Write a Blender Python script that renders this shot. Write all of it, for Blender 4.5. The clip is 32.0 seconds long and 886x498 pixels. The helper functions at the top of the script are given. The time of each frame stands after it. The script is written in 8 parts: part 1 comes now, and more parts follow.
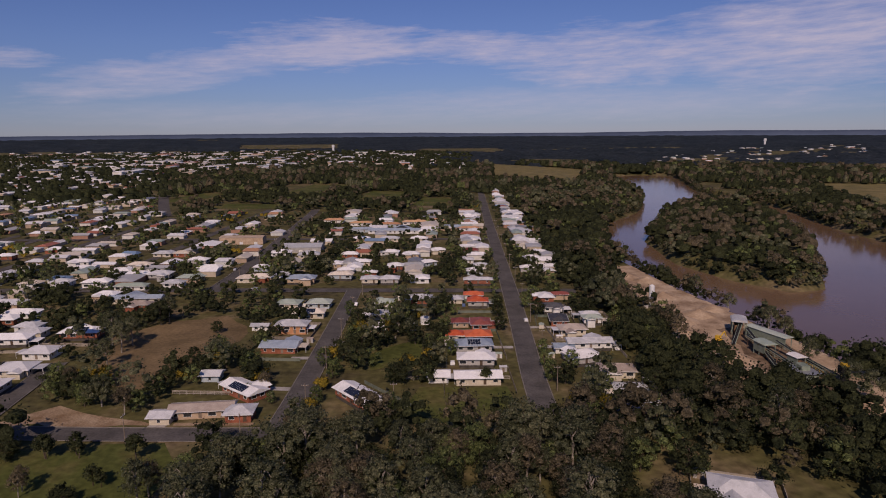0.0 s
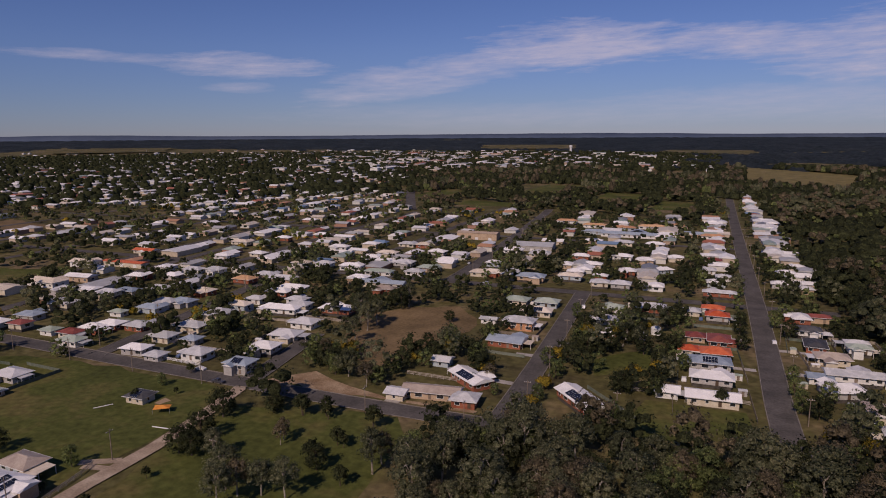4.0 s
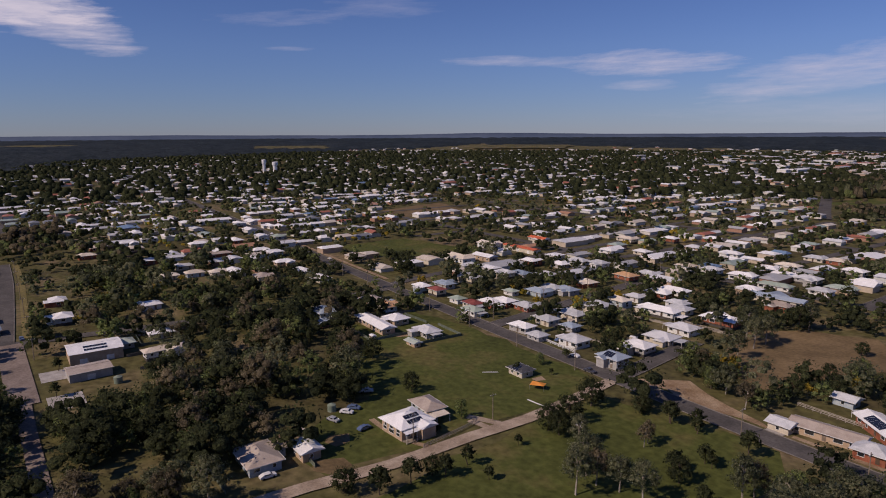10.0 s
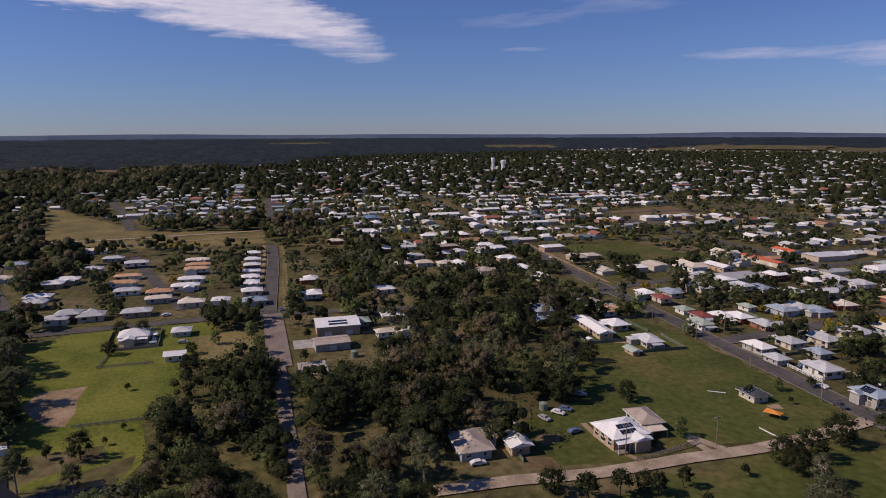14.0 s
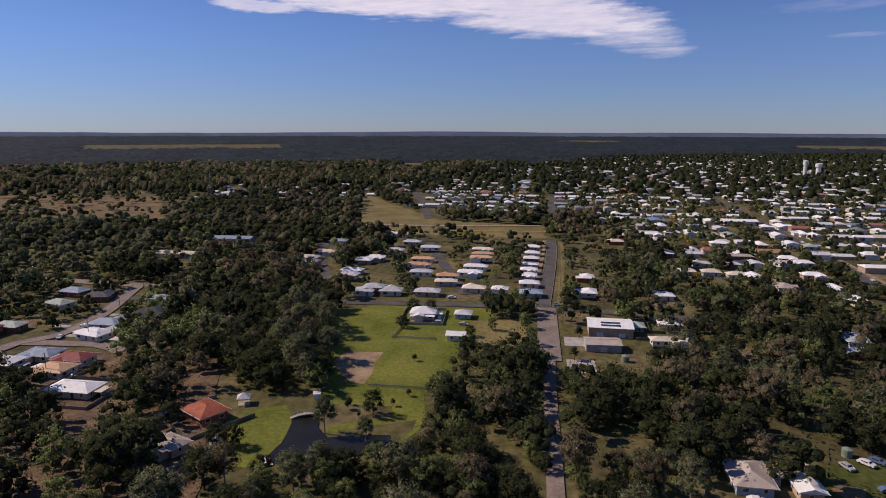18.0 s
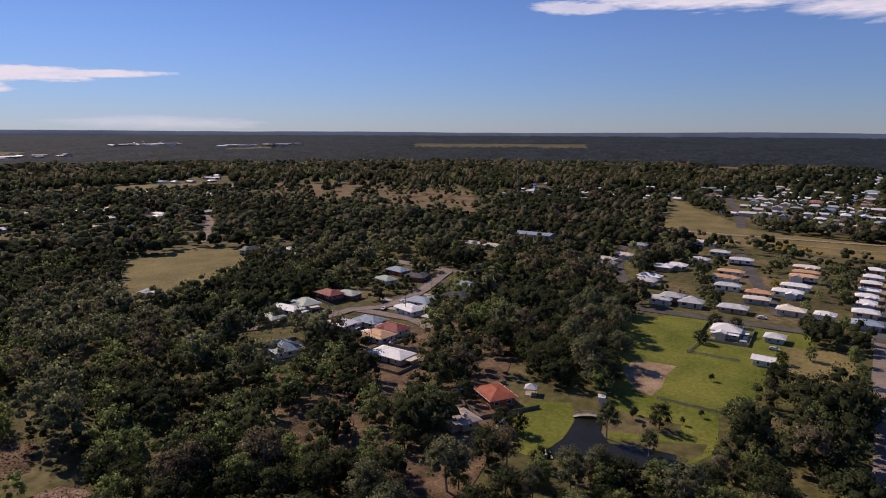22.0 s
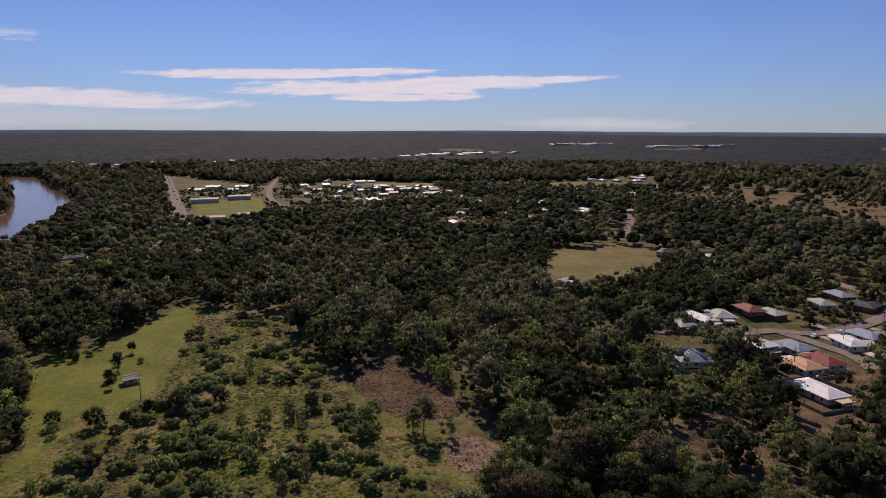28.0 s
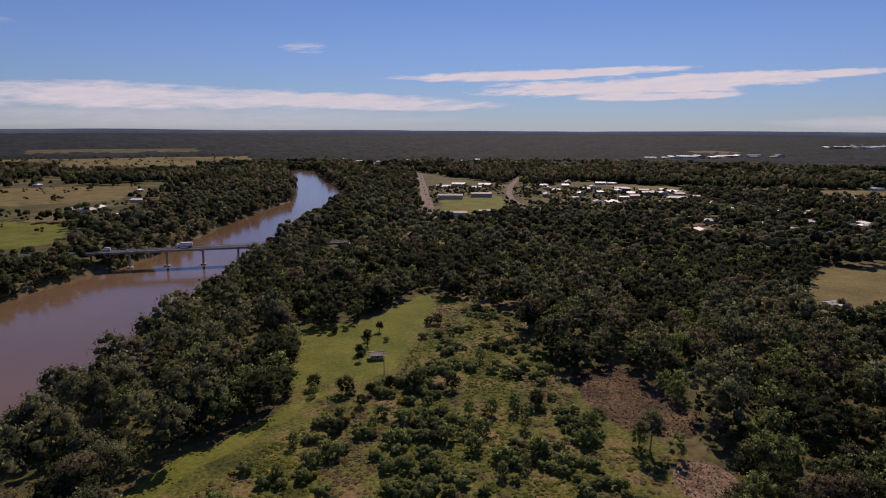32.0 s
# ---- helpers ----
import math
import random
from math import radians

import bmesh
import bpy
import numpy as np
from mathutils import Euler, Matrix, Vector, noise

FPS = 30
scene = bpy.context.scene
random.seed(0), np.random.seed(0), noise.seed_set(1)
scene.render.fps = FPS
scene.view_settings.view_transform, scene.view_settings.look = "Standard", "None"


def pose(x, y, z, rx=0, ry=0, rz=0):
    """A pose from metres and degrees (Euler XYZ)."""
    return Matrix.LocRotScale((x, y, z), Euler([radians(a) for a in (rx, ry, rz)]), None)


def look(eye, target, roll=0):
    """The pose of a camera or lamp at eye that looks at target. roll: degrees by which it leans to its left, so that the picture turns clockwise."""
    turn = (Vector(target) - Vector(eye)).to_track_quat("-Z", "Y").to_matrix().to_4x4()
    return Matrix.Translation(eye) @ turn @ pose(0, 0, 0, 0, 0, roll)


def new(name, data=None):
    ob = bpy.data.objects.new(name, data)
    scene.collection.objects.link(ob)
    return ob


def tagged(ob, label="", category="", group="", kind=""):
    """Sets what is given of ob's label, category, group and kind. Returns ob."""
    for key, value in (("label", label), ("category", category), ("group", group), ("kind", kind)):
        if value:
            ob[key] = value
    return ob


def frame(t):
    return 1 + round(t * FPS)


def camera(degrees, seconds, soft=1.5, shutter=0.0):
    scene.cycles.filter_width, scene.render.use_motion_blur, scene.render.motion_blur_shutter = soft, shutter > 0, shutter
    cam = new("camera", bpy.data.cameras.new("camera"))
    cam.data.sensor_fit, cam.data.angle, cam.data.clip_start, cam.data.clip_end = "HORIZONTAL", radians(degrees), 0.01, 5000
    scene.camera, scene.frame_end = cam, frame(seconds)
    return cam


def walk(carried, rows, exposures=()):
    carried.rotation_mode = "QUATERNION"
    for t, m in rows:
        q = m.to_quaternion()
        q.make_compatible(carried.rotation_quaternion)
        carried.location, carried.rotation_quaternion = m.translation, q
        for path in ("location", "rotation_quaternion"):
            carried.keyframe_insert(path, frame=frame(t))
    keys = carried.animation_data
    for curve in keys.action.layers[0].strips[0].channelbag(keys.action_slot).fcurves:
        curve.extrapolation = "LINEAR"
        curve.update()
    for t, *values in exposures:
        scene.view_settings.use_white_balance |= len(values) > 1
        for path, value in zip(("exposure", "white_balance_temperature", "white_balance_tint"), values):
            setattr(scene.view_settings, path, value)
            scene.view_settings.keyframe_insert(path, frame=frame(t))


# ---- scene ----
# ---- camera and its turn ----
cam = camera(68.66, 32.0, soft=1.05)
H = 90.0
TURN = [
    (0.0, 79.70, 0.35, -0.00), (0.5, 79.73, 0.35, 2.80), (1.0, 79.76, 0.34, 5.69),
    (1.5, 79.78, 0.34, 8.46), (2.0, 79.80, 0.34, 11.04), (2.5, 79.82, 0.32, 13.35),
    (4.5, 79.83, 0.29, 23.20), (5.0, 79.82, 0.28, 26.04), (5.5, 79.82, 0.28, 28.82),
    (6.0, 79.81, 0.27, 31.59), (6.5, 79.81, 0.27, 34.32), (7.0, 79.80, 0.27, 37.88),
    (7.5, 79.80, 0.26, 41.59), (8.0, 79.80, 0.25, 44.43), (8.5, 79.79, 0.26, 46.69),
    (9.0, 79.79, 0.26, 49.06), (9.5, 79.80, 0.27, 51.51), (10.0, 79.80, 0.28, 53.99),
    (10.5, 79.80, 0.29, 56.46), (11.0, 79.80, 0.28, 58.92), (11.5, 79.80, 0.26, 61.41),
    (12.0, 79.79, 0.24, 63.88), (12.5, 79.80, 0.26, 66.34), (13.0, 79.82, 0.27, 68.79),
    (13.5, 79.83, 0.26, 71.25), (14.0, 79.81, 0.22, 73.69), (14.5, 79.78, 0.13, 76.17),
    (16.5, 79.73, 0.01, 88.55), (17.0, 79.69, -0.07, 91.81), (17.5, 79.67, -0.10, 95.08),
    (18.0, 79.66, -0.10, 98.36), (18.5, 79.66, -0.09, 101.63), (19.0, 79.65, -0.07, 104.93),
    (19.5, 79.64, -0.06, 108.24), (20.0, 79.64, -0.08, 111.42), (20.5, 79.64, -0.10, 114.71),
    (21.0, 79.64, -0.13, 117.97), (21.5, 79.63, -0.20, 121.28), (22.0, 79.62, -0.24, 124.62),
    (22.5, 79.60, -0.23, 127.91), (23.0, 79.59, -0.20, 131.19), (23.5, 79.58, -0.21, 134.51),
    (24.0, 79.57, -0.23, 137.84), (24.5, 79.55, -0.24, 141.17), (25.0, 79.54, -0.27, 144.49),
    (25.5, 79.53, -0.25, 147.53), (27.5, 79.53, -0.21, 158.34), (28.0, 79.54, -0.21, 160.81),
    (28.5, 79.54, -0.22, 163.36), (29.0, 79.55, -0.21, 165.85), (29.5, 79.56, -0.21, 168.40),
    (30.0, 79.56, -0.22, 170.92), (30.5, 79.55, -0.23, 173.57), (31.0, 79.53, -0.25, 176.25),
    (31.5, 79.52, -0.26, 178.93), (32.0, 79.50, -0.24, 181.68),
]
EXPOSURES = [(0.0, -0.80, 6600, 25), (6.0, -0.79, 6500, 23), (10.0, -0.58, 6380, 20), (14.0, -0.44, 6300, 18), (19.0, -0.20, 6400, 17), (25.0, -0.18, 6620, 17), (32.0, -0.46, 6800, 18)]
walk(cam, [(t, pose(0, 0, H, rx, ry, rz)) for t, rx, ry, rz in TURN], EXPOSURES)

# ---- world, sun, exposure ----
SUN_AZ = 262.0      # compass of the sun in the plan, degrees from +X towards +Y
SUN_EL = 40.0
world = bpy.data.worlds.new("sky")
scene.world = world
world.use_nodes = True
W = world.node_tree
W.nodes.clear()


def wn(kind, **kw):
    n = W.nodes.new(kind)
    for k, v in kw.items():
        if k == "inputs":
            for i, val in v.items():
                n.inputs[i].default_value = val
        elif k == "operation":
            n.operation = v
    return n


def wlink(a, b):
    W.links.new(a, b)


def wmath(op, a, b=None, c=None, clamp=False):
    n = W.nodes.new("ShaderNodeMath")
    n.operation, n.use_clamp = op, clamp
    for i, v in enumerate((a, b, c)):
        if v is None:
            continue
        if isinstance(v, (int, float)):
            n.inputs[i].default_value = v
        else:
            W.links.new(v, n.inputs[i])
    return n.outputs[0]


sky = W.nodes.new("ShaderNodeTexSky")
sky.sky_type = "NISHITA"
sky.sun_disc = False
sky.sun_elevation = radians(SUN_EL)
sky.sun_rotation = radians(90 - SUN_AZ)
sky.altitude, sky.air_density, sky.dust_density, sky.ozone_density = 100, 1.0, 0.0, 4.0
coord = W.nodes.new("ShaderNodeTexCoord")
split = W.nodes.new("ShaderNodeSeparateXYZ")
wlink(coord.outputs["Generated"], split.inputs[0])
dx, dy, dz = split.outputs
# azimuth to the left of +Y and elevation, both in degrees
az = wmath("WRAP", wmath("MULTIPLY", wmath("ARCTAN2", wmath("MULTIPLY", dx, -1.0), dy), 57.29578), 270.0, -90.0)
el = wmath("MULTIPLY", wmath("ARCSINE", dz), 57.29578)
stretch = W.nodes.new("ShaderNodeCombineXYZ")
wlink(wmath("ADD", wmath("MULTIPLY", az, 0.032), wmath("MULTIPLY", el, 0.05)), stretch.inputs[0])
wlink(wmath("MULTIPLY", el, 0.20), stretch.inputs[1])
wisp = W.nodes.new("ShaderNodeTexNoise")
wisp.inputs["Scale"].default_value, wisp.inputs["Detail"].default_value = 2.4, 9
wisp.inputs["Roughness"].default_value, wisp.inputs["Distortion"].default_value = 0.62, 0.9
wlink(stretch.outputs[0], wisp.inputs["Vector"])
fine = W.nodes.new("ShaderNodeTexNoise")
fine.inputs["Scale"].default_value, fine.inputs["Detail"].default_value = 11.0, 8
fine.inputs["Roughness"].default_value = 0.65
wlink(stretch.outputs[0], fine.inputs["Vector"])
wob = wmath("MULTIPLY", wmath("SUBTRACT", wisp.outputs[0], 0.5), 2.0)


streak = wmath("SUBTRACT", fine.outputs[0], 0.5)


def cloud(a0, e0, ra, re, slope, ragged, most, crisp=1.0):
    """One bank of high cloud: centre, half width and half height in degrees, its slope, how ragged it is, its density, how firm its edge."""
    u = wmath("DIVIDE", wmath("SUBTRACT", az, a0), ra)
    lift = wmath("SUBTRACT", wmath("SUBTRACT", el, e0), wmath("MULTIPLY", wmath("SUBTRACT", az, a0), slope))
    v = wmath("DIVIDE", lift, re)
    d = wmath("ADD", wmath("MULTIPLY", u, u), wmath("MULTIPLY", v, v))
    torn = wmath("ADD", wmath("MULTIPLY", wob, ragged), wmath("MULTIPLY", streak, ragged * 1.5))
    body = wmath("ADD", wmath("SUBTRACT", 1.0, d), torn)
    return wmath("MULTIPLY", wmath("MULTIPLY", body, crisp, clamp=True), most)


CLOUDS = (
    # the wide veil over the town and the river
    (22, 4.7, 12, 1.7, -0.17, 1.1, 0.44, 0.8), (9.5, 7.1, 10, 2.1, -0.02, 1.1, 0.56, 0.9), (-4, 6.9, 9, 1.5, 0.06, 1.1, 0.56, 0.9), (-14, 5.9, 10, 2.9, 0.0, 1.1, 0.56, 0.8),
    (-29, 6.8, 13, 4.3, -0.08, 1.0, 0.62, 0.8), (-52, 8.0, 16, 5.0, 0.0, 1.2, 0.6, 0.8), (-12, 2.3, 24, 1.6, 0.0, 0.8, 0.34, 0.7), (12, 1.5, 25, 1.2, 0.0, 0.8, 0.22, 0.7),
    # a small bank and thin ripples beside it
    (37.5, 5.6, 7.5, 1.1, 0.01, 1.2, 0.46, 0.9), (46.5, 5.8, 7.0, 0.5, 0.02, 1.2, 0.32, 0.9), (37.3, 3.7, 3.2, 0.5, 0.0, 1.0, 0.36, 0.8),
    (67, 9.2, 6, 0.6, -0.08, 2.6, 0.10, 0.8), (59, 10.2, 5, 0.9, 0.0, 1.4, 0.14, 0.7), (67, 6.9, 2.2, 0.22, 0.0, 1.8, 0.2, 0.8),
    # the bright wedge
    (90, 9.5, 11, 2.1, 0.11, 0.8, 0.86, 1.5), (103, 11.0, 14, 1.9, 0.05, 0.8, 0.92, 1.8), (83, 7.6, 5.5, 1.4, 0.16, 1.0, 0.6, 1.0), (114, 9.9, 4.0, 0.6, 0.04, 1.6, 0.7, 1.4), (95, 15.0, 22, 3.2, 0.05, 1.0, 0.8, 1.0),
    # long cirrus above the southern woods
    (173, 4.55, 12, 0.42, -0.03, 1.5, 0.95, 1.7), (165, 3.6, 14, 0.75, -0.035, 1.5, 0.95, 1.6), (153, 4.1, 7, 0.3, -0.03, 1.3, 0.9, 1.7), (164, 2.65, 6, 0.3, -0.02, 1.5, 0.9, 1.7),
    (190, 2.3, 15, 0.75, 0.03, 1.3, 0.82, 1.3), (206, 2.4, 17, 1.1, 0.0, 1.1, 0.84, 1.2), (205, 0.9, 26, 1.0, 0.0, 0.6, 0.4, 0.8),
    (193.3, 6.6, 1.6, 0.45, 0.0, 4.5, 0.42, 0.6), (147, 0.5, 8, 0.6, 0.0, 0.9, 0.42, 0.9), (245, 9.0, 30, 5.0, 0.0, 1.5, 0.5, 0.9),
)
total = None
for c in CLOUDS:
    one = cloud(*c)
    total = one if total is None else wmath("MAXIMUM", total, one)
grain = wmath("ADD", wmath("MULTIPLY", fine.outputs[0], 0.9), 0.55)
cover = wmath("MULTIPLY", total, grain, clamp=True)
mixer = W.nodes.new("ShaderNodeMix")
mixer.data_type = "RGBA"
wlink(cover, mixer.inputs["Factor"])
tone = W.nodes.new("ShaderNodeMix")
tone.data_type, tone.blend_type = "RGBA", "MULTIPLY"
tone.inputs["Factor"].default_value = 1.0
haze = W.nodes.new("ShaderNodeMix")
haze.data_type = "RGBA"
wlink(wmath("DIVIDE", el, 7.0, clamp=True), haze.inputs["Factor"])
haze.inputs["A"].default_value = (0.60, 0.74, 1.16, 1)
haze.inputs["B"].default_value = (0.74, 0.86, 1.26, 1)
wlink(haze.outputs["Result"], tone.inputs["B"])
wlink(sky.outputs[0], tone.inputs["A"])
wlink(tone.outputs["Result"], mixer.inputs["A"])
mixer.inputs["B"].default_value = (11.6, 10.9, 12.0, 1)
back = W.nodes.new("ShaderNodeBackground")
back.inputs["Strength"].default_value = 0.076
wlink(mixer.outputs["Result"], back.inputs[0])
wout = W.nodes.new("ShaderNodeOutputWorld")
wlink(back.outputs[0], wout.inputs[0])

sun = new("sun", bpy.data.lights.new("sun", "SUN"))
sun.data.energy, sun.data.angle, sun.data.color = 5.0, radians(0.53), (1.0, 0.84, 0.66)
sa, se = radians(SUN_AZ), radians(SUN_EL)
sun.matrix_world = look((math.cos(sa) * math.cos(se) * 900, math.sin(sa) * math.cos(se) * 900, math.sin(se) * 900), (0, 0, 0))


# ---- materials ----
def mat(name, c1, c2, scale=0.3, rough=0.85, metal=0.0, detail=6, bump=0.0, bump_scale=None, rnd=0.0, island=0.0, c3=None, ramp=(0.35, 0.65), fine=0.0, spec=0.07, wave=0.0, wave_axis="X", trans=0.0, speck=0.0):
    """A surface whose colour wanders between c1 and c2 (and c3) by noise at two scales."""
    m = bpy.data.materials.new(name)
    m.use_nodes = True
    t = m.node_tree
    b = t.nodes["Principled BSDF"]
    b.inputs["Roughness"].default_value, b.inputs["Metallic"].default_value = rough, metal
    b.inputs["Specular IOR Level"].default_value = spec
    tc = t.nodes.new("ShaderNodeNewGeometry")
    n = t.nodes.new("ShaderNodeTexNoise")
    n.inputs["Scale"].default_value, n.inputs["Detail"].default_value, n.inputs["Roughness"].default_value = scale, detail, 0.62
    t.links.new(tc.outputs["Position"], n.inputs["Vector"])
    fac = n.outputs[0]
    if rnd or island:
        add = t.nodes.new("ShaderNodeMath")
        add.operation = "MULTIPLY_ADD"
        src = t.nodes.new("ShaderNodeObjectInfo").outputs["Random"] if rnd else tc.outputs["Random Per Island"]
        t.links.new(src, add.inputs[0])
        add.inputs[1].default_value = rnd or island
        sh = t.nodes.new("ShaderNodeMath")
        sh.operation = "SUBTRACT"
        t.links.new(fac, sh.inputs[0])
        sh.inputs[1].default_value = (rnd or island) / 2
        t.links.new(sh.outputs[0], add.inputs[2])
        fac = add.outputs[0]
    r = t.nodes.new("ShaderNodeValToRGB")
    r.color_ramp.elements[0].position, r.color_ramp.elements[1].position = ramp
    r.color_ramp.elements[0].color, r.color_ramp.elements[1].color = (*c1, 1), (*c2, 1)
    if c3:
        e = r.color_ramp.elements.new(sum(ramp) / 2)
        e.color = (*c3, 1)
    t.links.new(fac, r.inputs[0])
    col = r.outputs[0]
    if fine:
        n2 = t.nodes.new("ShaderNodeTexNoise")
        n2.inputs["Scale"].default_value, n2.inputs["Detail"].default_value = scale * 14, 4
        t.links.new(tc.outputs["Position"], n2.inputs["Vector"])
        mr = t.nodes.new("ShaderNodeMapRange")
        mr.inputs["From Min"].default_value, mr.inputs["From Max"].default_value = 0.3, 0.7
        mr.inputs["To Min"].default_value, mr.inputs["To Max"].default_value = 1 - fine, 1 + fine
        t.links.new(n2.outputs[0], mr.inputs[0])
        mx = t.nodes.new("ShaderNodeVectorMath")
        mx.operation = "SCALE"
        t.links.new(col, mx.inputs[0])
        t.links.new(mr.outputs[0], mx.inputs["Scale"])
        col = mx.outputs[0]
    if speck:
        # sprays of leaves, a hand's length to half a metre
        n4 = t.nodes.new("ShaderNodeTexNoise")
        n4.inputs["Scale"].default_value, n4.inputs["Detail"].default_value = 2.3, 3
        t.links.new(tc.outputs["Position"], n4.inputs["Vector"])
        mr4 = t.nodes.new("ShaderNodeMapRange")
        mr4.inputs["From Min"].default_value, mr4.inputs["From Max"].default_value = 0.32, 0.68
        mr4.inputs["To Min"].default_value, mr4.inputs["To Max"].default_value = 1 - speck, 1 + speck
        t.links.new(n4.outputs[0], mr4.inputs[0])
        mx4 = t.nodes.new("ShaderNodeVectorMath")
        mx4.operation = "SCALE"
        t.links.new(col, mx4.inputs[0])
        t.links.new(mr4.outputs[0], mx4.inputs["Scale"])
        col = mx4.outputs[0]
    t.links.new(col, b.inputs["Base Color"])
    if bump or wave:
        bp = t.nodes.new("ShaderNodeBump")
        bp.inputs["Strength"].default_value = bump or wave
        bp.inputs["Distance"].default_value = 0.25 if bump else 0.03
        if wave:
            obc = t.nodes.new("ShaderNodeTexCoord")
            wv = t.nodes.new("ShaderNodeTexWave")
            wv.bands_direction = wave_axis
            wv.inputs["Scale"].default_value = 1.2
            t.links.new(obc.outputs["Object"], wv.inputs["Vector"])
            t.links.new(wv.outputs[0], bp.inputs["Height"])
        else:
            n3 = t.nodes.new("ShaderNodeTexNoise")
            n3.inputs["Scale"].default_value, n3.inputs["Detail"].default_value = bump_scale or scale * 6, 5
            t.links.new(tc.outputs["Position"], n3.inputs["Vector"])
            t.links.new(n3.outputs[0], bp.inputs["Height"])
        t.links.new(bp.outputs[0], b.inputs["Normal"])
    if trans:
        tr = t.nodes.new("ShaderNodeBsdfTranslucent")
        # light that comes through is multiplied up to lighten foliage seen against the sun
        thru = t.nodes.new("ShaderNodeVectorMath")
        thru.operation = "MULTIPLY"
        thru.inputs[1].default_value = (1.55, 1.7, 1.45)
        t.links.new(col, thru.inputs[0])
        t.links.new(thru.outputs[0], tr.inputs[0])
        ms = t.nodes.new("ShaderNodeMixShader")
        ms.inputs[0].default_value = trans
        t.links.new(b.outputs[0], ms.inputs[1])
        t.links.new(tr.outputs[0], ms.inputs[2])
        t.links.new(ms.outputs[0], t.nodes["Material Output"].inputs[0])
    return m


M = {}
M["ground"] = mat("ground", (0.072, 0.060, 0.032), (0.175, 0.132, 0.075), 0.02, c3=(0.096, 0.088, 0.034), fine=0.4, bump=0.5, bump_scale=0.6)
M["grass"] = mat("mown_grass", (0.055, 0.063, 0.018), (0.130, 0.108, 0.042), 0.03, c3=(0.078, 0.088, 0.024), fine=0.3, bump=0.3, bump_scale=1.5)
M["lush"] = mat("green_grass", (0.092, 0.112, 0.018), (0.172, 0.175, 0.036), 0.05, fine=0.25, bump=0.3, bump_scale=1.5)
M["dry"] = mat("dry_grass", (0.120, 0.106, 0.042), (0.220, 0.175, 0.075), 0.04, fine=0.25, bump=0.3, bump_scale=1.5)
M["brown"] = mat("bare_paddock", (0.118, 0.085, 0.045), (0.207, 0.146, 0.078), 0.05, fine=0.2, bump=0.3, bump_scale=1.5)
M["dirt"] = mat("bare_dirt", (0.20, 0.13, 0.075), (0.36, 0.27, 0.18), 0.12, fine=0.25, bump=0.4, bump_scale=1.0)
M["sand"] = mat("river_sand", (0.24, 0.165, 0.105), (0.50, 0.385, 0.27), 0.075, c3=(0.39, 0.285, 0.19), fine=0.16, bump=0.6, bump_scale=0.25)
M["wet_sand"] = mat("wet_sand", (0.085, 0.058, 0.038), (0.25, 0.175, 0.115), 0.15, fine=0.3, bump=0.5, bump_scale=0.5)
M["litter"] = mat("leaf_litter", (0.070, 0.048, 0.030), (0.20, 0.135, 0.085), 0.12, fine=0.35)
M["scrub"] = mat("rough_scrub", (0.052, 0.062, 0.018), (0.205, 0.142, 0.070), 0.06, c3=(0.115, 0.122, 0.027), fine=0.5, speck=0.25, bump=0.8, bump_scale=0.8)
M["reeds"] = mat("dry_reeds", (0.25, 0.175, 0.13), (0.50, 0.365, 0.29), 0.25, fine=0.4, bump=0.3, bump_scale=1.2, trans=0.5, spec=0.05)
M["reeds_brown"] = mat("dead_reeds", (0.060, 0.042, 0.027), (0.33, 0.24, 0.175), 0.5, fine=0.5, trans=0.4, spec=0.05, ramp=(0.42, 0.72))
M["asphalt"] = mat("asphalt", (0.072, 0.067, 0.064), (0.118, 0.108, 0.102), 0.09, fine=0.2, rough=0.9)
M["pale_asphalt"] = mat("pale_asphalt", (0.17, 0.135, 0.115), (0.27, 0.22, 0.19), 0.09, fine=0.2, rough=0.9)
M["gravel"] = mat("gravel", (0.26, 0.20, 0.145), (0.42, 0.34, 0.26), 0.15, fine=0.2, rough=0.95)
M["concrete"] = mat("concrete", (0.30, 0.28, 0.26), (0.45, 0.42, 0.39), 0.3, fine=0.15)
M["kerb"] = mat("worn_kerb", (0.15, 0.135, 0.12), (0.25, 0.225, 0.20), 0.3, fine=0.25)
M["water"] = mat("river_water", (0.150, 0.094, 0.055), (0.195, 0.125, 0.076), 0.006, rough=0.12, spec=0.3, bump=0.05, bump_scale=0.35)
M["pond"] = mat("pond_water", (0.014, 0.014, 0.011), (0.022, 0.022, 0.016), 0.05, rough=0.16, spec=0.10, bump=0.04, bump_scale=0.6)
M["leaf"] = mat("gum_leaves", (0.064, 0.072, 0.043), (0.190, 0.186, 0.114), 0.05, c3=(0.113, 0.122, 0.070), island=0.3, rough=0.9, trans=0.52, fine=0.35, speck=0.6, bump=0.6, bump_scale=2.6)
M["leaf_green"] = mat("green_leaves", (0.088, 0.112, 0.047), (0.205, 0.232, 0.092), 0.06, island=0.3, rough=0.9, trans=0.52, fine=0.35, speck=0.6, bump=0.6, bump_scale=2.8)
M["leaf_dark"] = mat("dark_leaves", (0.027, 0.033, 0.018), (0.068, 0.077, 0.036), 0.06, island=0.3, rough=0.9, trans=0.5, fine=0.35, speck=0.6, bump=0.6, bump_scale=2.8)
M["leaf_brown"] = mat("bronze_leaves", (0.082, 0.070, 0.047), (0.190, 0.156, 0.102), 0.06, island=0.3, rough=0.9, trans=0.5, fine=0.35, speck=0.6, bump=0.6, bump_scale=2.6)
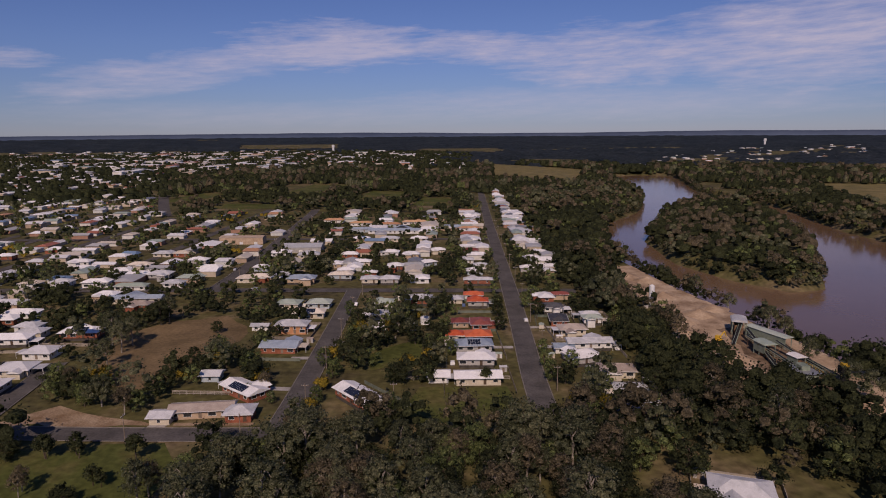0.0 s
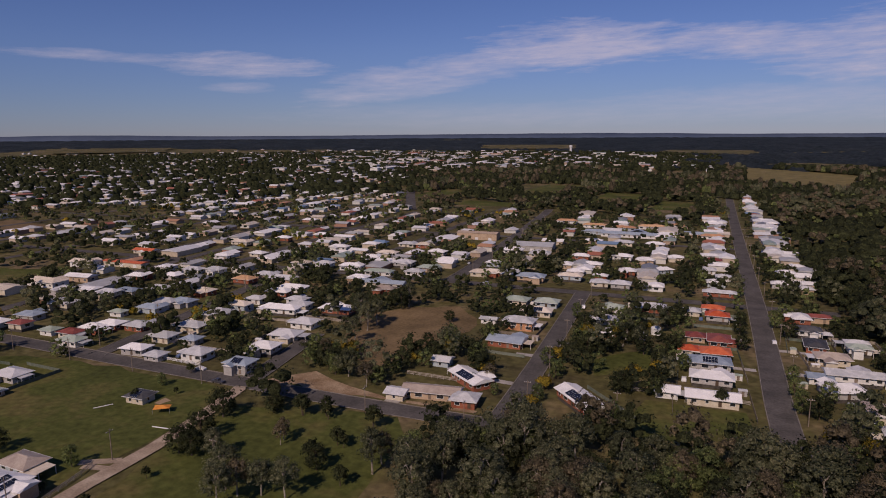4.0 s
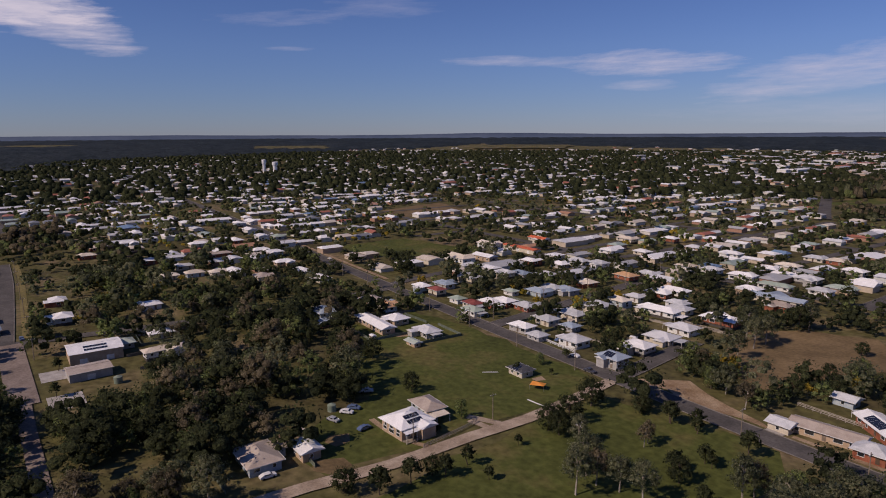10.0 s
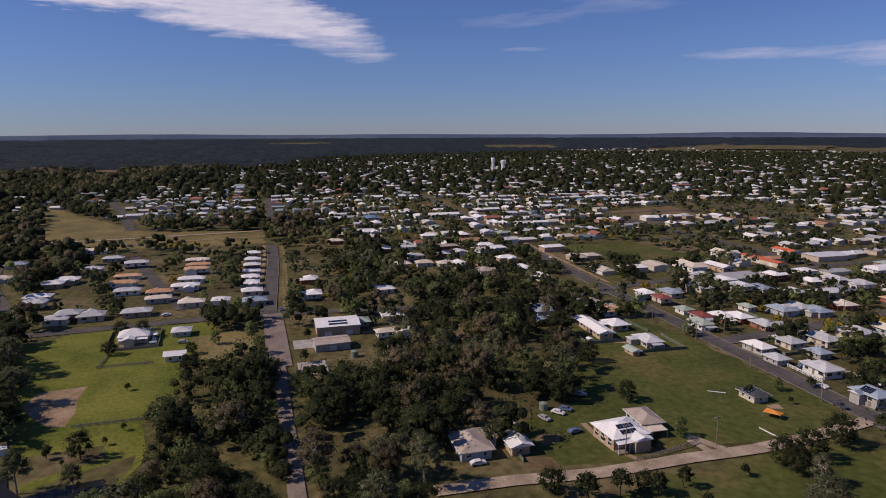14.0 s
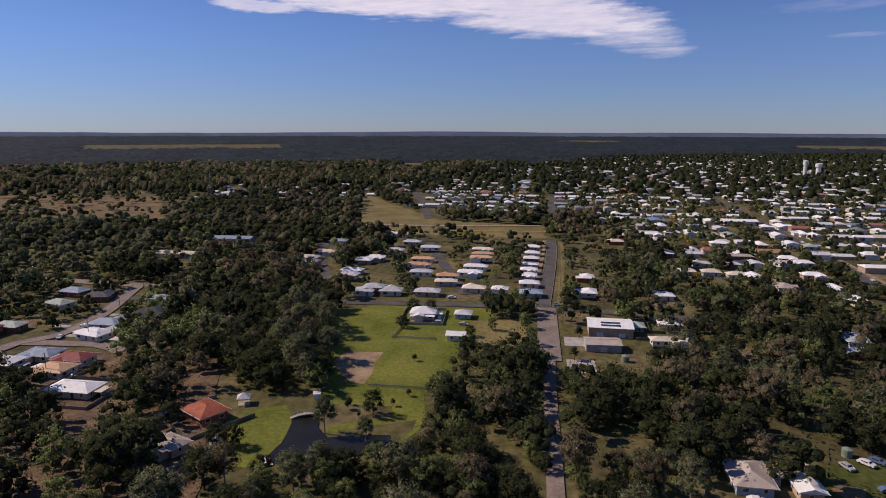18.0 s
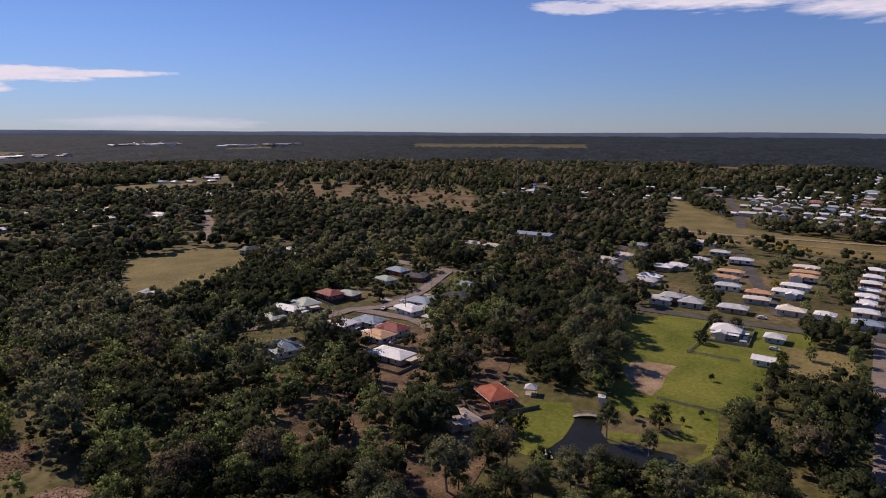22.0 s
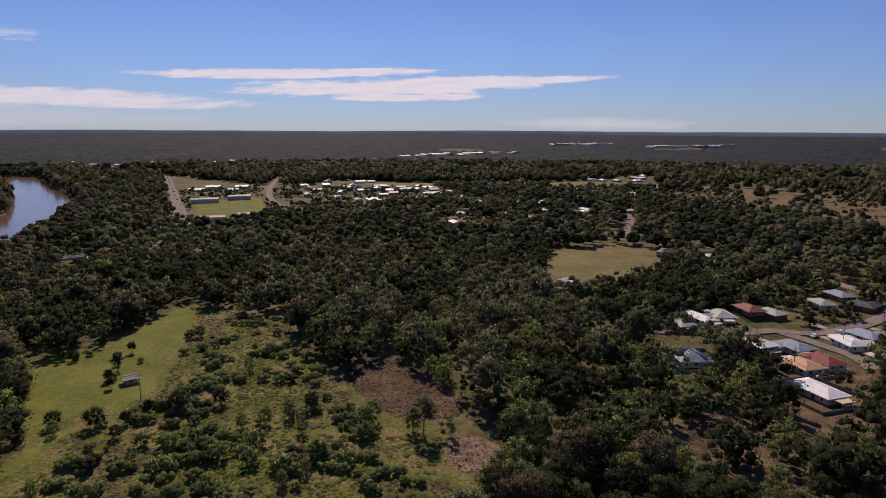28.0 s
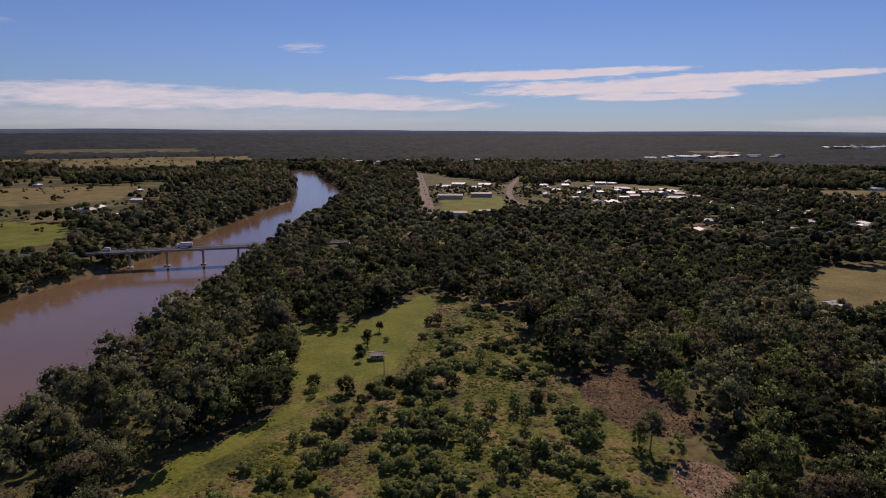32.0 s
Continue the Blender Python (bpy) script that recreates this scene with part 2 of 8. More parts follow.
M["leaf_yellow"] = mat("yellow_blossom", (0.12, 0.10, 0.016), (0.30, 0.21, 0.030), 0.1, island=0.3, rough=0.9, trans=0.25, fine=0.35, speck=0.5, bump=0.7, bump_scale=2.8)
# blue-grey base colour: distance haze is painted into the leaves
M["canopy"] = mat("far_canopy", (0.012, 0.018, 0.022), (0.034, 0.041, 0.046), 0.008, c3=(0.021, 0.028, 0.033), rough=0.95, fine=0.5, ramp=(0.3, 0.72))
M["bark"] = mat("gum_bark", (0.16, 0.13, 0.10), (0.42, 0.38, 0.33), 0.6, rough=0.9)
M["bark_dark"] = mat("dark_bark", (0.06, 0.045, 0.033), (0.13, 0.10, 0.08), 0.8, rough=0.9)
# the blue of distance is painted into the ridges' base colour
M["hill"] = mat("hazed_hills", (0.070, 0.096, 0.150), (0.100, 0.130, 0.190), 0.003, rough=1.0, spec=0.0)


# ---- building blocks ----
def mesh_np(name, verts, faces, mats, fmat=None, smooth=False, normals=None):
    """A mesh from arrays; faces all have the same number of corners."""
    me = bpy.data.meshes.new(name)
    verts, faces = np.asarray(verts, np.float32), np.asarray(faces, np.int32)
    k = faces.shape[1]
    me.vertices.add(len(verts))
    me.vertices.foreach_set("co", verts.ravel())
    me.loops.add(faces.size)
    me.loops.foreach_set("vertex_index", faces.ravel())
    me.polygons.add(len(faces))
    me.polygons.foreach_set("loop_start", np.arange(0, faces.size, k, dtype=np.int32))
    for m in mats:
        me.materials.append(m)
    if fmat is not None:
        me.polygons.foreach_set("material_index", np.asarray(fmat, np.int32))
    if smooth:
        me.polygons.foreach_set("use_smooth", np.ones(len(faces), bool))
    me.update(calc_edges=True)
    if normals is not None:
        me.normals_split_custom_set_from_vertices(np.asarray(normals, np.float32))
    return me


class Shape:
    """Collects boxes, prisms and faces into one mesh."""

    def __init__(self):
        self.v, self.f, self.m = [], [], []

    def face(self, pts, m=0):
        i = len(self.v)
        self.v += [tuple(p) for p in pts]
        self.f.append(tuple(range(i, i + len(pts))))
        self.m.append(m)

    def box(self, x0, y0, z0, x1, y1, z1, m=0):
        p = [(x0, y0, z0), (x1, y0, z0), (x1, y1, z0), (x0, y1, z0), (x0, y0, z1), (x1, y0, z1), (x1, y1, z1), (x0, y1, z1)]
        i = len(self.v)
        self.v += p
        for q in ((0, 3, 2, 1), (4, 5, 6, 7), (0, 1, 5, 4), (1, 2, 6, 5), (2, 3, 7, 6), (3, 0, 4, 7)):
            self.f.append(tuple(i + a for a in q))
            self.m.append(m)

    def tube(self, a, b, r0, r1, n=6, m=0):
        a, b = Vector(a), Vector(b)
        q = (b - a).to_track_quat("Z", "Y")
        i = len(self.v)
        for p, r in ((a, r0), (b, r1)):
            for k in range(n):
                w = 2 * math.pi * k / n
                self.v.append(tuple(p + q @ Vector((math.cos(w) * r, math.sin(w) * r, 0))))
        for k in range(n):
            j = (k + 1) % n
            self.f.append((i + k, i + j, i + n + j, i + n + k))
            self.m.append(m)
        self.f.append(tuple(i + n + k for k in range(n)))
        self.m.append(m)

    def mesh(self, name, *mats):
        me = bpy.data.meshes.new(name)
        me.from_pydata(self.v, [], self.f)
        for m in mats:
            me.materials.append(m)
        me.polygons.foreach_set("material_index", self.m)
        me.update()
        return me


def part(name, me, parent, label="", at=None):
    ob = new(name, me)
    ob.parent = parent
    if at is not None:
        ob.matrix_basis = at
    if label:
        ob["label"] = label
    return ob


# ---- ground, river ----
RIVER = ((134, 40), (140, 130), (165, 229), (157, 281), (149, 322), (139, 375), (126, 490), (129, 526), (172, 675), (226, 760), (255, 830), (285, 933), (312, 1227), (366, 1400),
         (480, 1400), (470, 1304), (395, 995), (417, 800), (379, 602), (381, 551), (300, 300), (275, 0), (262, -200), (257, -343), (249, -393), (235, -452), (235, -541),
         (240, -682), (229, -860), (280, -1083), (463, -1640), (380, -1640), (250, -1206), (160, -948), (155, -776), (150, -553), (146, -427), (138, -291), (135, -223), (133, -150), (133, -40))
ISLAND = ((177, 558), (246, 717), (340, 860), (368, 800), (315, 562), (266, 454), (230, 384), (208, 378), (187, 408), (170, 461))
POND = ((-158, -73), (-168, -72), (-180, -74), (-187, -75), (-189, -68), (-179, -65), (-173, -60), (-176, -51), (-177, -42), (-169, -39), (-164, -48), (-159, -63), (-156, -70))


def inside(px, py, poly):
    c = np.zeros(px.shape, bool)
    for (x0, y0), (x1, y1) in zip(poly, poly[1:] + poly[:1]):
        if y0 == y1:
            continue
        c ^= ((y0 > py) != (y1 > py)) & (px < (x1 - x0) * (py - y0) / (y1 - y0) + x0)
    return c


def edge_dist(px, py, poly):
    d = np.full(px.shape, 1e9)
    for (x0, y0), (x1, y1) in zip(poly, poly[1:] + poly[:1]):
        ex, ey = x1 - x0, y1 - y0
        s = np.clip(((px - x0) * ex + (py - y0) * ey) / (ex * ex + ey * ey + 1e-9), 0, 1)
        d = np.minimum(d, np.hypot(px - x0 - s * ex, py - y0 - s * ey))
    return d


def signed(px, py, poly):
    return np.where(inside(px, py, poly), -1, 1) * edge_dist(px, py, poly)


def terrain(px, py):
    """Height of the ground: a plain lifted far off to fit the view's horizon, with the river cut into it."""
    px, py = np.asarray(px, float), np.asarray(py, float)
    r = np.hypot(px, py)
    z = 44.0 * np.clip((r - 1500) / 3400, 0, 1) ** 1.6
    near = (r < 1900) & (px > 60)
    if near.any():
        d = np.full(px.shape, 60.0)
        d[near] = signed(px[near], py[near], RIVER)
        isl = np.full(px.shape, 60.0)
        isl[near] = signed(px[near], py[near], ISLAND)
        d = np.maximum(d, -isl)
        bed = np.clip((d + 2) / 9.0, -0.6, 1.0)
        z = np.where(near, np.minimum(z, -6 + bed * 6.0), z)
    dp = (px < -120) & (px > -230) & (py > -110) & (py < -20)
    if dp.any():
        e = signed(px[dp], py[dp], POND)
        z[dp] = np.minimum(z[dp], np.clip(e / 2.5, -1, 0.0) * 0.9)
    return z


def ground_mesh():
    na, radii = 640, [0.0]
    r = 30.0
    while r < 4950:
        radii.append(r)
        r += max(4.5, r * 0.022)
    radii = np.array(radii[1:] + [4955.0])
    a = np.arange(na) * 2 * math.pi / na
    X, Y = radii[:, None] * np.cos(a), radii[:, None] * np.sin(a)
    Z = terrain(X.ravel(), Y.ravel())
    v = np.column_stack([X.ravel(), Y.ravel(), Z])
    v = np.vstack([v, [[0, 0, 0]]])
    n, k = len(radii), np.arange(na)
    k2 = (k + 1) % na
    f = np.vstack([np.column_stack([i * na + k, (i + 1) * na + k, (i + 1) * na + k2, i * na + k2]) for i in range(n - 1)])
    me = mesh_np("ground", v, f, [M["ground"]], smooth=True)
    cap = mesh_np("ground_hub", np.vstack([v[:na], [[0, 0, 0]]]), np.column_stack([k, k2, np.full(na, na)]), [M["ground"]])
    g = tagged(new("ground", me), "wide plain of dry grass and bare soil with a river cut into it", "ground", kind="structure")
    part("ground_centre", cap, g)
    return g


ground = ground_mesh()

sh = Shape()
sh.face([(60, -1800, -6), (560, -1800, -6), (560, 1500, -6), (60, 1500, -6)])
tagged(new("river_water", sh.mesh("river_water", M["water"])), "muddy brown river water between wooded banks", "water", kind="structure")


def patch(name, poly, material, label, z=0.05, wob=2.5, seed=0, kind="structure", cat="ground"):
    """A flat piece of ground with its own cover; its border wanders a little."""
    rng = random.Random(seed + len(name) * 7 + int(abs(poly[0][0])))
    pts = []
    for (x0, y0), (x1, y1) in zip(poly, poly[1:] + poly[:1]):
        n = max(1, int(math.hypot(x1 - x0, y1 - y0) / (4 + wob * 2)))
        for k in range(n):
            s = k / n
            o = wob if k else wob * 0.3
            pts.append((x0 + (x1 - x0) * s + rng.uniform(-o, o), y0 + (y1 - y0) * s + rng.uniform(-o, o)))
    h = terrain(np.array([p[0] for p in pts]), np.array([p[1] for p in pts]))
    b = bmesh.new()
    vs = [b.verts.new((p[0], p[1], max(hh, -5) + z)) for p, hh in zip(pts, h)]
    es = [b.edges.new((vs[i], vs[(i + 1) % len(vs)])) for i in range(len(vs))]
    bmesh.ops.triangle_fill(b, edges=es, use_beauty=True)
    for f in b.faces:
        if f.normal.z < 0:
            f.normal_flip()
    if name == "sand_bank":
        bmesh.ops.subdivide_edges(b, edges=b.edges[:], cuts=7, use_grid_fill=True)
        lie = terrain(np.array([w.co.x for w in b.verts]), np.array([w.co.y for w in b.verts]))
        for w, hh in zip(b.verts, lie):
            w.co.z = max(hh, -5.9) + 0.3
    me = bpy.data.meshes.new(name)
    b.to_mesh(me)
    b.free()
    me.materials.append(material)
    return tagged(new(name, me), label, cat, kind=kind)


def ribbon(name, pts, width, material, label, z=0.09, kerb=False, cat="road"):
    """A road along a line of points; it bends smoothly and can carry raised kerbs."""
    P = [Vector((p[0], p[1], 0)) for p in pts]
    line = []
    for i in range(len(P) - 1):
        p0, p1, p2, p3 = P[max(i - 1, 0)], P[i], P[i + 1], P[min(i + 2, len(P) - 1)]
        n = max(2, int((p2 - p1).length / 12))
        for k in range(n):
            s = k / n
            line.append(0.5 * ((2 * p1) + (p2 - p0) * s + (2 * p0 - 5 * p1 + 4 * p2 - p3) * s * s + (3 * p1 - p0 - 3 * p2 + p3) * s ** 3))
    line.append(P[-1])
    X = np.array([p.x for p in line])
    Y = np.array([p.y for p in line])
    hz = np.maximum(terrain(X, Y), 0)
    side = []
    for i, p in enumerate(line):
        d = (line[min(i + 1, len(line) - 1)] - line[max(i - 1, 0)]).normalized()
        side.append(Vector((-d.y, d.x, 0)))
    s = Shape()
    h = width / 2
    for i in range(len(line) - 1):
        a, b = line[i], line[i + 1]
        s.face([(a + side[i] * -h).to_tuple()[:2] + (hz[i] + z,), (b + side[i + 1] * -h).to_tuple()[:2] + (hz[i + 1] + z,),
                (b + side[i + 1] * h).to_tuple()[:2] + (hz[i + 1] + z,), (a + side[i] * h).to_tuple()[:2] + (hz[i] + z,)])
    road = tagged(new(name, s.mesh(name, material)), label, cat, kind="structure")
    if kerb:
        for sg in (-1, 1):
            k = Shape()
            for i in range(len(line) - 1):
                q = []
                for j in (i, i + 1):
                    for o in (h, h + 0.32):
                        w = line[j] + side[j] * (sg * o)
                        q.append((w.x, w.y, hz[j] + z))
                up = [(x, y, zz + 0.14) for x, y, zz in q]
                k.face([up[0], up[1], up[3], up[2]] if sg < 0 else [up[0], up[2], up[3], up[1]])
                k.face([q[0], up[0], up[2], q[2]])
                k.face([q[1], q[3], up[3], up[1]])
            part("kerb", k.mesh("kerb", M["kerb"]), road, "worn grey concrete kerb")
    return road


# roads of the town, in metres
ROADS = (
    ("road", ((33, 190), (33, 227), (37, 341), (45, 640), (57, 1010)), 8.6, "asphalt", True),
    ("road", ((-51, 186), (-50.5, 240), (-51.5, 362)), 8.0, "asphalt", True),
    ("road", ((-620, 372), (-177, 366), (-74, 363.5), (37, 360.5), (75, 359)), 9.0, "asphalt", False),
    ("road", ((-133, 366), (-134, 456), (-145, 690), (-150, 760)), 9.0, "asphalt", True),
    ("road", ((-300, 705), (-336, 776), (-607, 1414), (-700, 1640)), 13.0, "asphalt", False),
    ("road", ((-52, 182.5), (-90, 183), (-121, 184), (-156, 186), (-212, 188.5), (-263, 191.5), (-337, 195), (-447, 203), (-623, 218), (-800, 228), (-1100, 246)), 8.6, "asphalt", True),
    ("road", ((-147, 187), (-151, 222), (-154, 246)), 7.6, "asphalt", True),
    ("road", ((-225, 190), (-230, 233), (-238, 300), (-246, 366)), 7.6, "asphalt", True),
    ("road", ((-324, 195), (-333, 232), (-340, 366), (-352, 640)), 7.6, "asphalt", False),
    ("road", ((-212, 375), (-206, 640), (-203, 760)), 7.4, "asphalt", False),
    ("road", ((-298, 375), (-292, 640), (-290, 690)), 7.4, "asphalt", False),
    ("road", ((-384, 250), (-378, 640), (-370, 820)), 7.4, "asphalt", False),
    ("road", ((-470, 312), (-464, 640), (-456, 960)), 7.4, "asphalt", False),
    ("road", ((-556, 215), (-550, 640), (-540, 1100)), 7.4, "asphalt", False),
    ("road", ((-642, 222), (-636, 640), (-622, 1200)), 7.4, "asphalt", False),
    ("road", ((-800, 552), (-400, 548), (-145, 545), (41, 541)), 8.0, "asphalt", False),
    ("road", ((-900, 732), (-500, 728), (-310, 726)), 8.0, "asphalt", False),
    ("road", ((-1000, 912), (-600, 908), (-395, 905)), 8.0, "asphalt", False),
    ("road", ((-330, 4), (-397, 7.5), (-470, 10.8), (-540, 12)), 7.2, "asphalt", True),
    ("road", ((-640, 15), (-800, 18), (-1113, 25), (-1300, 28)), 9.0, "asphalt", False),
    ("road", ((-312, -230), (-318, -160), (-324, -86), (-328, 3), (-320, 64), (-316, 110), (-318, 194)), 7.6, "asphalt", False),
    ("road", ((-350, -38), (-420, -60), (-520, -88)), 7.0, "asphalt", False),
    ("road", ((-352, -115), (-430, -150), (-500, -170)), 7.0, "asphalt", False),
    ("road", ((-660, -112), (-790, -140), (-1000, -190), (-1240, -215)), 9.0, "asphalt", False),
    ("gravel_road", ((-146, 40), (-145, 62), (-142, 85), (-142, 113), (-141, 135), (-143, 160), (-146, 182)), 5.2, "gravel", False),
    ("gravel_road", ((-328, 6), (-290, 6.2), (-249, 6.4)), 9.5, "pale_asphalt", False),
    ("gravel_road", ((-250, 6.4), (-225, 6), (-150, 6.5), (-90, 6)), 4.6, "pale_asphalt", False),
    ("road", ((-160, -247), (-191, -232), (-216, -221), (-237, -219), (-248, -210), (-279, -211), (-326, -226), (-345, -232)), 7.0, "pale_asphalt", True),
    ("road", ((-352, -330), (-345, -270), (-342, -230), (-352, -208), (-390, -200)), 9.0, "pale_asphalt", False),
    ("road", ((-237, -219), (-240, -184), (-233, -168)), 6.5, "pale_asphalt", False),
    ("road", ((92, -1370), (60, -1000), (30, -651)), 13.0, "pale_asphalt", False),
    ("road", ((-110, -1250), (-79, -1042), (-66, -900), (-69, -800), (-90, -735), (-70, -668)), 8.0, "pale_asphalt", False),
    ("road", ((-100, -560), (-195, -538), (-272, -484), (-319, -455), (-360, -400)), 7.5, "pale_asphalt", False),
    ("road", ((-420, -600), (-388, -545), (-316, -452)), 9.0, "pale_asphalt", False),
)
for ri, (nm, pts, wd, mt, kb) in enumerate(ROADS):
    ribbon(nm, pts, wd, M[mt], "grey asphalt street with worn patches and grass verges" if nm == "road" else "pale unsealed gravel road", z=0.21 + 0.006 * ri, kerb=kb)

# open ground between the trees
PATCHES = (
    ("lawn", ((-138, 168), (-100, 177), (-83, 178), (-74, 165), (-70, 120), (-90, 70), (-128, 60), (-137, 100), (-138, 136)), "grass", "mown park lawn dotted with young trees"),
    ("paddock", ((-262, 133), (-270, 176), (-205, 183), (-150, 178), (-146, 166), (-146, 127), (-160, 104), (-182, 101), (-210, 108)), "grass", "open green paddock beside the road"),
    ("yard", ((-181, 84), (-184, 101), (-178, 130), (-147, 134), (-147, 68), (-160, 66)), "grass", "rough yard of worn grass round old houses"),
    ("worn_patch", ((-243, 149), (-240, 153), (-236, 151), (-237, 147), (-241, 146)), "dirt", "bare worn patch in the paddock grass"),
    ("worn_patch", ((-169, 79), (-166, 85), (-161, 83), (-160, 78), (-165, 76)), "brown", "worn bare patch in the yard grass"),
    ("worn_patch", ((-157, 69), (-153, 76), (-148, 77), (-147.5, 70), (-152, 67)), "brown", "worn bare patch in the yard grass"),
    ("worn_patch", ((-178, 68), (-172, 73), (-169, 69), (-174, 64)), "dirt", "bare dirt beside old sheds"),
    ("worn_patch", ((-166, 160), (-165, 165), (-161, 164), (-162, 160)), "dirt", "bare worn patch beside a garden"),
    ("bare_verge", ((-142, 192), (-129, 205), (-110, 196), (-96, 193), (-89, 189), (-140, 189)), "dirt", "bare pale dirt beside the road"),
    ("bare_field", ((-150, 277), (-133, 302), (-108, 312), (-89, 284), (-100, 247), (-106, 218), (-123, 222), (-138, 240)), "brown", "brown vacant field with worn grass"),
    ("lawn", ((-31, 254), (-10, 272), (-8, 246), (-28, 236)), "grass", "green back lawn between houses"),
    ("lawn", ((-9, 220), (22, 220), (20, 196), (-12, 190)), "grass", "green lawn beside trees"),
    ("oval", ((-470, 232), (-468, 296), (-400, 308), (-390, 262), (-412, 236)), "grass", "green sports field"),
    ("bare_field", ((-655, 385), (-685, 492), (-585, 460), (-590, 372)), "brown", "brown sports field"),
    ("lawn", ((-300, -104), (-322, -84), (-324, -22), (-290, -20), (-259, -31), (-232, -30), (-213, -38), (-182, -34), (-166, -40), (-176, -62), (-200, -72), (-227, -76), (-262, -88)), "lush", "bright green meadow"),
    ("bare_field", ((-236, -78), (-248, -76), (-250, -62), (-215, -60), (-216, -66), (-226, -73)), "dirt", "fallow brown garden plot"),
    ("lawn", ((-179, -95), (-188, -91), (-193, -81), (-186, -76), (-179, -74), (-168, -73), (-158, -74), (-152, -76), (-153, -81), (-164, -88)), "lush", "clipped bright green lawn by the pond"),
    ("lawn", ((-300, -30), (-308, -2), (-278, -2), (-245, -22)), "dry", "dry grass among trees"),
    ("grassland", ((-930, -260), (-652, -100), (-622, 7), (-548, 6), (-562, -164), (-730, -206)), "dry", "dry grass along the railway"),
    ("grassland", ((-215, -1070), (-488, -1040), (-600, -1005), (-774, -855), (-640, -845), (-480, -915), (-300, -985)), "dry", "strip of dry grass before the far woods"),
    ("cemetery_ground", ((-759, -882), (-803, -721), (-816, -512), (-602, -372), (-605, -533), (-600, -717)), "brown", "dry brown grass of a cemetery"),
    ("field", ((-178, -318), (-190, -356), (-236, -428), (-300, -440), (-322, -400), (-274, -346), (-214, -326)), "dry", "dry open sports field"),
    ("scrubland", ((74, -280), (47, -292), (18, -352), (-24, -312), (-36, -258), (-36, -221), (-60, -176), (-60, -140), (-30, -100), (70, -100), (76, -144), (64, -180), (58, -200)), "scrub", "rough grassy scrub with weeds and shrubs"),
    ("lawn", ((74, -280), (47, -294), (18, -350), (13, -330), (24, -236), (34, -222), (59, -216)), "lush", "mown lawn round a small shed"),
    ("track", ((76, -140), (70, -158), (58, -184), (45, -208), (50, -210), (66, -182), (80, -156), (84, -140)), "lush", "mown grass track"),
    ("reed_bed", ((-42, -233), (-58, -241), (-67, -232), (-73, -206), (-77, -196), (-69, -181), (-58, -182), (-52, -182), (-46, -193), (-42, -208)), "litter", "brown dry reed bed"),
    ("reed_bed", ((-58, -163), (-62, -168), (-69, -167), (-72, -159), (-72, -151), (-65, -147), (-57, -149), (-55, -155)), "reeds", "pinkish dry reed bed"),
    ("school_lawn", ((26, -860), (-55, -880), (-50, -715), (6, -668), (22, -668)), "lush", "bright green lawn"),
    ("farmland", ((460, -618), (365, -590), (316, -496), (340, -462), (470, -480)), "lush", "bright green pasture"),
    ("farmland", ((1300, -1700), (675, -2051), (530, -1680), (640, -1500), (1060, -1400)), "dry", "dry farm fields"),
    ("farmland", ((900, -900), (500, -1000), (430, -800), (560, -700), (800, -720)), "dry", "dry grazing land with scattered trees"),
    ("farmland", ((135, 1818), (325, 1527), (250, 1190), (100, 1349)), "dry", "dry golden paddock"),
    ("farmland", ((629, 1088), (760, 1050), (700, 860), (520, 740)), "dry", "dry golden paddock"),
    ("park_lawn", ((-372, 850), (-330, 850), (-322, 960), (-368, 985)), "grass", "green park clearing among tall trees"),
    ("park_lawn", ((-240, 940), (-190, 930), (-160, 1120), (-225, 1130)), "grass", "green park clearing among tall trees"),
    ("park_lawn", ((-120, 880), (-60, 875), (-55, 980), (-110, 1000)), "grass", "green park clearing among tall trees"),
    ("park_lawn", ((-285, 770), (-200, 772), (-210, 815), (-280, 830)), "grass", "green park clearing among tall trees"),
    ("park_lawn", ((-40, 790), (15, 795), (10, 870), (-30, 900)), "grass", "green park clearing among tall trees"),
    ("clearing", ((-1480, -330), (-1490, -275), (-1800, -290), (-1790, -370)), "brown", "bare brown clearing in the woods"),
    ("litter_floor", ((-100, -70), (-160, -92), (-200, -110), (-262, -130), (-250, -165), (-190, -190), (-150, -180), (-110, -120)), "litter", "brown leaf litter under gum trees"),
    ("sand_bank", ((107, 424), (130, 429), (136, 352), (150, 322), (148, 288), (156, 237), (150, 192), (150, 150), (133, 182), (133, 202), (126, 209), (116, 214), (112, 218), (110, 234), (108, 249), (104, 268), (108, 296), (108, 317), (104, 340), (107, 384), (106, 415)), "sand", "pale river sand of a gravel works"),
)
FAR_FIELDS = []     # broad fields near the ridges: bearings and distances
for a0, a1, r0, r1 in ((112, 127, 2900, 3700), (43, 51, 3000, 3800), (9, 17, 3000, 3900), (-5, 2, 2500, 3100), (139, 143, 2700, 3300), (64, 70, 3100, 3800), (202, 214, 2300, 2900)):
    arc = [radians(a0 + (a1 - a0) * k / 6) for k in range(7)]
    FAR_FIELDS.append(tuple((-math.sin(w) * r0, math.cos(w) * r0) for w in arc) + tuple((-math.sin(w) * (r0 + (r1 - r0) * 0.6), math.cos(w) * (r0 + (r1 - r0) * 0.6)) for w in reversed(arc)))
PATCHES += tuple(("far_field", p, "ground", "distant dull farm field") for i, p in enumerate(FAR_FIELDS))
for i, (nm, pts, mt, lb) in enumerate(PATCHES):
    patch(nm, pts, M[mt], lb, z=0.03 + 0.004 * i if nm != "far_field" else 5.0, wob=2.5 if nm != "far_field" else 30.0, seed=i)
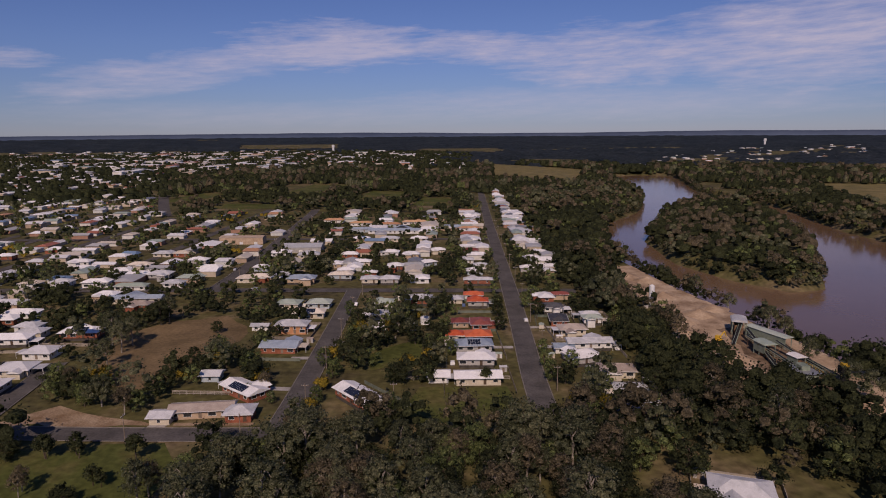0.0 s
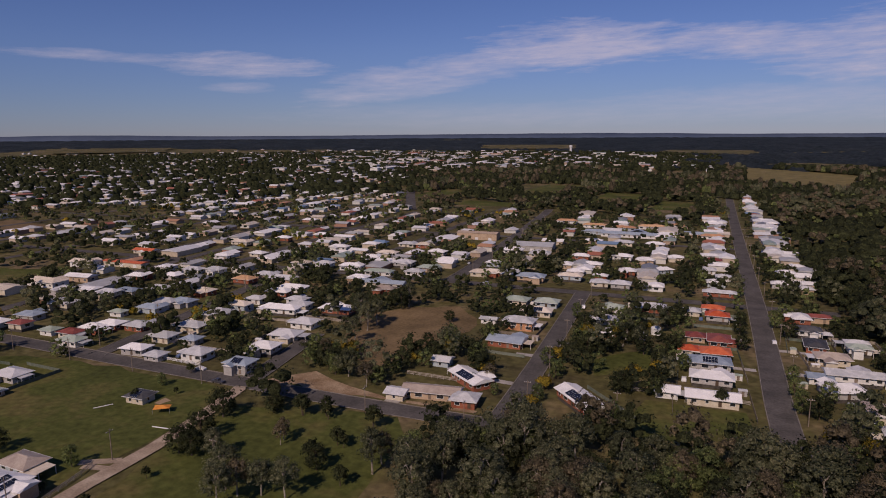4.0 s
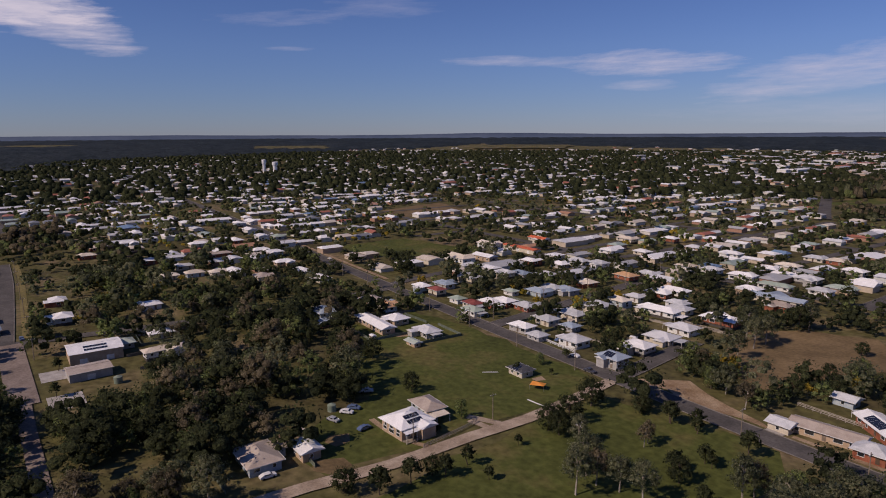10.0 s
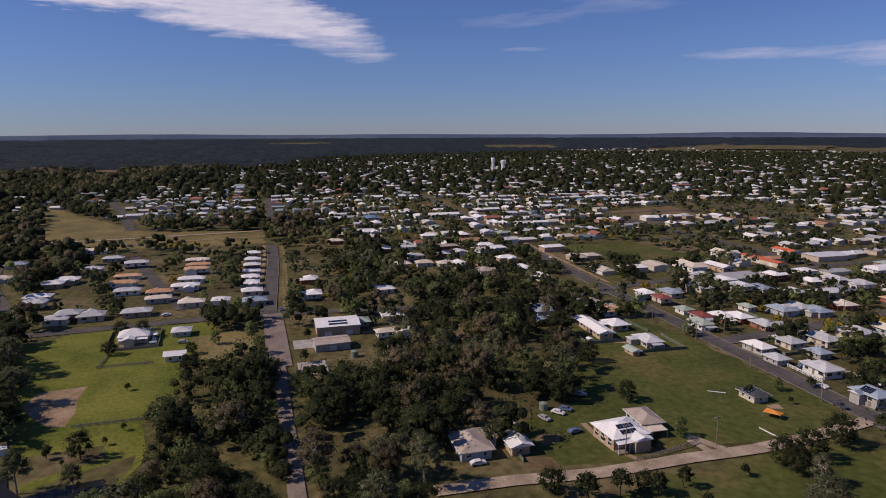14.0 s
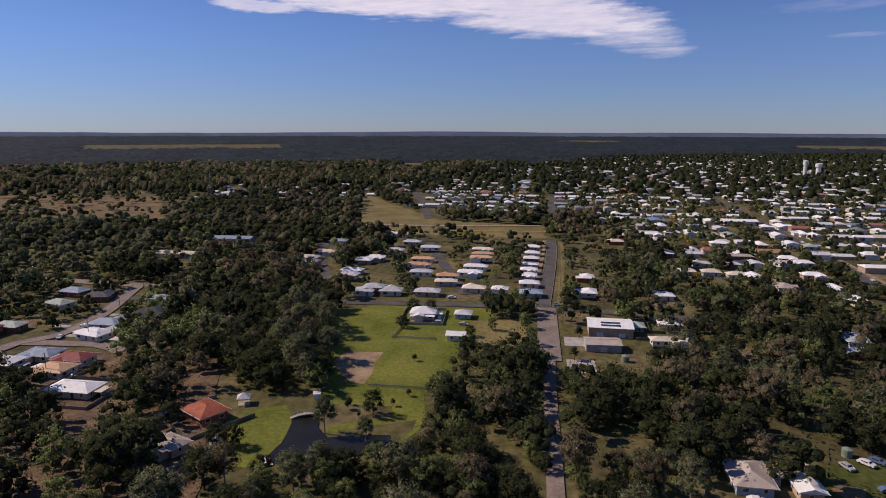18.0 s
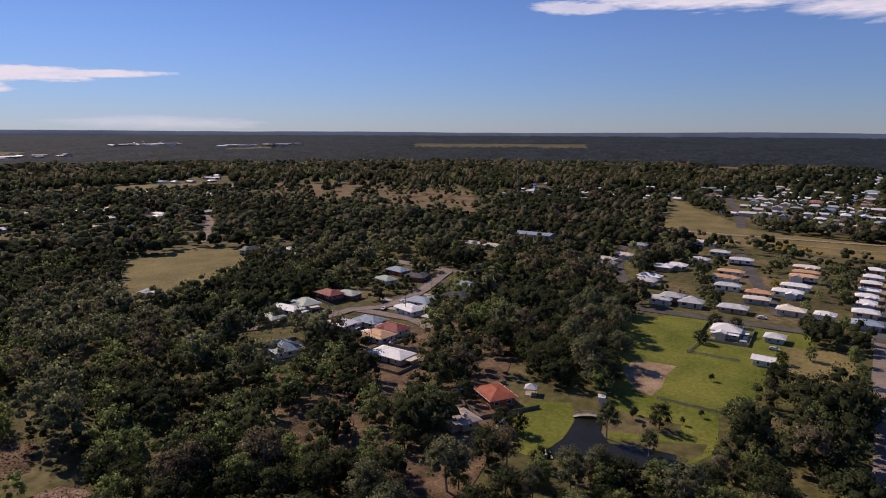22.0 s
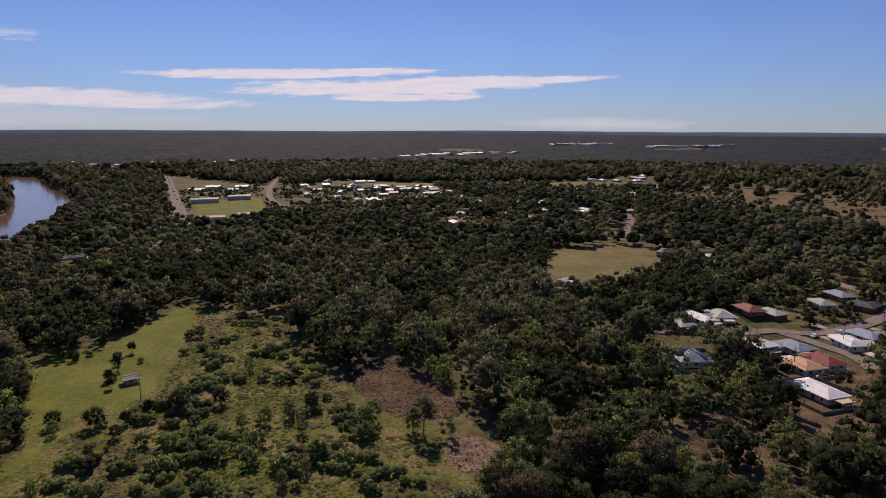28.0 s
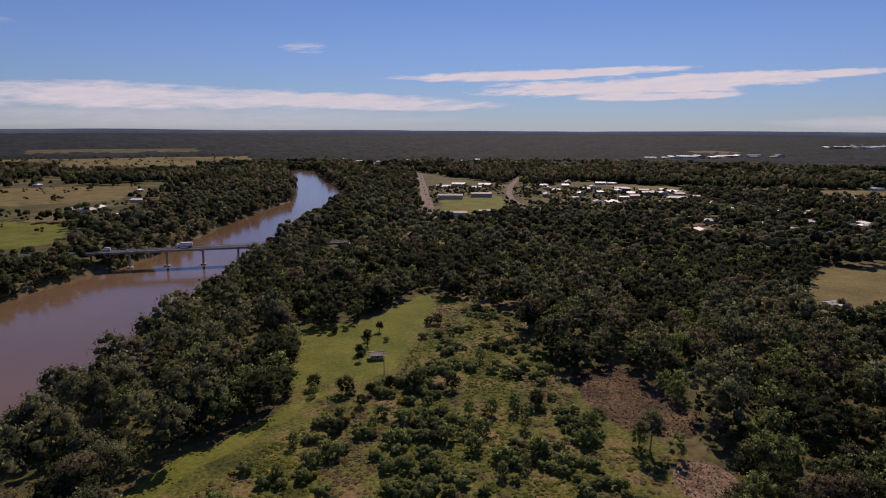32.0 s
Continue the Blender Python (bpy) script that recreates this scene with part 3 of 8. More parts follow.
patch("pond_water", POND, M["pond"], "still dark pond water", z=0.2, wob=0.3, cat="water")

# ---- where things may grow: a raster of the plan, 2 m a cell ----
GX, GY, CELL = -1500.0, -1500.0, 2.0
blocked = np.zeros((1200, 1600), bool)      # x, y


def block_poly(poly, pad=0.0):
    xs, ys = [p[0] for p in poly], [p[1] for p in poly]
    i0, i1 = int((min(xs) - pad - GX) / CELL), int((max(xs) + pad - GX) / CELL) + 2
    j0, j1 = int((min(ys) - pad - GY) / CELL), int((max(ys) + pad - GY) / CELL) + 2
    i0, j0, i1, j1 = max(i0, 0), max(j0, 0), min(i1, 1200), min(j1, 1600)
    if i1 <= i0 or j1 <= j0:
        return
    X, Y = np.meshgrid(GX + CELL * np.arange(i0, i1), GY + CELL * np.arange(j0, j1), indexing="ij")
    hit = inside(X, Y, tuple(poly))
    if pad:
        hit |= edge_dist(X, Y, tuple(poly)) < pad
    blocked[i0:i1, j0:j1] |= hit


def block_line(pts, half):
    for (x0, y0), (x1, y1) in zip(pts, pts[1:]):
        d = math.hypot(x1 - x0, y1 - y0) or 1
        nx, ny = -(y1 - y0) / d * half, (x1 - x0) / d * half
        block_poly(((x0 + nx, y0 + ny), (x1 + nx, y1 + ny), (x1 - nx, y1 - ny), (x0 - nx, y0 - ny)))


def is_blocked(x, y):
    i, j = ((np.asarray(x) - GX) / CELL).astype(int), ((np.asarray(y) - GY) / CELL).astype(int)
    ok = (i >= 0) & (i < 1200) & (j >= 0) & (j < 1600)
    return np.where(ok, blocked[np.clip(i, 0, 1199), np.clip(j, 0, 1599)], False)


block_poly(RIVER, 0)
iX, iY = np.meshgrid(GX + CELL * np.arange(1200), GY + CELL * np.arange(1600), indexing="ij")
sub = (iX > 160) & (iX < 380) & (iY > 370) & (iY < 870)
hole = np.zeros_like(blocked)
hole[sub] = signed(iX[sub], iY[sub], ISLAND) < -1
blocked &= ~hole
block_poly(POND, 2)
for nm, pts, wd, mt, kb in ROADS:
    block_line(pts, wd / 2 + (2.0 if wd < 5 else 3.5))
for nm, pts, mt, lb in PATCHES:
    if nm not in ("litter_floor", "scrubland", "cemetery_ground", "far_field"):
        block_poly(pts, 1)


def clear_view(poly, depth):
    """Keeps trees off the strip before poly that would hide it from the camera."""
    for k in range(1, 4):
        q = 1 - depth * k / 3
        block_poly(tuple((x * q, y * q) for x, y in poly))


clear_view(POND, 0.06)
for nm, pts, mt, lb in PATCHES:
    if nm in ("reed_bed", "field", "track", "yard", "park_lawn"):
        clear_view(pts, 0.05 if nm == "reed_bed" else 0.07)
    elif nm == "farmland":
        clear_view(pts, 0.10)
    elif nm in ("lawn", "paddock") and min(math.hypot(*p) for p in pts) < 260:
        clear_view(pts, 0.05)
for nm, pts, wd, mt, kb in ROADS:
    if mt == "pale_asphalt" and min(math.hypot(*p) for p in pts) < 400:
        for q in (0.97, 0.945):
            block_line(tuple((x * q, y * q) for x, y in pts), wd / 2)
    if nm == "gravel_road":
        for q in (0.97, 0.94, 0.91):
            block_line(tuple((x * q, y * q) for x, y in pts), wd / 2)
for yard in (((-306, 12), (-232, 12), (-232, 48), (-306, 48)), ((-96, 188), (-58, 188), (-58, 222), (-96, 222)), ((-44, 190), (-20, 190), (-20, 232), (-44, 232)), ((-70, 232), (-56, 232), (-56, 300), (-70, 300)),
             ((40, 215), (64, 215), (64, 330), (40, 330)), ((6, 225), (28, 225), (28, 330), (6, 330)), ((-205, -108), (-160, -108), (-160, -84), (-205, -84)), ((78, 118), (108, 118), (108, 150), (78, 150)),
             ((-250, -236), (-205, -236), (-205, -196), (-250, -196)), ((-200, 66), (-166, 66), (-166, 84), (-200, 84))):
    block_poly(yard)


# ---- houses ----
ROOFS = {"w": ((0.70, 0.69, 0.68), (0.84, 0.83, 0.82), "white"), "g": ((0.42, 0.43, 0.44), (0.60, 0.60, 0.61), "grey"), "b": ((0.22, 0.27, 0.34), (0.33, 0.39, 0.46), "blue-grey"),
         "c": ((0.58, 0.50, 0.40), (0.74, 0.66, 0.55), "cream"), "t": ((0.33, 0.27, 0.23), (0.46, 0.39, 0.33), "tan"), "n": ((0.30, 0.36, 0.30), (0.42, 0.47, 0.41), "pale green"),
         "d": ((0.055, 0.055, 0.06), (0.10, 0.10, 0.105), "charcoal"), "R": ((0.46, 0.085, 0.035), (0.62, 0.16, 0.07), "orange-red"), "D": ((0.17, 0.045, 0.04), (0.27, 0.085, 0.07), "dark red"),
         "O": ((0.42, 0.22, 0.12), (0.56, 0.32, 0.18), "terracotta"), "o": ((0.50, 0.29, 0.15), (0.62, 0.39, 0.23), "orange-tan"), "S": ((0.30, 0.085, 0.045), (0.42, 0.14, 0.08), "brick-red"), "T": ((0.36, 0.27, 0.19), (0.46, 0.36, 0.27), "weathered tan")}
for key, (c1, c2, nm) in ROOFS.items():
    M["roof_" + key] = mat("roof_" + nm.replace(" ", "_").replace("-", "_"), c1, c2, 0.35, rough=0.5, fine=0.14, spec=0.12, wave=0.6, rnd=0.3)
WALLS = {"cream": ((0.52, 0.46, 0.36), (0.62, 0.56, 0.45), "cream weatherboard"), "white": ((0.62, 0.61, 0.58), (0.74, 0.73, 0.70), "white weatherboard"), "blue": ((0.34, 0.40, 0.44), (0.44, 0.49, 0.52), "pale blue-grey"),
         "tan": ((0.40, 0.29, 0.20), (0.50, 0.38, 0.27), "tan brick"), "brick": ((0.22, 0.075, 0.045), (0.34, 0.13, 0.08), "red brick"), "orange": ((0.46, 0.22, 0.11), (0.58, 0.31, 0.17), "orange brick"),
         "grey": ((0.34, 0.33, 0.31), (0.44, 0.42, 0.40), "grey clad")}
for key, (c1, c2, nm) in WALLS.items():
    M["wall_" + key] = mat("wall_" + key, tuple(v * 0.95 for v in c1), tuple(v * 1.0 for v in c2), 0.5, rough=0.8, fine=0.12, wave=0.25, wave_axis="Z")
M["trim"] = mat("white_trim", (0.62, 0.61, 0.59), (0.76, 0.75, 0.73), 0.6, rough=0.6)
M["glass"] = mat("window_glass", (0.015, 0.018, 0.022), (0.035, 0.04, 0.046), 0.5, rough=0.06, spec=0.8)
M["door"] = mat("painted_door", (0.10, 0.07, 0.05), (0.24, 0.19, 0.15), 0.5, rough=0.6, rnd=0.6)
M["solar"] = mat("solar_glass", (0.012, 0.016, 0.030), (0.022, 0.028, 0.045), 0.6, rough=0.12, spec=0.7)
M["stump"] = mat("timber_posts", (0.16, 0.13, 0.10), (0.30, 0.26, 0.21), 0.8)
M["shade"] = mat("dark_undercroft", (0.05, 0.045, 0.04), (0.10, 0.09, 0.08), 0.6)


def window_meshes(w, h, tag):
    """A frame that stands proud of the wall round a set-back pane; the far kind is one piece."""
    b, o, i = 0.10, (w / 2, h / 2), (w / 2 - 0.10, h / 2 - 0.10)
    f, one = Shape(), None
    for s in (f,):
        ring = [(sx * a[0], y, sz * a[1]) for a, y in ((o, 0.05), (o, -0.06), (i, -0.06), (i, -0.01)) for sx, sz in ((-1, -1), (1, -1), (1, 1), (-1, 1))]
        s.v = ring
        for k in range(3):
            for j in range(4):
                n = (j + 1) % 4
                s.f.append((k * 4 + j, k * 4 + n, k * 4 + 4 + n, k * 4 + 4 + j))
                s.m.append(0)
    one = Shape()
    one.v, one.f, one.m = list(f.v), list(f.f), list(f.m)
    one.f.append((12, 13, 14, 15))
    one.m.append(1)
    g = Shape()
    g.box(-i[0], -0.012, -i[1], i[0], 0.012, i[1])
    return f.mesh("window_" + tag, M["trim"]), g.mesh("pane_" + tag, M["glass"]), one.mesh("window_far_" + tag, M["trim"], M["glass"])


WIN = [window_meshes(1.8, 1.25, "wide"), window_meshes(1.1, 1.25, "small"), window_meshes(2.6, 1.5, "large")]
dsh = Shape()
dsh.box(-0.45, -0.04, 0, 0.45, 0.04, 2.05)
dsh.box(-0.53, -0.02, 0, -0.45, 0.06, 2.13)
dsh.box(0.45, -0.02, 0, 0.53, 0.06, 2.13)
DOOR = dsh.mesh("door", M["door"])
gsh = Shape()
for gi in range(5):
    gsh.box(-1.4, -0.03, 0.02 + gi * 0.42, 1.4, 0.03, 0.42 + gi * 0.42)
GARAGE = gsh.mesh("roller_door", M["trim"])
psh = Shape()
psh.box(-0.5, -0.82, 0, 0.5, 0.82, 0.04)
psh.box(-0.52, -0.84, -0.02, 0.52, 0.84, 0.02, 1)
PANEL = psh.mesh("solar_panel", M["solar"], M["trim"])
house_rng = random.Random(77)
HOMES = []


def house(x, y, L, S, rot, roof, wall=None, kind="hip", h=2.47, solar=False, verandah=False, shed=False):
    """A house with its long side L and short side S; h is the height of its eaves over the floor."""
    rg = house_rng
    wall = wall or rg.choice(("cream", "white", "white", "cream", "blue", "tan", "grey", "brick"))
    if shed and wall in ("brick", "blue"):
        wall = "grey"
    near = math.hypot(x, y) < 335
    lift = 0.0 if shed or L < 8 else rg.choice((0.2, 0.4, 0.4, 1.4)) if h < 4 else 0.4
    base = max(float(terrain(np.array([x]), np.array([y]))[0]), 0.0)
    size = "large shed" if shed else "small shed" if L < 8 else "two-storey house" if h > 3.3 else "low house" if lift < 1 else "house on stumps"
    e = tagged(new("shed" if (shed or L < 8) else "house"), "%s, %s walls, %s metal roof%s" % (size, WALLS[wall][2], ROOFS[roof][2], ", solar panels" if solar else ""),
               "shed" if (shed or L < 8) else "house", group="sheds" if (shed or L < 8) else "houses of the town")
    e.matrix_basis = pose(x, y, base, 0, 0, rot)
    lx, ly, z0, z1 = L / 2, S / 2, lift, lift + h
    s = Shape()
    s.box(-lx, -ly, z0 if lift > 1 else 0.0, lx, ly, z1)
    part("wall", s.mesh("wall", M["wall_" + wall]), e)
    if lift > 1:
        # closed box in place of stumps; the shade between them is its dark colour
        u = Shape()
        u.box(-lx + 0.25, -ly + 0.25, 0, lx - 0.25, ly - 0.25, z0 - 0.02)
        part("undercroft", u.mesh("undercroft", M["shade"]), e, "dark box whose colour holds the shade under the floor")
    ev = 0.35 if shed else 0.85
    rise = (S / 2 + ev) * (0.16 if shed else 0.36 if kind == "hip" else 0.30)
    r = Shape()
    a, b, t = lx + ev, ly + ev, 0.16
    hip = min(b * 0.95, a * 0.96) if kind == "hip" else 0.0
    z1 -= 0.02
    rid = [(-a + hip, 0, z1 + rise), (a - hip, 0, z1 + rise)]
    eav = [(-a, -b, z1), (a, -b, z1), (a, b, z1), (-a, b, z1)]
    up = lambda p: (p[0], p[1], p[2] + t)
    r.face([up(eav[0]), up(eav[1]), up(rid[1]), up(rid[0])])
    r.face([up(eav[2]), up(eav[3]), up(rid[0]), up(rid[1])])
    r.face([up(eav[1]), up(eav[2]), up(rid[1])], 0 if hip else 1)
    r.face([up(eav[3]), up(eav[0]), up(rid[0])], 0 if hip else 1)
    r.face([eav[3], eav[2], eav[1], eav[0]], 1)
    for i in range(4):
        j = (i + 1) % 4
        r.face([eav[i], eav[j], up(eav[j]), up(eav[i])], 1)
    top = part("roof", r.mesh("roof", M["roof_" + roof], M["trim"] if not shed else M["roof_" + roof]), e)
    if near:
        rc = Shape()
        rc.box(rid[0][0] - 0.05, -0.16, z1 + rise + t - 0.06, rid[1][0] + 0.05, 0.16, z1 + rise + t + 0.05)
        part("ridge_cap", rc.mesh("ridge_cap", M["roof_" + roof]), top)
        for sg in (-1, 1):
            gt = Shape()
            gt.box(-a - 0.1, sg * b + (0 if sg > 0 else -0.12), z1 + 0.02, a + 0.1, sg * b + (0.12 if sg > 0 else 0), z1 + 0.15)
            part("gutter", gt.mesh("gutter", M["trim"]), top)
    if not shed and L >= 8 and rg.random() < 0.62:
        # a lower wing across the long side, under a roof of its own
        ww, wd, wo = L * rg.uniform(0.32, 0.48), rg.uniform(2.4, 4.2), rg.choice((-1, 1)) * L * rg.uniform(0.12, 0.24)
        sg = rg.choice((-1, 1))
        ya, yb = sg * (ly - 0.3), sg * (ly + wd)
        g = Shape()
        g.box(wo - ww / 2, min(ya, yb), 0, wo + ww / 2, max(ya, yb), z1 - 0.12)
        part("wing_wall", g.mesh("wing_wall", M["wall_" + wall]), e)
        q, ye, yi, zb = ww / 2 + 0.55, sg * (ly + wd + 0.6), 0.0, z1 - 0.10
        zr = zb + q * 0.34
        g = Shape()
        g.face([(wo - q, yi, zb), (wo - q, ye, zb), (wo, ye, zr), (wo, yi, zr)][:: -sg])
        g.face([(wo + q, ye, zb), (wo + q, yi, zb), (wo, yi, zr), (wo, ye, zr)][:: -sg])
        g.face([(wo - q, ye, zb), (wo + q, ye, zb), (wo, ye, zr)], 1)
        g.face([(wo - q, yi, zb - 0.05), (wo + q, yi, zb - 0.05), (wo + q, ye, zb - 0.05), (wo - q, ye, zb - 0.05)], 1)
        part("wing_roof", g.mesh("wing_roof", M["roof_" + roof], M["trim"]), e)
    if not shed and L >= 8 and near and rg.random() < 0.7:
        # open carport on posts
        sg, cw, cl, cz = rg.choice((-1, 1)), rg.uniform(3.0, 4.4), min(S, rg.uniform(4.5, 6.0)), 2.35
        cx = sg * (lx + cw / 2 + 0.4)
        g = Shape()
        g.box(cx - cw / 2, -cl / 2, cz, cx + cw / 2, cl / 2, cz + 0.12)
        part("carport_roof", g.mesh("carport_roof", M["roof_" + rg.choice("wggc")]), e)
        g = Shape()
        g.box(-0.06, -0.06, 0, 0.06, 0.06, cz)
        pm = g.mesh("carport_post", M["trim"])
        for qx in (-1, 1):
            for qy in (-1, 1):
                part("carport_post", pm, e, "", pose(cx + qx * (cw / 2 - 0.15), qy * (cl / 2 - 0.15), 0))
    if solar:
        sl = math.atan2(rise, b)
        n = max(3, int((2 * (a - hip) if hip < a * 0.7 else a) / 1.15))
        n = min(n, 8)
        for i in range(n):
            for row in range(2 if near else 1):
                f = 0.32 + 0.34 * row
                py = -b * (1 - f)
                pz = z1 + t + rise * f + 0.10
                part("solar_panel", PANEL, e, "dark solar panel", pose((i - (n - 1) / 2) * 1.06, py, pz, math.degrees(sl)))
    # doors and windows
    zc = z0 + min(h, 2.7) * 0.56
    levels = [zc] if h < 3.3 else [z0 + 1.3, z0 + h - 1.2]
    sides = ((0, -ly, L, 0.0), (0, ly, L, 180.0), (-lx, 0, S, -90.0), (lx, 0, S, 90.0))
    ca, sa2 = math.cos(radians(rot)), math.sin(radians(rot))
    for sx, sy, ln, turn in sides:
        if not near:
            wx, wy = sx * ca - sy * sa2, sx * sa2 + sy * ca
            if wx * -x + wy * -y < 0:
                continue
        if shed:
            if turn == 0.0:
                for k in range(max(1, int(ln / 9))):
                    part("roller_door", GARAGE, e, "ribbed roller door", pose(-ln / 2 + ln * (k + 0.5) / max(1, int(ln / 9)), sy - 0.04, 0.05, 0, 0, turn))
            continue
        n = max(1, int(ln / (3.3 if near else 4.2)))
        for lv in levels:
            for k in range(n):
                o = -ln / 2 + ln * (k + 0.5) / n + rg.uniform(-0.25, 0.25)
                c, s2 = math.cos(radians(turn)), math.sin(radians(turn))
                m = pose(sx + o * c - (-0.05) * s2, sy + o * s2 + (-0.05) * c, lv, 0, 0, turn)
                if lv == levels[0] and turn == 0.0 and k == n // 2 and L >= 8:
                    part("door", DOOR, e, "", pose(sx + o * c, sy - 0.05, z0 + 0.03, 0, 0, turn))
                    continue
                wk = rg.choice((0, 0, 1, 2)) if L >= 8 else 1
                if near:
                    wd = part("window", WIN[wk][0], e, "", m)
                    part("pane", WIN[wk][1], wd)
                else:
                    part("window", WIN[wk][2], e, "", m)
    if verandah:
        v = Shape()
        v.face([(-lx - 0.3, -ly, z1 - 0.1), (-lx - 0.3, -ly - 2.6, z1 - 0.7), (lx + 0.3, -ly - 2.6, z1 - 0.7), (lx + 0.3, -ly, z1 - 0.1)])
        v.face([(-lx - 0.3, -ly, z1 - 0.18), (lx + 0.3, -ly, z1 - 0.18), (lx + 0.3, -ly - 2.6, z1 - 0.78), (-lx - 0.3, -ly - 2.6, z1 - 0.78)])
        v.face([(-lx - 0.3, -ly - 2.6, z1 - 0.78), (lx + 0.3, -ly - 2.6, z1 - 0.78), (lx + 0.3, -ly - 2.6, z1 - 0.7), (-lx - 0.3, -ly - 2.6, z1 - 0.7)])
        part("verandah_roof", v.mesh("verandah_roof", M["roof_" + roof]), e)
        n = max(3, int(L / 2.6))
        po = Shape()
        po.box(-0.06, -0.06, 0, 0.06, 0.06, z1 - 0.72)
        pm = po.mesh("verandah_post", M["trim"])
        for i in range(n):
            part("verandah_post", pm, e, "", pose(-lx + L * i / (n - 1), -ly - 2.45, 0))
        d = Shape()
        d.box(-lx, -ly - 2.6, z0 - 0.15 if z0 > 0.2 else 0.05, lx, -ly - 0.01, z0 if z0 > 0.2 else 0.15)
        part("verandah_floor", d.mesh("verandah_floor", M["stump"]), e)
    if near and not shed and L >= 8:
        HOMES.append((x, y, L, S, rot))
    c, s2 = abs(math.cos(radians(rot))), abs(math.sin(radians(rot)))
    wx, wy = lx * c + ly * s2 + 1.5, lx * s2 + ly * c + 1.5
    block_poly(((x - wx, y - wy), (x + wx, y - wy), (x + wx, y + wy), (x - wx, y + wy)))
    for q in (0.975, 0.95) if math.hypot(x, y) < 300 else (0.98, 0.96, 0.94) if (shed and L > 15) or (-560 < x < -330 and -170 < y < 130) else (0.98,):
        block_poly(((x * q - wx, y * q - wy), (x * q + wx, y * q - wy), (x * q + wx, y * q + wy), (x * q - wx, y * q + wy)))
    return e


FAR_FROM = 400.0
house(-85.9, 227.9, 6.3, 5.4, 0, "g", kind="gable")
house(-69.7, 213.5, 16, 7.2, -39.3, "w", kind="gable", solar=True)
house(-78.4, 197.5, 19.2, 6.4, 6.3, "t", kind="gable")
house(-65.3, 194.7, 8, 7.2, 4, "g", wall="brick")
house(-89.3, 192.5, 6.3, 5.4, 0, "g", kind="gable")
house(-68.4, 260.1, 14.4, 8.8, -3.6, "b", wall="brick", kind="gable")
house(-69.2, 285.6, 13.6, 8, -2.2, "g", h=3.68, wall="orange")
house(-66.4, 309.8, 14.4, 7.2, 2.1, "c", solar=True)
house(-80.5, 327.4, 11.2, 8, -4, "n")
house(-64.8, 328.2, 11.2, 8, -0.9, "n")
house(-28.5, 205.1, 19.2, 7.2, -49.3, "w", wall="brick", kind="gable", solar=True)
house(-31.2, 328.6, 10.4, 7.2, 2, "n")
house(-31.5, 307.0, 8.8, 7.2, 1.3, "g")
house(-13.3, 331.7, 13.6, 8, 3.3, "g")
house(-29.4, 285.2, 8.8, 6.4, -0.7, "w", wall="orange")
house(-2.2, 226.0, 7.2, 6.3, 0, "w", kind="gable")
house(12.2, 224.0, 16, 7.2, 1.5, "w", kind="gable")
house(12.4, 240.8, 13.6, 7.2, -0.7, "w")
house(12.1, 257.2, 14.4, 8, 2.4, "b", solar=True)
house(14.8, 272.5, 10.4, 8, 2.5, "R", wall="brick")
house(16.8, 290.6, 10.4, 8, 89, "D", wall="brick")
house(4.9, 274.3, 7.2, 6.3, 0, "R")
house(7.7, 293.5, 7.2, 6.3, 0, "D")
house(17.4, 326.3, 9.6, 7.2, -1.6, "R")
house(16.1, 343.1, 9.6, 6.4, -3.8, "R")
house(6.1, 336.0, 7.2, 6.4, 0, "g")
house(53.6, 334.9, 9.6, 7.2, 94.3, "w")
house(62.0, 342.0, 10.4, 4.8, 3.9, "D")
house(53.8, 314.5, 9.6, 6.4, 1.1, "d")
house(54.0, 296.3, 11.2, 7.2, 85.6, "d", wall="brick")
house(57.4, 280.9, 11.2, 7.2, 3.5, "t")
house(60.3, 259.3, 17.6, 6.4, 2.2, "g", kind="gable")
house(49.2, 256.6, 7.2, 5.4, 0, "b", kind="gable")
house(54.0, 242.7, 12, 8, 17.7, "w")
house(63.9, 230.1, 12.8, 7.2, -4, "t")
house(63.8, 208.9, 10.4, 10.4, -4.1, "g", h=2.72, wall="brick")
house(64.3, 199.1, 10.4, 4.8, -1.1, "g", wall="brick")
house(70.4, 303.8, 8, 4, 0.5, "g")
house(69.3, 294.1, 8, 4.8, 1.6, "n")
house(71.9, 144.4, 13.8, 9.6, -17.8, "g", h=2.88)
house(70.5, 469.1, 9.6, 7.2, 4, "w")
house(60.6, 441.2, 10.4, 7.2, 3.3, "w")
house(56.0, 412.6, 12, 6.4, -4.5, "w")
house(65.6, 403.6, 8, 6.4, 3.2, "g")
house(69.3, 506.3, 9.6, 6.4, -3.4, "g")
house(24.3, 422.7, 8, 6.4, 1.9, "g")
house(19.7, 404.9, 9.6, 7.2, 1.3, "w")
house(20.1, 475.4, 10.4, 7.2, 0.2, "D")
house(20.2, 374.4, 16, 4.8, -2.2, "g")
house(15.9, 440.6, 8.8, 6.4, 2.9, "g")
house(-85.7, 381.8, 16, 8, 2.2, "b")
house(-112.6, 390.3, 11.2, 7.2, 3.1, "c")
house(-119.9, 419.6, 9.6, 6.4, -4.1, "w")
house(-44.2, 379.1, 9.6, 7.2, 2.3, "g")
house(-32.3, 378.8, 10.4, 7.2, -0.4, "g")
house(-12.9, 384.5, 9.6, 7.2, 92.9, "w")
house(-63.2, 390.6, 13.6, 6.4, -2.2, "c")
house(-46.7, 401.6, 8, 4.8, -1.7, "w")
house(-63.1, 409.0, 9.6, 6.4, 3.4, "w")
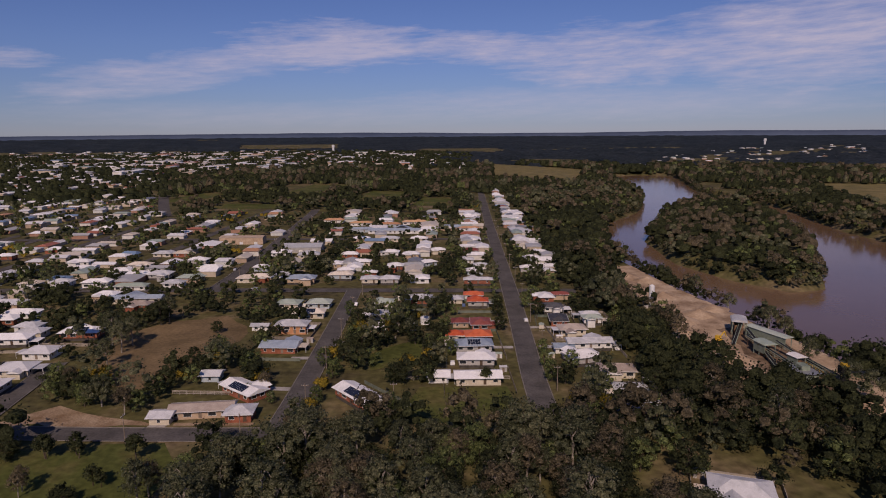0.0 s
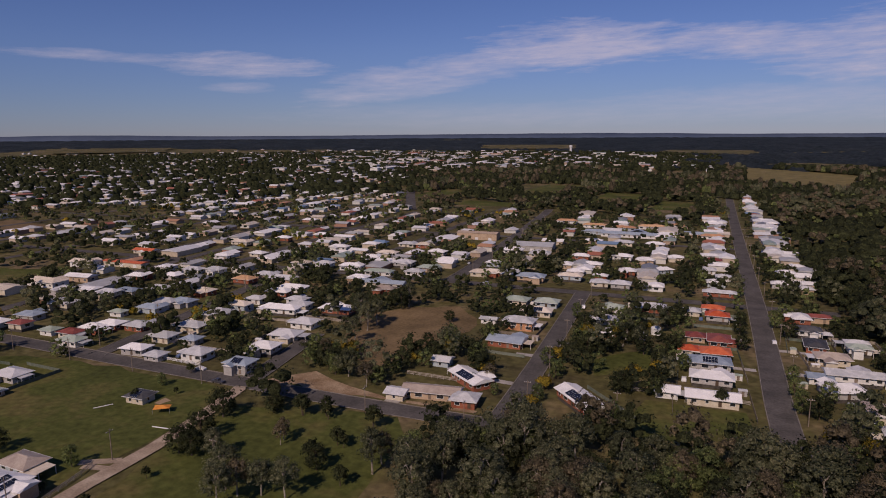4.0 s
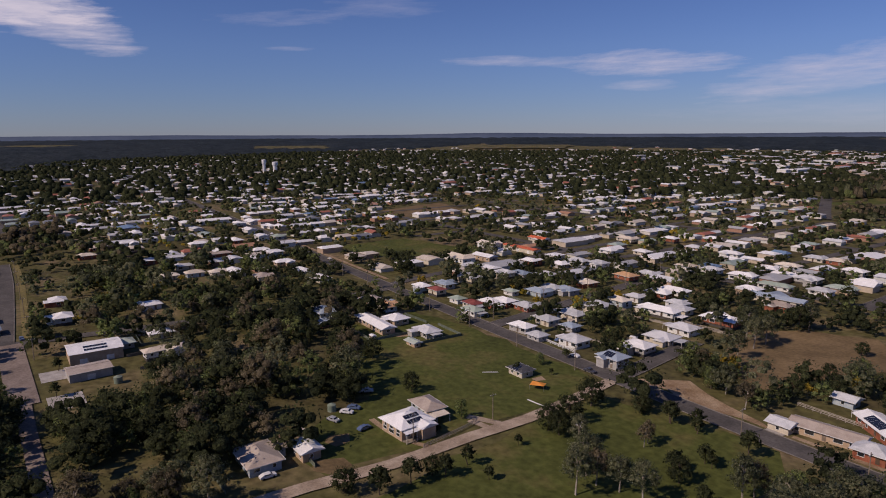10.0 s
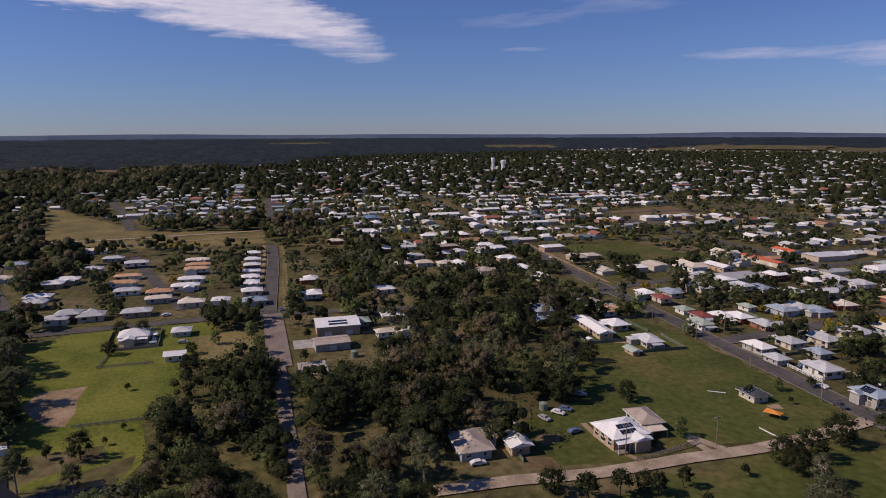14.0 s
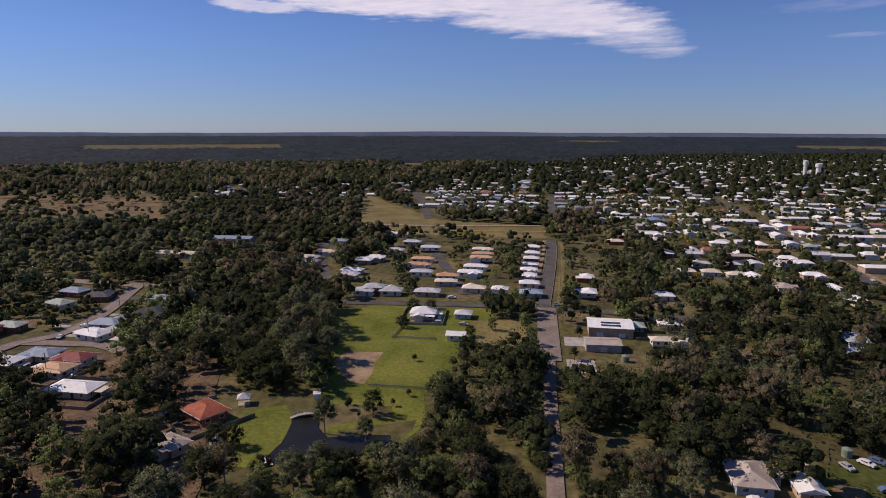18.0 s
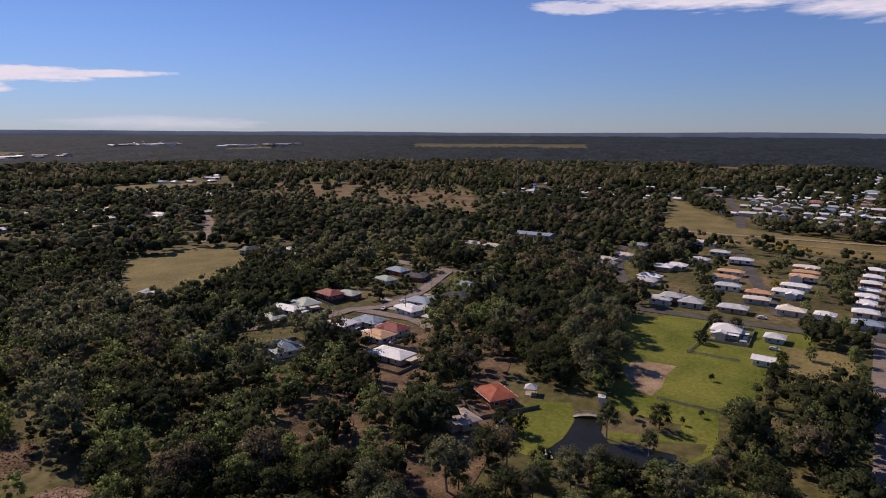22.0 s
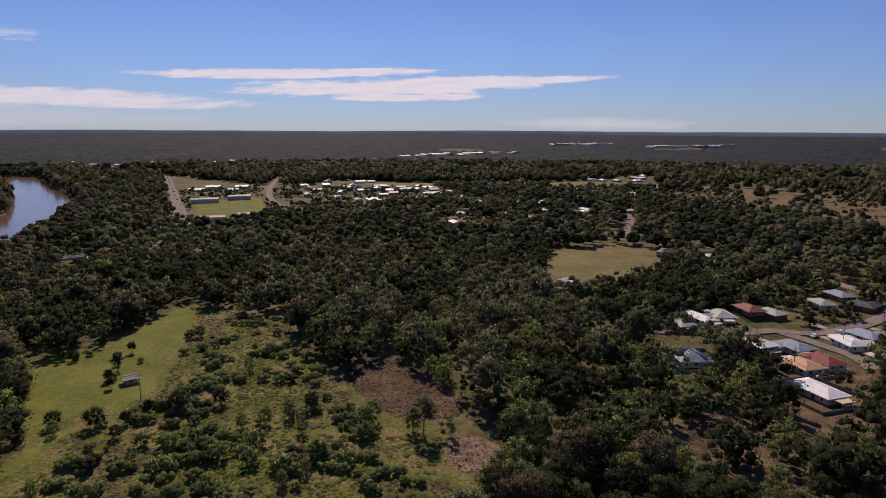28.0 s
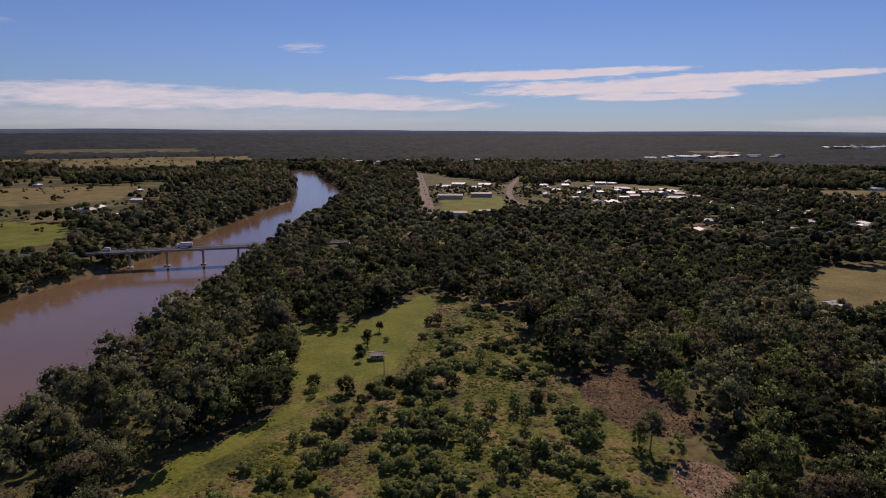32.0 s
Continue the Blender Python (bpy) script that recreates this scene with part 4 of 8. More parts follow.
house(-72.3, 429.4, 8.8, 7.2, 91.5, "w")
house(-39.3, 465.9, 12.8, 7.2, -3.9, "w")
house(-23.5, 463.1, 11.2, 7.2, -4.5, "w")
house(-10.9, 433.4, 10.4, 6.4, 32.9, "w")
house(-68.0, 464.5, 11.2, 7.2, -1.1, "w")
house(-56.4, 436.8, 12, 6.4, -1, "w")
house(-118.7, 466.2, 13.6, 9.6, 2.4, "w")
house(-97.8, 463.3, 14.4, 9.6, 3.5, "g")
house(-108.7, 493.2, 30.4, 20.8, 2.6, "g", h=4, kind="gable", shed=True)
house(-165.0, 526.7, 35.2, 11.2, 0.5, "T", h=5.6, wall="tan", kind="gable", shed=True)
house(-31.7, 417.0, 9.6, 7.2, -0.8, "w")
house(-4.3, 478.6, 9.6, 6.4, 4.4, "w")
house(-20.2, 531.9, 12.8, 7.2, -3.6, "w")
house(-44.7, 532.8, 14.4, 7.2, -2.7, "g")
house(-68.3, 533.7, 12.8, 6.4, 0, "w")
house(-108.5, 640.0, 19.2, 7.2, -1.2, "O")
house(-79.8, 626.5, 20.8, 7.2, 1.7, "o")
house(-51.5, 617.4, 19.2, 7.2, 2.2, "O")
house(-27.7, 632.3, 24, 7.2, 1.6, "o")
house(-5.6, 643.8, 17.6, 7.2, 3.2, "O")
house(-43.2, 577.0, 48, 8, -2.4, "b")
house(-74.7, 585.2, 20.8, 7.2, 1.8, "b")
house(7.9, 596.0, 20.8, 8, -3.3, "b")
house(23.3, 588.2, 17.6, 7.2, -1.2, "O")
house(-165.9, 340.0, 27.2, 7.2, 2.5, "b", kind="gable")
house(-158.3, 326.9, 11.2, 6.4, -2.6, "t")
house(-183.9, 344.2, 11.2, 7.2, -2.6, "w")
house(-161.0, 277.5, 16, 8, 2.9, "w", solar=True)
house(-164.7, 254.0, 11.2, 8.8, -1.1, "g")
house(-163.1, 235.6, 12, 8.8, 4.4, "g")
house(-210.2, 312.9, 16, 7.2, 1.5, "w")
house(-186.7, 268.4, 16, 7.2, 3.7, "w")
house(-185.2, 280.5, 11.2, 7.2, 1.5, "g")
house(-156.6, 195.3, 9.6, 7.2, -0.1, "b", h=3.68, solar=True)
house(-182.5, 201.5, 10.4, 8, -1.9, "g", h=2.72)
house(-159.7, 215.4, 10.4, 8, 1.8, "w")
house(-171.1, 160.1, 7.2, 5.6, 0, "d", h=2.4, solar=True)
house(-210.9, 197.7, 10.4, 6.4, 3.3, "w")
house(-197.5, 194.4, 7.2, 5.6, 0, "g")
house(-211.9, 214.9, 8.8, 7.2, -0.2, "g")
house(-211.7, 231.8, 12.8, 8, 1.4, "g")
house(-198.2, 216.0, 7.2, 5.6, 0, "b")
house(-212.0, 251.0, 11.2, 8.8, 1.1, "g")
house(-212.2, 266.7, 12, 7.2, -3.1, "c", h=3.68)
house(-214.0, 283.1, 8.8, 6.4, -0.5, "g")
house(-209.4, 298.0, 12.8, 8, 2.8, "w")
house(-196.3, 271.9, 8.8, 7.2, -2.3, "w")
house(-189.8, 286.0, 10.4, 6.4, -4.1, "g")
house(-84.8, 288.5, 7.2, 3.2, 0, "g", kind="gable")
house(-249.6, 221.2, 10.4, 7.2, 1.2, "w")
house(-236.3, 223.9, 10.4, 7.2, -1.6, "g")
house(-245.9, 196.7, 10.4, 6.4, 0.1, "n")
house(-256.3, 205.1, 9.6, 6.4, -2.3, "D")
house(-269.1, 204.9, 7.2, 5.6, 0, "n")
house(-300.4, 203.0, 9.6, 6.4, 1.7, "w")
house(-288.0, 204.7, 8, 6.4, 1.8, "D")
house(-252.8, 214.1, 11.2, 7.2, -4.4, "w")
house(-232.2, 159.4, 11.2, 7.2, -3.4, "g")
house(-223.6, 146.3, 6.3, 3.1, 0, "n", h=1.9, kind="gable")
house(-256.6, 146.5, 27.2, 6.4, -3.3, "w", kind="gable")
house(-256.4, 158.0, 9.6, 8, 1.4, "w")
house(-290.2, 163.9, 12, 8.8, 0.8, "t")
house(-280.0, 166.8, 11.2, 6.4, -3, "o")
house(-290.4, 136.2, 12, 8.8, 1.1, "b", solar=True)
house(-273.0, 126.9, 7.2, 6.4, 0, "b")
house(-355.7, 68.0, 11.2, 7.2, 93.4, "w")
house(-290.5, 33.7, 19.2, 15.2, 88.8, "w", h=4.4, kind="gable", shed=True, solar=True)
house(-267.6, 28.5, 14.4, 9.6, 92.2, "t", h=3.2, kind="gable", shed=True)
house(-296.7, 45.6, 7.2, 7.2, 90, "n", h=2.4)
house(-272.7, 57.0, 16, 4.8, 94.4, "c")
house(-301.5, 61.0, 8, 5.6, 86.3, "w")
house(-157.3, 100.1, 11.2, 10.4, 93.5, "w", h=3.52, solar=True, verandah=True)
house(-164.7, 113.0, 10.4, 6.4, -3.8, "t")
house(-160.7, 68.7, 6.8, 5.4, 0, "w", h=2.88, kind="gable")
house(-164.6, 55.9, 12.8, 8.8, -1.5, "t")
house(-295.4, 274.8, 12, 7.2, 2, "b", solar=True)
house(-299.4, 265.4, 11.2, 6.4, 3.9, "g")
house(-300.7, 315.5, 10.4, 7.2, -2, "w")
house(-300.4, 333.9, 12.8, 7.2, 1.9, "g")
house(-252.7, 288.3, 10.4, 7.2, -3.2, "c")
house(-247.5, 317.7, 12, 8, -4.2, "o")
house(-246.0, 337.1, 12.8, 8, -2.7, "g")
house(-295.2, 396.4, 11.2, 7.2, -3.8, "w")
house(-336.8, 430.8, 16, 7.2, -4, "c")
house(-241.9, 371.1, 11.2, 7.2, 0.8, "c", h=3.68)
house(-249.1, 436.2, 14.4, 7.2, 0.4, "w")
house(-203.5, 371.2, 14.4, 7.2, 4.5, "w", h=3.2)
house(-208.9, 410.7, 12.8, 7.2, 4.1, "w")
house(-205.0, 429.7, 14.4, 7.2, 1.1, "c")
house(-182.3, 368.6, 17.6, 6.4, 3.3, "n")
house(-176.6, 396.1, 12.8, 8, 0.3, "g")
house(-155.4, 389.3, 14.4, 7.2, -4, "n")
house(-169.5, 440.2, 12.8, 7.2, -3.3, "w")
house(-154.8, 420.2, 14.4, 7.2, 1.7, "w")
house(-120.2, 387.3, 10.4, 7.2, -1.2, "c")
house(-256.2, 262.4, 12, 7.2, 3.4, "g")
house(-247.4, 265.9, 12, 7.2, -4.1, "b")
house(-254.3, 250.1, 12, 7.2, -1.1, "b")
house(-264.3, 238.9, 7.2, 4.8, 0, "n")
house(-207.2, 471.9, 12.8, 7.2, -1.5, "g")
house(-192.8, 471.2, 11.2, 7.2, -0.5, "c")
house(-226.1, 375.1, 11.2, 7.2, 0.4, "g")
house(-160.1, 375.4, 11.2, 7.2, -1.8, "g")
house(-361.4, 336.2, 35.2, 7.2, -0.3, "R", h=3.2, kind="gable", shed=True)
house(-380.8, 374.1, 17.6, 7.2, -0.3, "R", kind="gable")
house(-365.4, 253.7, 16, 12.8, -1.4, "c", h=3.6, kind="gable", shed=True)
house(-360.3, 274.9, 24, 8.8, -3.6, "c", h=3.2)
house(-387.9, 326.6, 17.6, 9.6, 1.2, "c", h=3.2, kind="gable")
house(-351.0, 291.7, 17.6, 8, 3.2, "w", h=3.2, kind="gable")
house(-304.2, 240.5, 16, 8, -3.5, "g", solar=True)
house(-328.2, 262.5, 11.2, 7.2, -3.2, "g")
house(-300.9, 219.3, 11.2, 7.2, 3.2, "b")
house(-283.2, 285.8, 11.2, 7.2, 4.4, "g")
house(-317.1, 303.4, 11.2, 7.2, 4.2, "w")
house(-283.2, 334.8, 11.2, 7.2, -2.8, "g")
house(-310.3, 376.3, 11.2, 7.2, -0.5, "w")
house(-283.2, 443.4, 11.2, 7.2, -0.2, "g")
house(-297.7, 491.4, 11.2, 7.2, -3.7, "w")
house(-315.0, 459.0, 11.2, 7.2, 2.9, "w")
house(-387.5, 168.0, 13.6, 7.2, 3.4, "w")
house(-361.0, 168.3, 12.8, 7.2, 0.9, "w")
house(-381.4, 139.0, 10.4, 8, -3.4, "t")
house(-533.8, 173.6, 13.6, 8, 3.5, "w")
house(-527.7, 141.8, 13.6, 7.2, 89.6, "w")
house(-478.8, 140.8, 20.8, 5.6, 91, "t")
house(-445.8, 155.7, 10.4, 7.2, 94, "w")
house(-456.0, 175.6, 12.8, 7.2, 88.1, "w")
house(-416.7, 167.6, 12, 7.2, 89.3, "w")
house(-476.2, 173.4, 12, 7.2, 90.7, "w")
house(-422.4, 109.7, 10.4, 7.2, 89.1, "c")
house(-416.4, 123.6, 11.2, 7.2, 90.6, "c")
house(-422.4, 93.5, 12, 7.2, 92, "c")
house(-449.1, 110.3, 11.2, 5.6, 88.7, "g")
house(-482.5, 95.1, 10.4, 7.2, 88, "w")
house(-564.9, 76.0, 12.8, 6.4, 94.1, "c")
house(-585.5, 117.1, 12.8, 7.2, 87.9, "w")
house(-485.1, 112.5, 14.4, 5.6, 89.7, "g")
house(-536.8, 96.7, 11.2, 7.2, 94.3, "c")
house(-574.0, 98.5, 14.4, 6.4, 92.8, "w")
house(-530.2, 62.8, 11.2, 7.2, 92.5, "c")
house(-639.0, 225.9, 19.2, 10.4, -1.3, "w", kind="gable")
house(-599.5, 228.9, 17.6, 7.2, -0.1, "w")
house(-531.8, 209.6, 10.4, 7.2, -3.1, "n")
house(-629.1, 207.8, 11.2, 7.2, -4.4, "w")
house(-302.2, -53.7, 11.2, 10.4, 93.6, "w", h=3.2, verandah=True)
house(-271.0, -33.8, 7.2, 5.4, 90, "w", kind="gable")
house(-304.9, -34.5, 7.2, 6.4, 90, "g")
house(-394.0, 30.8, 10.4, 7.2, -0.6, "w")
house(-352.5, 28.9, 9.6, 7.2, -2.2, "w")
house(-350.2, -2.4, 11.2, 8, 93, "b")
house(-372.8, -3.7, 10.4, 7.2, 91.7, "w")
house(-393.5, -5.1, 10.4, 7.2, 91.2, "w")
house(-410.3, -4.5, 9.6, 6.4, 92.9, "w")
house(-428.4, -3.8, 9.6, 6.4, 86.5, "w")
house(-448.1, -3.4, 9.6, 6.4, 87.5, "w")
house(-469.5, -2.9, 9.6, 6.4, 88.7, "w")
house(-488.0, -2.8, 9.6, 6.4, 88.7, "w")
house(-352.0, -19.5, 8, 6.4, 86.8, "w")
house(-356.0, -34.4, 12, 6.4, 90.3, "c")
house(-345.2, -59.3, 12.8, 7.2, 91.6, "g")
house(-343.8, -79.5, 11.2, 8, 93.9, "g")
house(-346.5, -90.0, 10.4, 8, 87.6, "g")
house(-369.9, -52.3, 12, 5.6, 94.2, "c")
house(-385.2, -53.5, 12.8, 5.6, 92.1, "O")
house(-393.8, -71.5, 12.8, 6.4, 94, "g")
house(-436.0, -78.1, 14.4, 5.6, 90.4, "o")
house(-416.0, -77.1, 14.4, 5.6, 85.9, "o")
house(-474.5, -79.1, 14.4, 6.4, 93.8, "g")
house(-477.9, -40.0, 14.4, 5.6, 89.1, "c")
house(-459.8, -38.3, 14.4, 5.6, 90.3, "o")
house(-440.7, -37.8, 14.4, 5.6, 88.3, "o")
house(-415.1, -39.0, 14.4, 6.4, 87.4, "w")
house(-396.9, -41.0, 14.4, 6.4, 90.6, "w")
house(-435.3, -111.9, 12.8, 7.2, 91.7, "w")
house(-540.3, -118.8, 19.2, 6.4, 86.9, "c")
house(-487.6, -242.9, 33.6, 16, 91.2, "b", h=4.8, kind="gable", shed=True)
house(-427.5, -253.7, 32, 12.8, 86.8, "c", h=3.2, kind="gable", shed=True)
house(-498.6, -158.2, 12.8, 7.2, 92.3, "b")
house(-429.4, -157.9, 12.8, 7.2, 86.7, "c")
house(-410.2, -149.7, 11.2, 7.2, 88.4, "b")
house(-425.2, -117.4, 11.2, 7.2, 86.2, "w")
house(-392.3, -115.8, 12.8, 6.4, 87, "w")
house(-374.0, -113.0, 11.2, 6.4, 86, "g")
house(-341.2, -94.2, 10.4, 7.2, 88.7, "g")
house(-451.9, -152.7, 12, 6.4, 88, "c")
house(-503.4, -98.6, 12.8, 6.4, 89.8, "g")
house(-465.2, -103.9, 11.2, 6.4, 89.1, "g")
house(-315.6, -252.0, 13.6, 8.8, 81.3, "b")
house(-307.8, -232.2, 12, 8, 104.4, "d")
house(-291.6, -242.0, 12, 8, 73, "n")
house(-253.1, -237.0, 12, 8, 92.7, "n")
house(-225.9, -241.5, 13.6, 9.6, 73.4, "n")
house(-244.5, -242.5, 12.8, 8.8, 81.6, "D")
house(-263.4, -195.5, 12.8, 8.8, 91.3, "b")
house(-248.7, -191.1, 12.8, 8.8, 75.8, "w")
house(-244.2, -173.9, 7.2, 6.4, 90, "c")
house(-221.8, -194.5, 12.8, 8.8, 89.7, "b")
house(-218.6, -177.8, 12.8, 8.8, 86.9, "D")
house(-207.3, -177.0, 12, 8.8, 85.9, "o")
house(-207.7, -199.2, 11.2, 8.8, 90.7, "w")
house(-213.1, -241.6, 17.6, 7.2, 92.9, "w")
house(-197.8, -235.7, 11.2, 8, 91.6, "n")
house(-304.7, -193.9, 11.2, 7.2, 85.8, "b")
house(-283.1, -187.1, 12.8, 8, 104.3, "d")
house(-308.8, -340.3, 12.8, 6.4, 93.9, "t")
house(-172.2, -198.3, 13.6, 11.2, 73.6, "b", h=2.4)
house(-191.7, -156.8, 16, 8.8, 89.1, "w")
house(-180.3, -102.9, 12, 8.8, 57.9, "S", wall="brick", h=2.88)
house(-158.5, -101.5, 8.8, 5.6, 65.9, "t")
house(33.1, -245.1, 4.5, 3.2, 15, "d", h=1.99, kind="gable")
house(14.9, -848.5, 32, 16, 2.6, "d", h=4.8, kind="gable", shed=True)
house(-26.5, -874.6, 27.2, 14.4, 3.8, "d", h=4.8, kind="gable", shed=True)
house(6.4, -670.9, 24, 13.6, -1, "D", h=4.8, kind="gable", shed=True)
house(-28.6, -694.1, 19.2, 10.4, 0.7, "d", h=4, kind="gable", shed=True)
house(28.2, -1003.5, 20.8, 11.2, -2.9, "w", kind="gable")
house(4.8, -1047.6, 20.8, 11.2, -0.8, "w", kind="gable")
house(-19.5, -987.3, 19.2, 11.2, -2.8, "g", kind="gable")
house(-36.4, -1029.3, 19.2, 11.2, 0.5, "w", kind="gable")
house(-263.4, -916.1, 24, 8.8, -0.5, "w")
house(-283.2, -856.1, 25.6, 9.6, -3.6, "w")
house(-253.3, -806.7, 22.4, 8, -3.6, "d")
house(-238.3, -975.5, 25.6, 9.6, 0.1, "w")
house(-128.1, -1036.6, 17.6, 8.8, 2.6, "w")
house(-139.4, -958.7, 16, 8.8, 2.1, "g")
house(-191.4, -329.0, 8.8, 4.8, 22.6, "g", kind="gable")
house(-305.9, -383.2, 16, 6.4, 13.4, "d")
house(-272.9, -335.6, 8, 4.8, 13.4, "c")
house(-325.5, -363.9, 8, 5.6, 15.7, "w")
house(-358.3, -603.2, 12.8, 7.2, -3.7, "w")
house(-424.3, -603.3, 17.6, 7.2, 1.6, "c")
house(-456.0, -577.6, 19.2, 7.2, -0.2, "g")
house(-504.6, -818.6, 24, 9.6, -1.3, "w")
house(-742.3, -1018.4, 24, 9.6, 32.6, "w")



# ---- far town: past counting ----
TOWN = ((75, 195), (80, 640), (95, 1000), (15, 1000), (28, 700), (-150, 745), (-290, 700), (-520, 1240), (-340, 1570), (60, 1560), (110, 2500), (-640, 2850), (-2900, 2500), (-2300, 250), (-1500, -130), (-1040, -250),
        (-690, -130), (-690, 60), (-560, 80), (-420, 110), (-330, 130), (-270, 180), (-137, 188), (-60, 188))
SUBURBS = (((-150, 1560), (60, 1560), (40, 1400), (-120, 1380)), ((-330, 120), (-420, 110), (-545, 60), (-545, -110), (-345, -110), (-330, -90), (-330, 0)),
           ((-180, -240), (-210, -170), (-245, -160), (-290, -190), (-345, -205), (-360, -330), (-300, -260), (-240, -260)),
           ((92, -1370), (30, -651), (-70, -668), (-330, -800), (-330, -1000), (-60, -1100)))
HAMLETS = ((((-710, 1587), (-389, 1585), (-640, 2500), (-1200, 2600)), 130), (((364, 1523), (575, 1457), (976, 1776), (1612, 2385), (1900, 3000), (1052, 2619)), 110), (((-791, -453), (-1027, -500), (-1034, -260), (-820, -214), (-755, -322)), 42),
           (((-100, -908), (-184, -1166), (-387, -1016), (-301, -786), (-160, -790)), 24), (((-174, -635), (-377, -854), (-515, -800), (-365, -561), (-185, -551)), 16), (((-530, -992), (-822, -1080), (-460, -574), (-337, -570)), 20),
           (((-1462, -2772), (-2259, -3568), (-1700, -2480)), 26), (((365, -1933), (-134, -1888), (92, -1400), (224, -1454)), 40), (((330, -640), (620, -620), (760, -1000), (380, -1000)), 8))
FARWOOD = ((-300, 690), (-524, 1244), (-367, 1489), (54, 1353), (34, 705), (-146, 739))


def view_az(x, y):
    return np.degrees(np.arctan2(-np.asarray(x), np.asarray(y))) % 360


def seen(x, y, margin=0):
    a = view_az(x, y)
    return (a < 218 + margin) | (a > 322 - margin)


def far_houses():
    rng = np.random.default_rng(5)
    out = []
    # streets every 86 m, lots every 19 m along them, two rows a street
    for sx in np.arange(-3000, 100, 86.0):
        for y in np.arange(-260, 3000, 17.0):
            for s in (-1, 1):
                x = sx + 35 + s * 22 + rng.uniform(-4, 4) + (y - 300) * 0.02
                yy = y + rng.uniform(-3, 3)
                out.append((x, yy, rng.uniform(0, 1)))
    P = np.array(out)
    r = np.hypot(P[:, 0], P[:, 1])
    green = np.array([noise.noise((p * 0.0045, q * 0.0045, 4.0)) for p, q in P[:, :2]])
    ok = inside(P[:, 0], P[:, 1], TOWN) & ~(inside(P[:, 0], P[:, 1], FARWOOD) & (green > -0.22)) & ((green < 0.30) | (r < 480)) & (r > FAR_FROM) & ~is_blocked(P[:, 0], P[:, 1])
    keep = np.where(r < 700, 0.94, np.where(r < 1500, 0.88, 0.82 - (r - 1500) / 2100))
    ok &= P[:, 2] < keep
    ok &= np.abs(((P[:, 1] - 5) % 180) - 90) < 81
    P = P[ok]
    for poly, count in HAMLETS:
        hx, hy = [p[0] for p in poly], [p[1] for p in poly]
        got = []
        for _ in range(count * 6):
            x, y = rng.uniform(min(hx), max(hx)), rng.uniform(min(hy), max(hy))
            if len(got) < count and inside(np.array([x]), np.array([y]), poly)[0] and all(math.hypot(x - q[0], y - q[1]) > 19 for q in got) and not is_blocked(x, y):
                got.append((x, y, 0.5))
        P = np.vstack([P, np.array(got)])
        for x, y, u in got:
            d = math.hypot(x, y)
            for back in (10, 24):
                q = 1 - back / d
                block_poly(((x * q - 8, y * q - 8), (x * q + 8, y * q - 8), (x * q + 8, y * q + 8), (x * q - 8, y * q + 8)))
    # shops and warehouses of the town centre
    core = []
    while len(core) < 170:
        b, d = radians(rng.normal(19, 7)), rng.uniform(1500, 2750)
        x, y = -math.sin(b) * d, math.cos(b) * d
        if inside(np.array([x]), np.array([y]), TOWN)[0] and all(math.hypot(x - q[0], y - q[1]) > 34 for q in core):
            core.append((x, y, 2.0))
    # works and warehouses far south, placed and raised to fit the camera's view
    for (x0, y0), (x1, y1), n in (((-520, -1893), (-960, -1960), 14), ((-1428, -2660), (-1760, -2640), 16), ((-1676, -2286), (-2120, -2252), 12)):
        for k in range(n):
            f = (k + rng.uniform(0.1, 0.9)) / n
            core.append((x0 + (x1 - x0) * f, y0 + (y1 - y0) * f + rng.uniform(-30, 30), 3.0))
    P = np.vstack([P, np.array(core)])
    street = [(45 + (y - 640) * 0.032 + sg * rng.uniform(19, 23), y + rng.uniform(-3, 3), 0.5) for y in range(500, 1010, 18) for sg in (-1, 1) if (sg > 0 or y < 720) and y not in (572,)]
    P = np.vstack([P, np.array(street)])
    V, Fq, Fm = [], [], []
    base = 0
    for x, y, u in P:
        w, d, h = rng.uniform(10, 17), rng.uniform(8, 11), rng.uniform(2.4, 4.0)
        if u > 1.5:
            w, d, h = rng.uniform(22, 60), rng.uniform(14, 34), rng.uniform(4.5, 9.5) + (6.0 if u > 2.5 else 0.0)
        elif rng.random() < 0.06:
            w, d = w * 1.8, d * 1.6
        a = rng.choice([0, math.pi / 2]) + rng.normal(0, 0.03)
        ca, sa_ = math.cos(a), math.sin(a)
        z = float(terrain(np.array([x]), np.array([y]))[0])
        e, rise = 0.6, rng.uniform(1.0, 2.0)
        hip = rng.choice([0.0, 0.0, 0.45, 0.7]) * d / 2
        lx, ly = w / 2, d / 2
        pts = [(-lx, -ly, -1), (lx, -ly, -1), (lx, ly, -1), (-lx, ly, -1), (-lx, -ly, h), (lx, -ly, h), (lx, ly, h), (-lx, ly, h),
               (-lx - e, -ly - e, h), (lx + e, -ly - e, h), (lx + e, ly + e, h), (-lx - e, ly + e, h),
               (-lx - e + hip, 0, h + rise), (lx + e - hip, 0, h + rise)]
        V += [(x + p[0] * ca - p[1] * sa_, y + p[0] * sa_ + p[1] * ca, z + p[2]) for p in pts]
        b = base
        Fq += [(b, b + 1, b + 5, b + 4), (b + 1, b + 2, b + 6, b + 5), (b + 2, b + 3, b + 7, b + 6), (b + 3, b, b + 4, b + 7),
               (b + 8, b + 9, b + 13, b + 12), (b + 10, b + 11, b + 12, b + 13), (b + 9, b + 10, b + 13, b + 13), (b + 11, b + 8, b + 12, b + 12)]
        Fm += [1, 1, 1, 1, 0, 0, 0, 0]
        base += 14
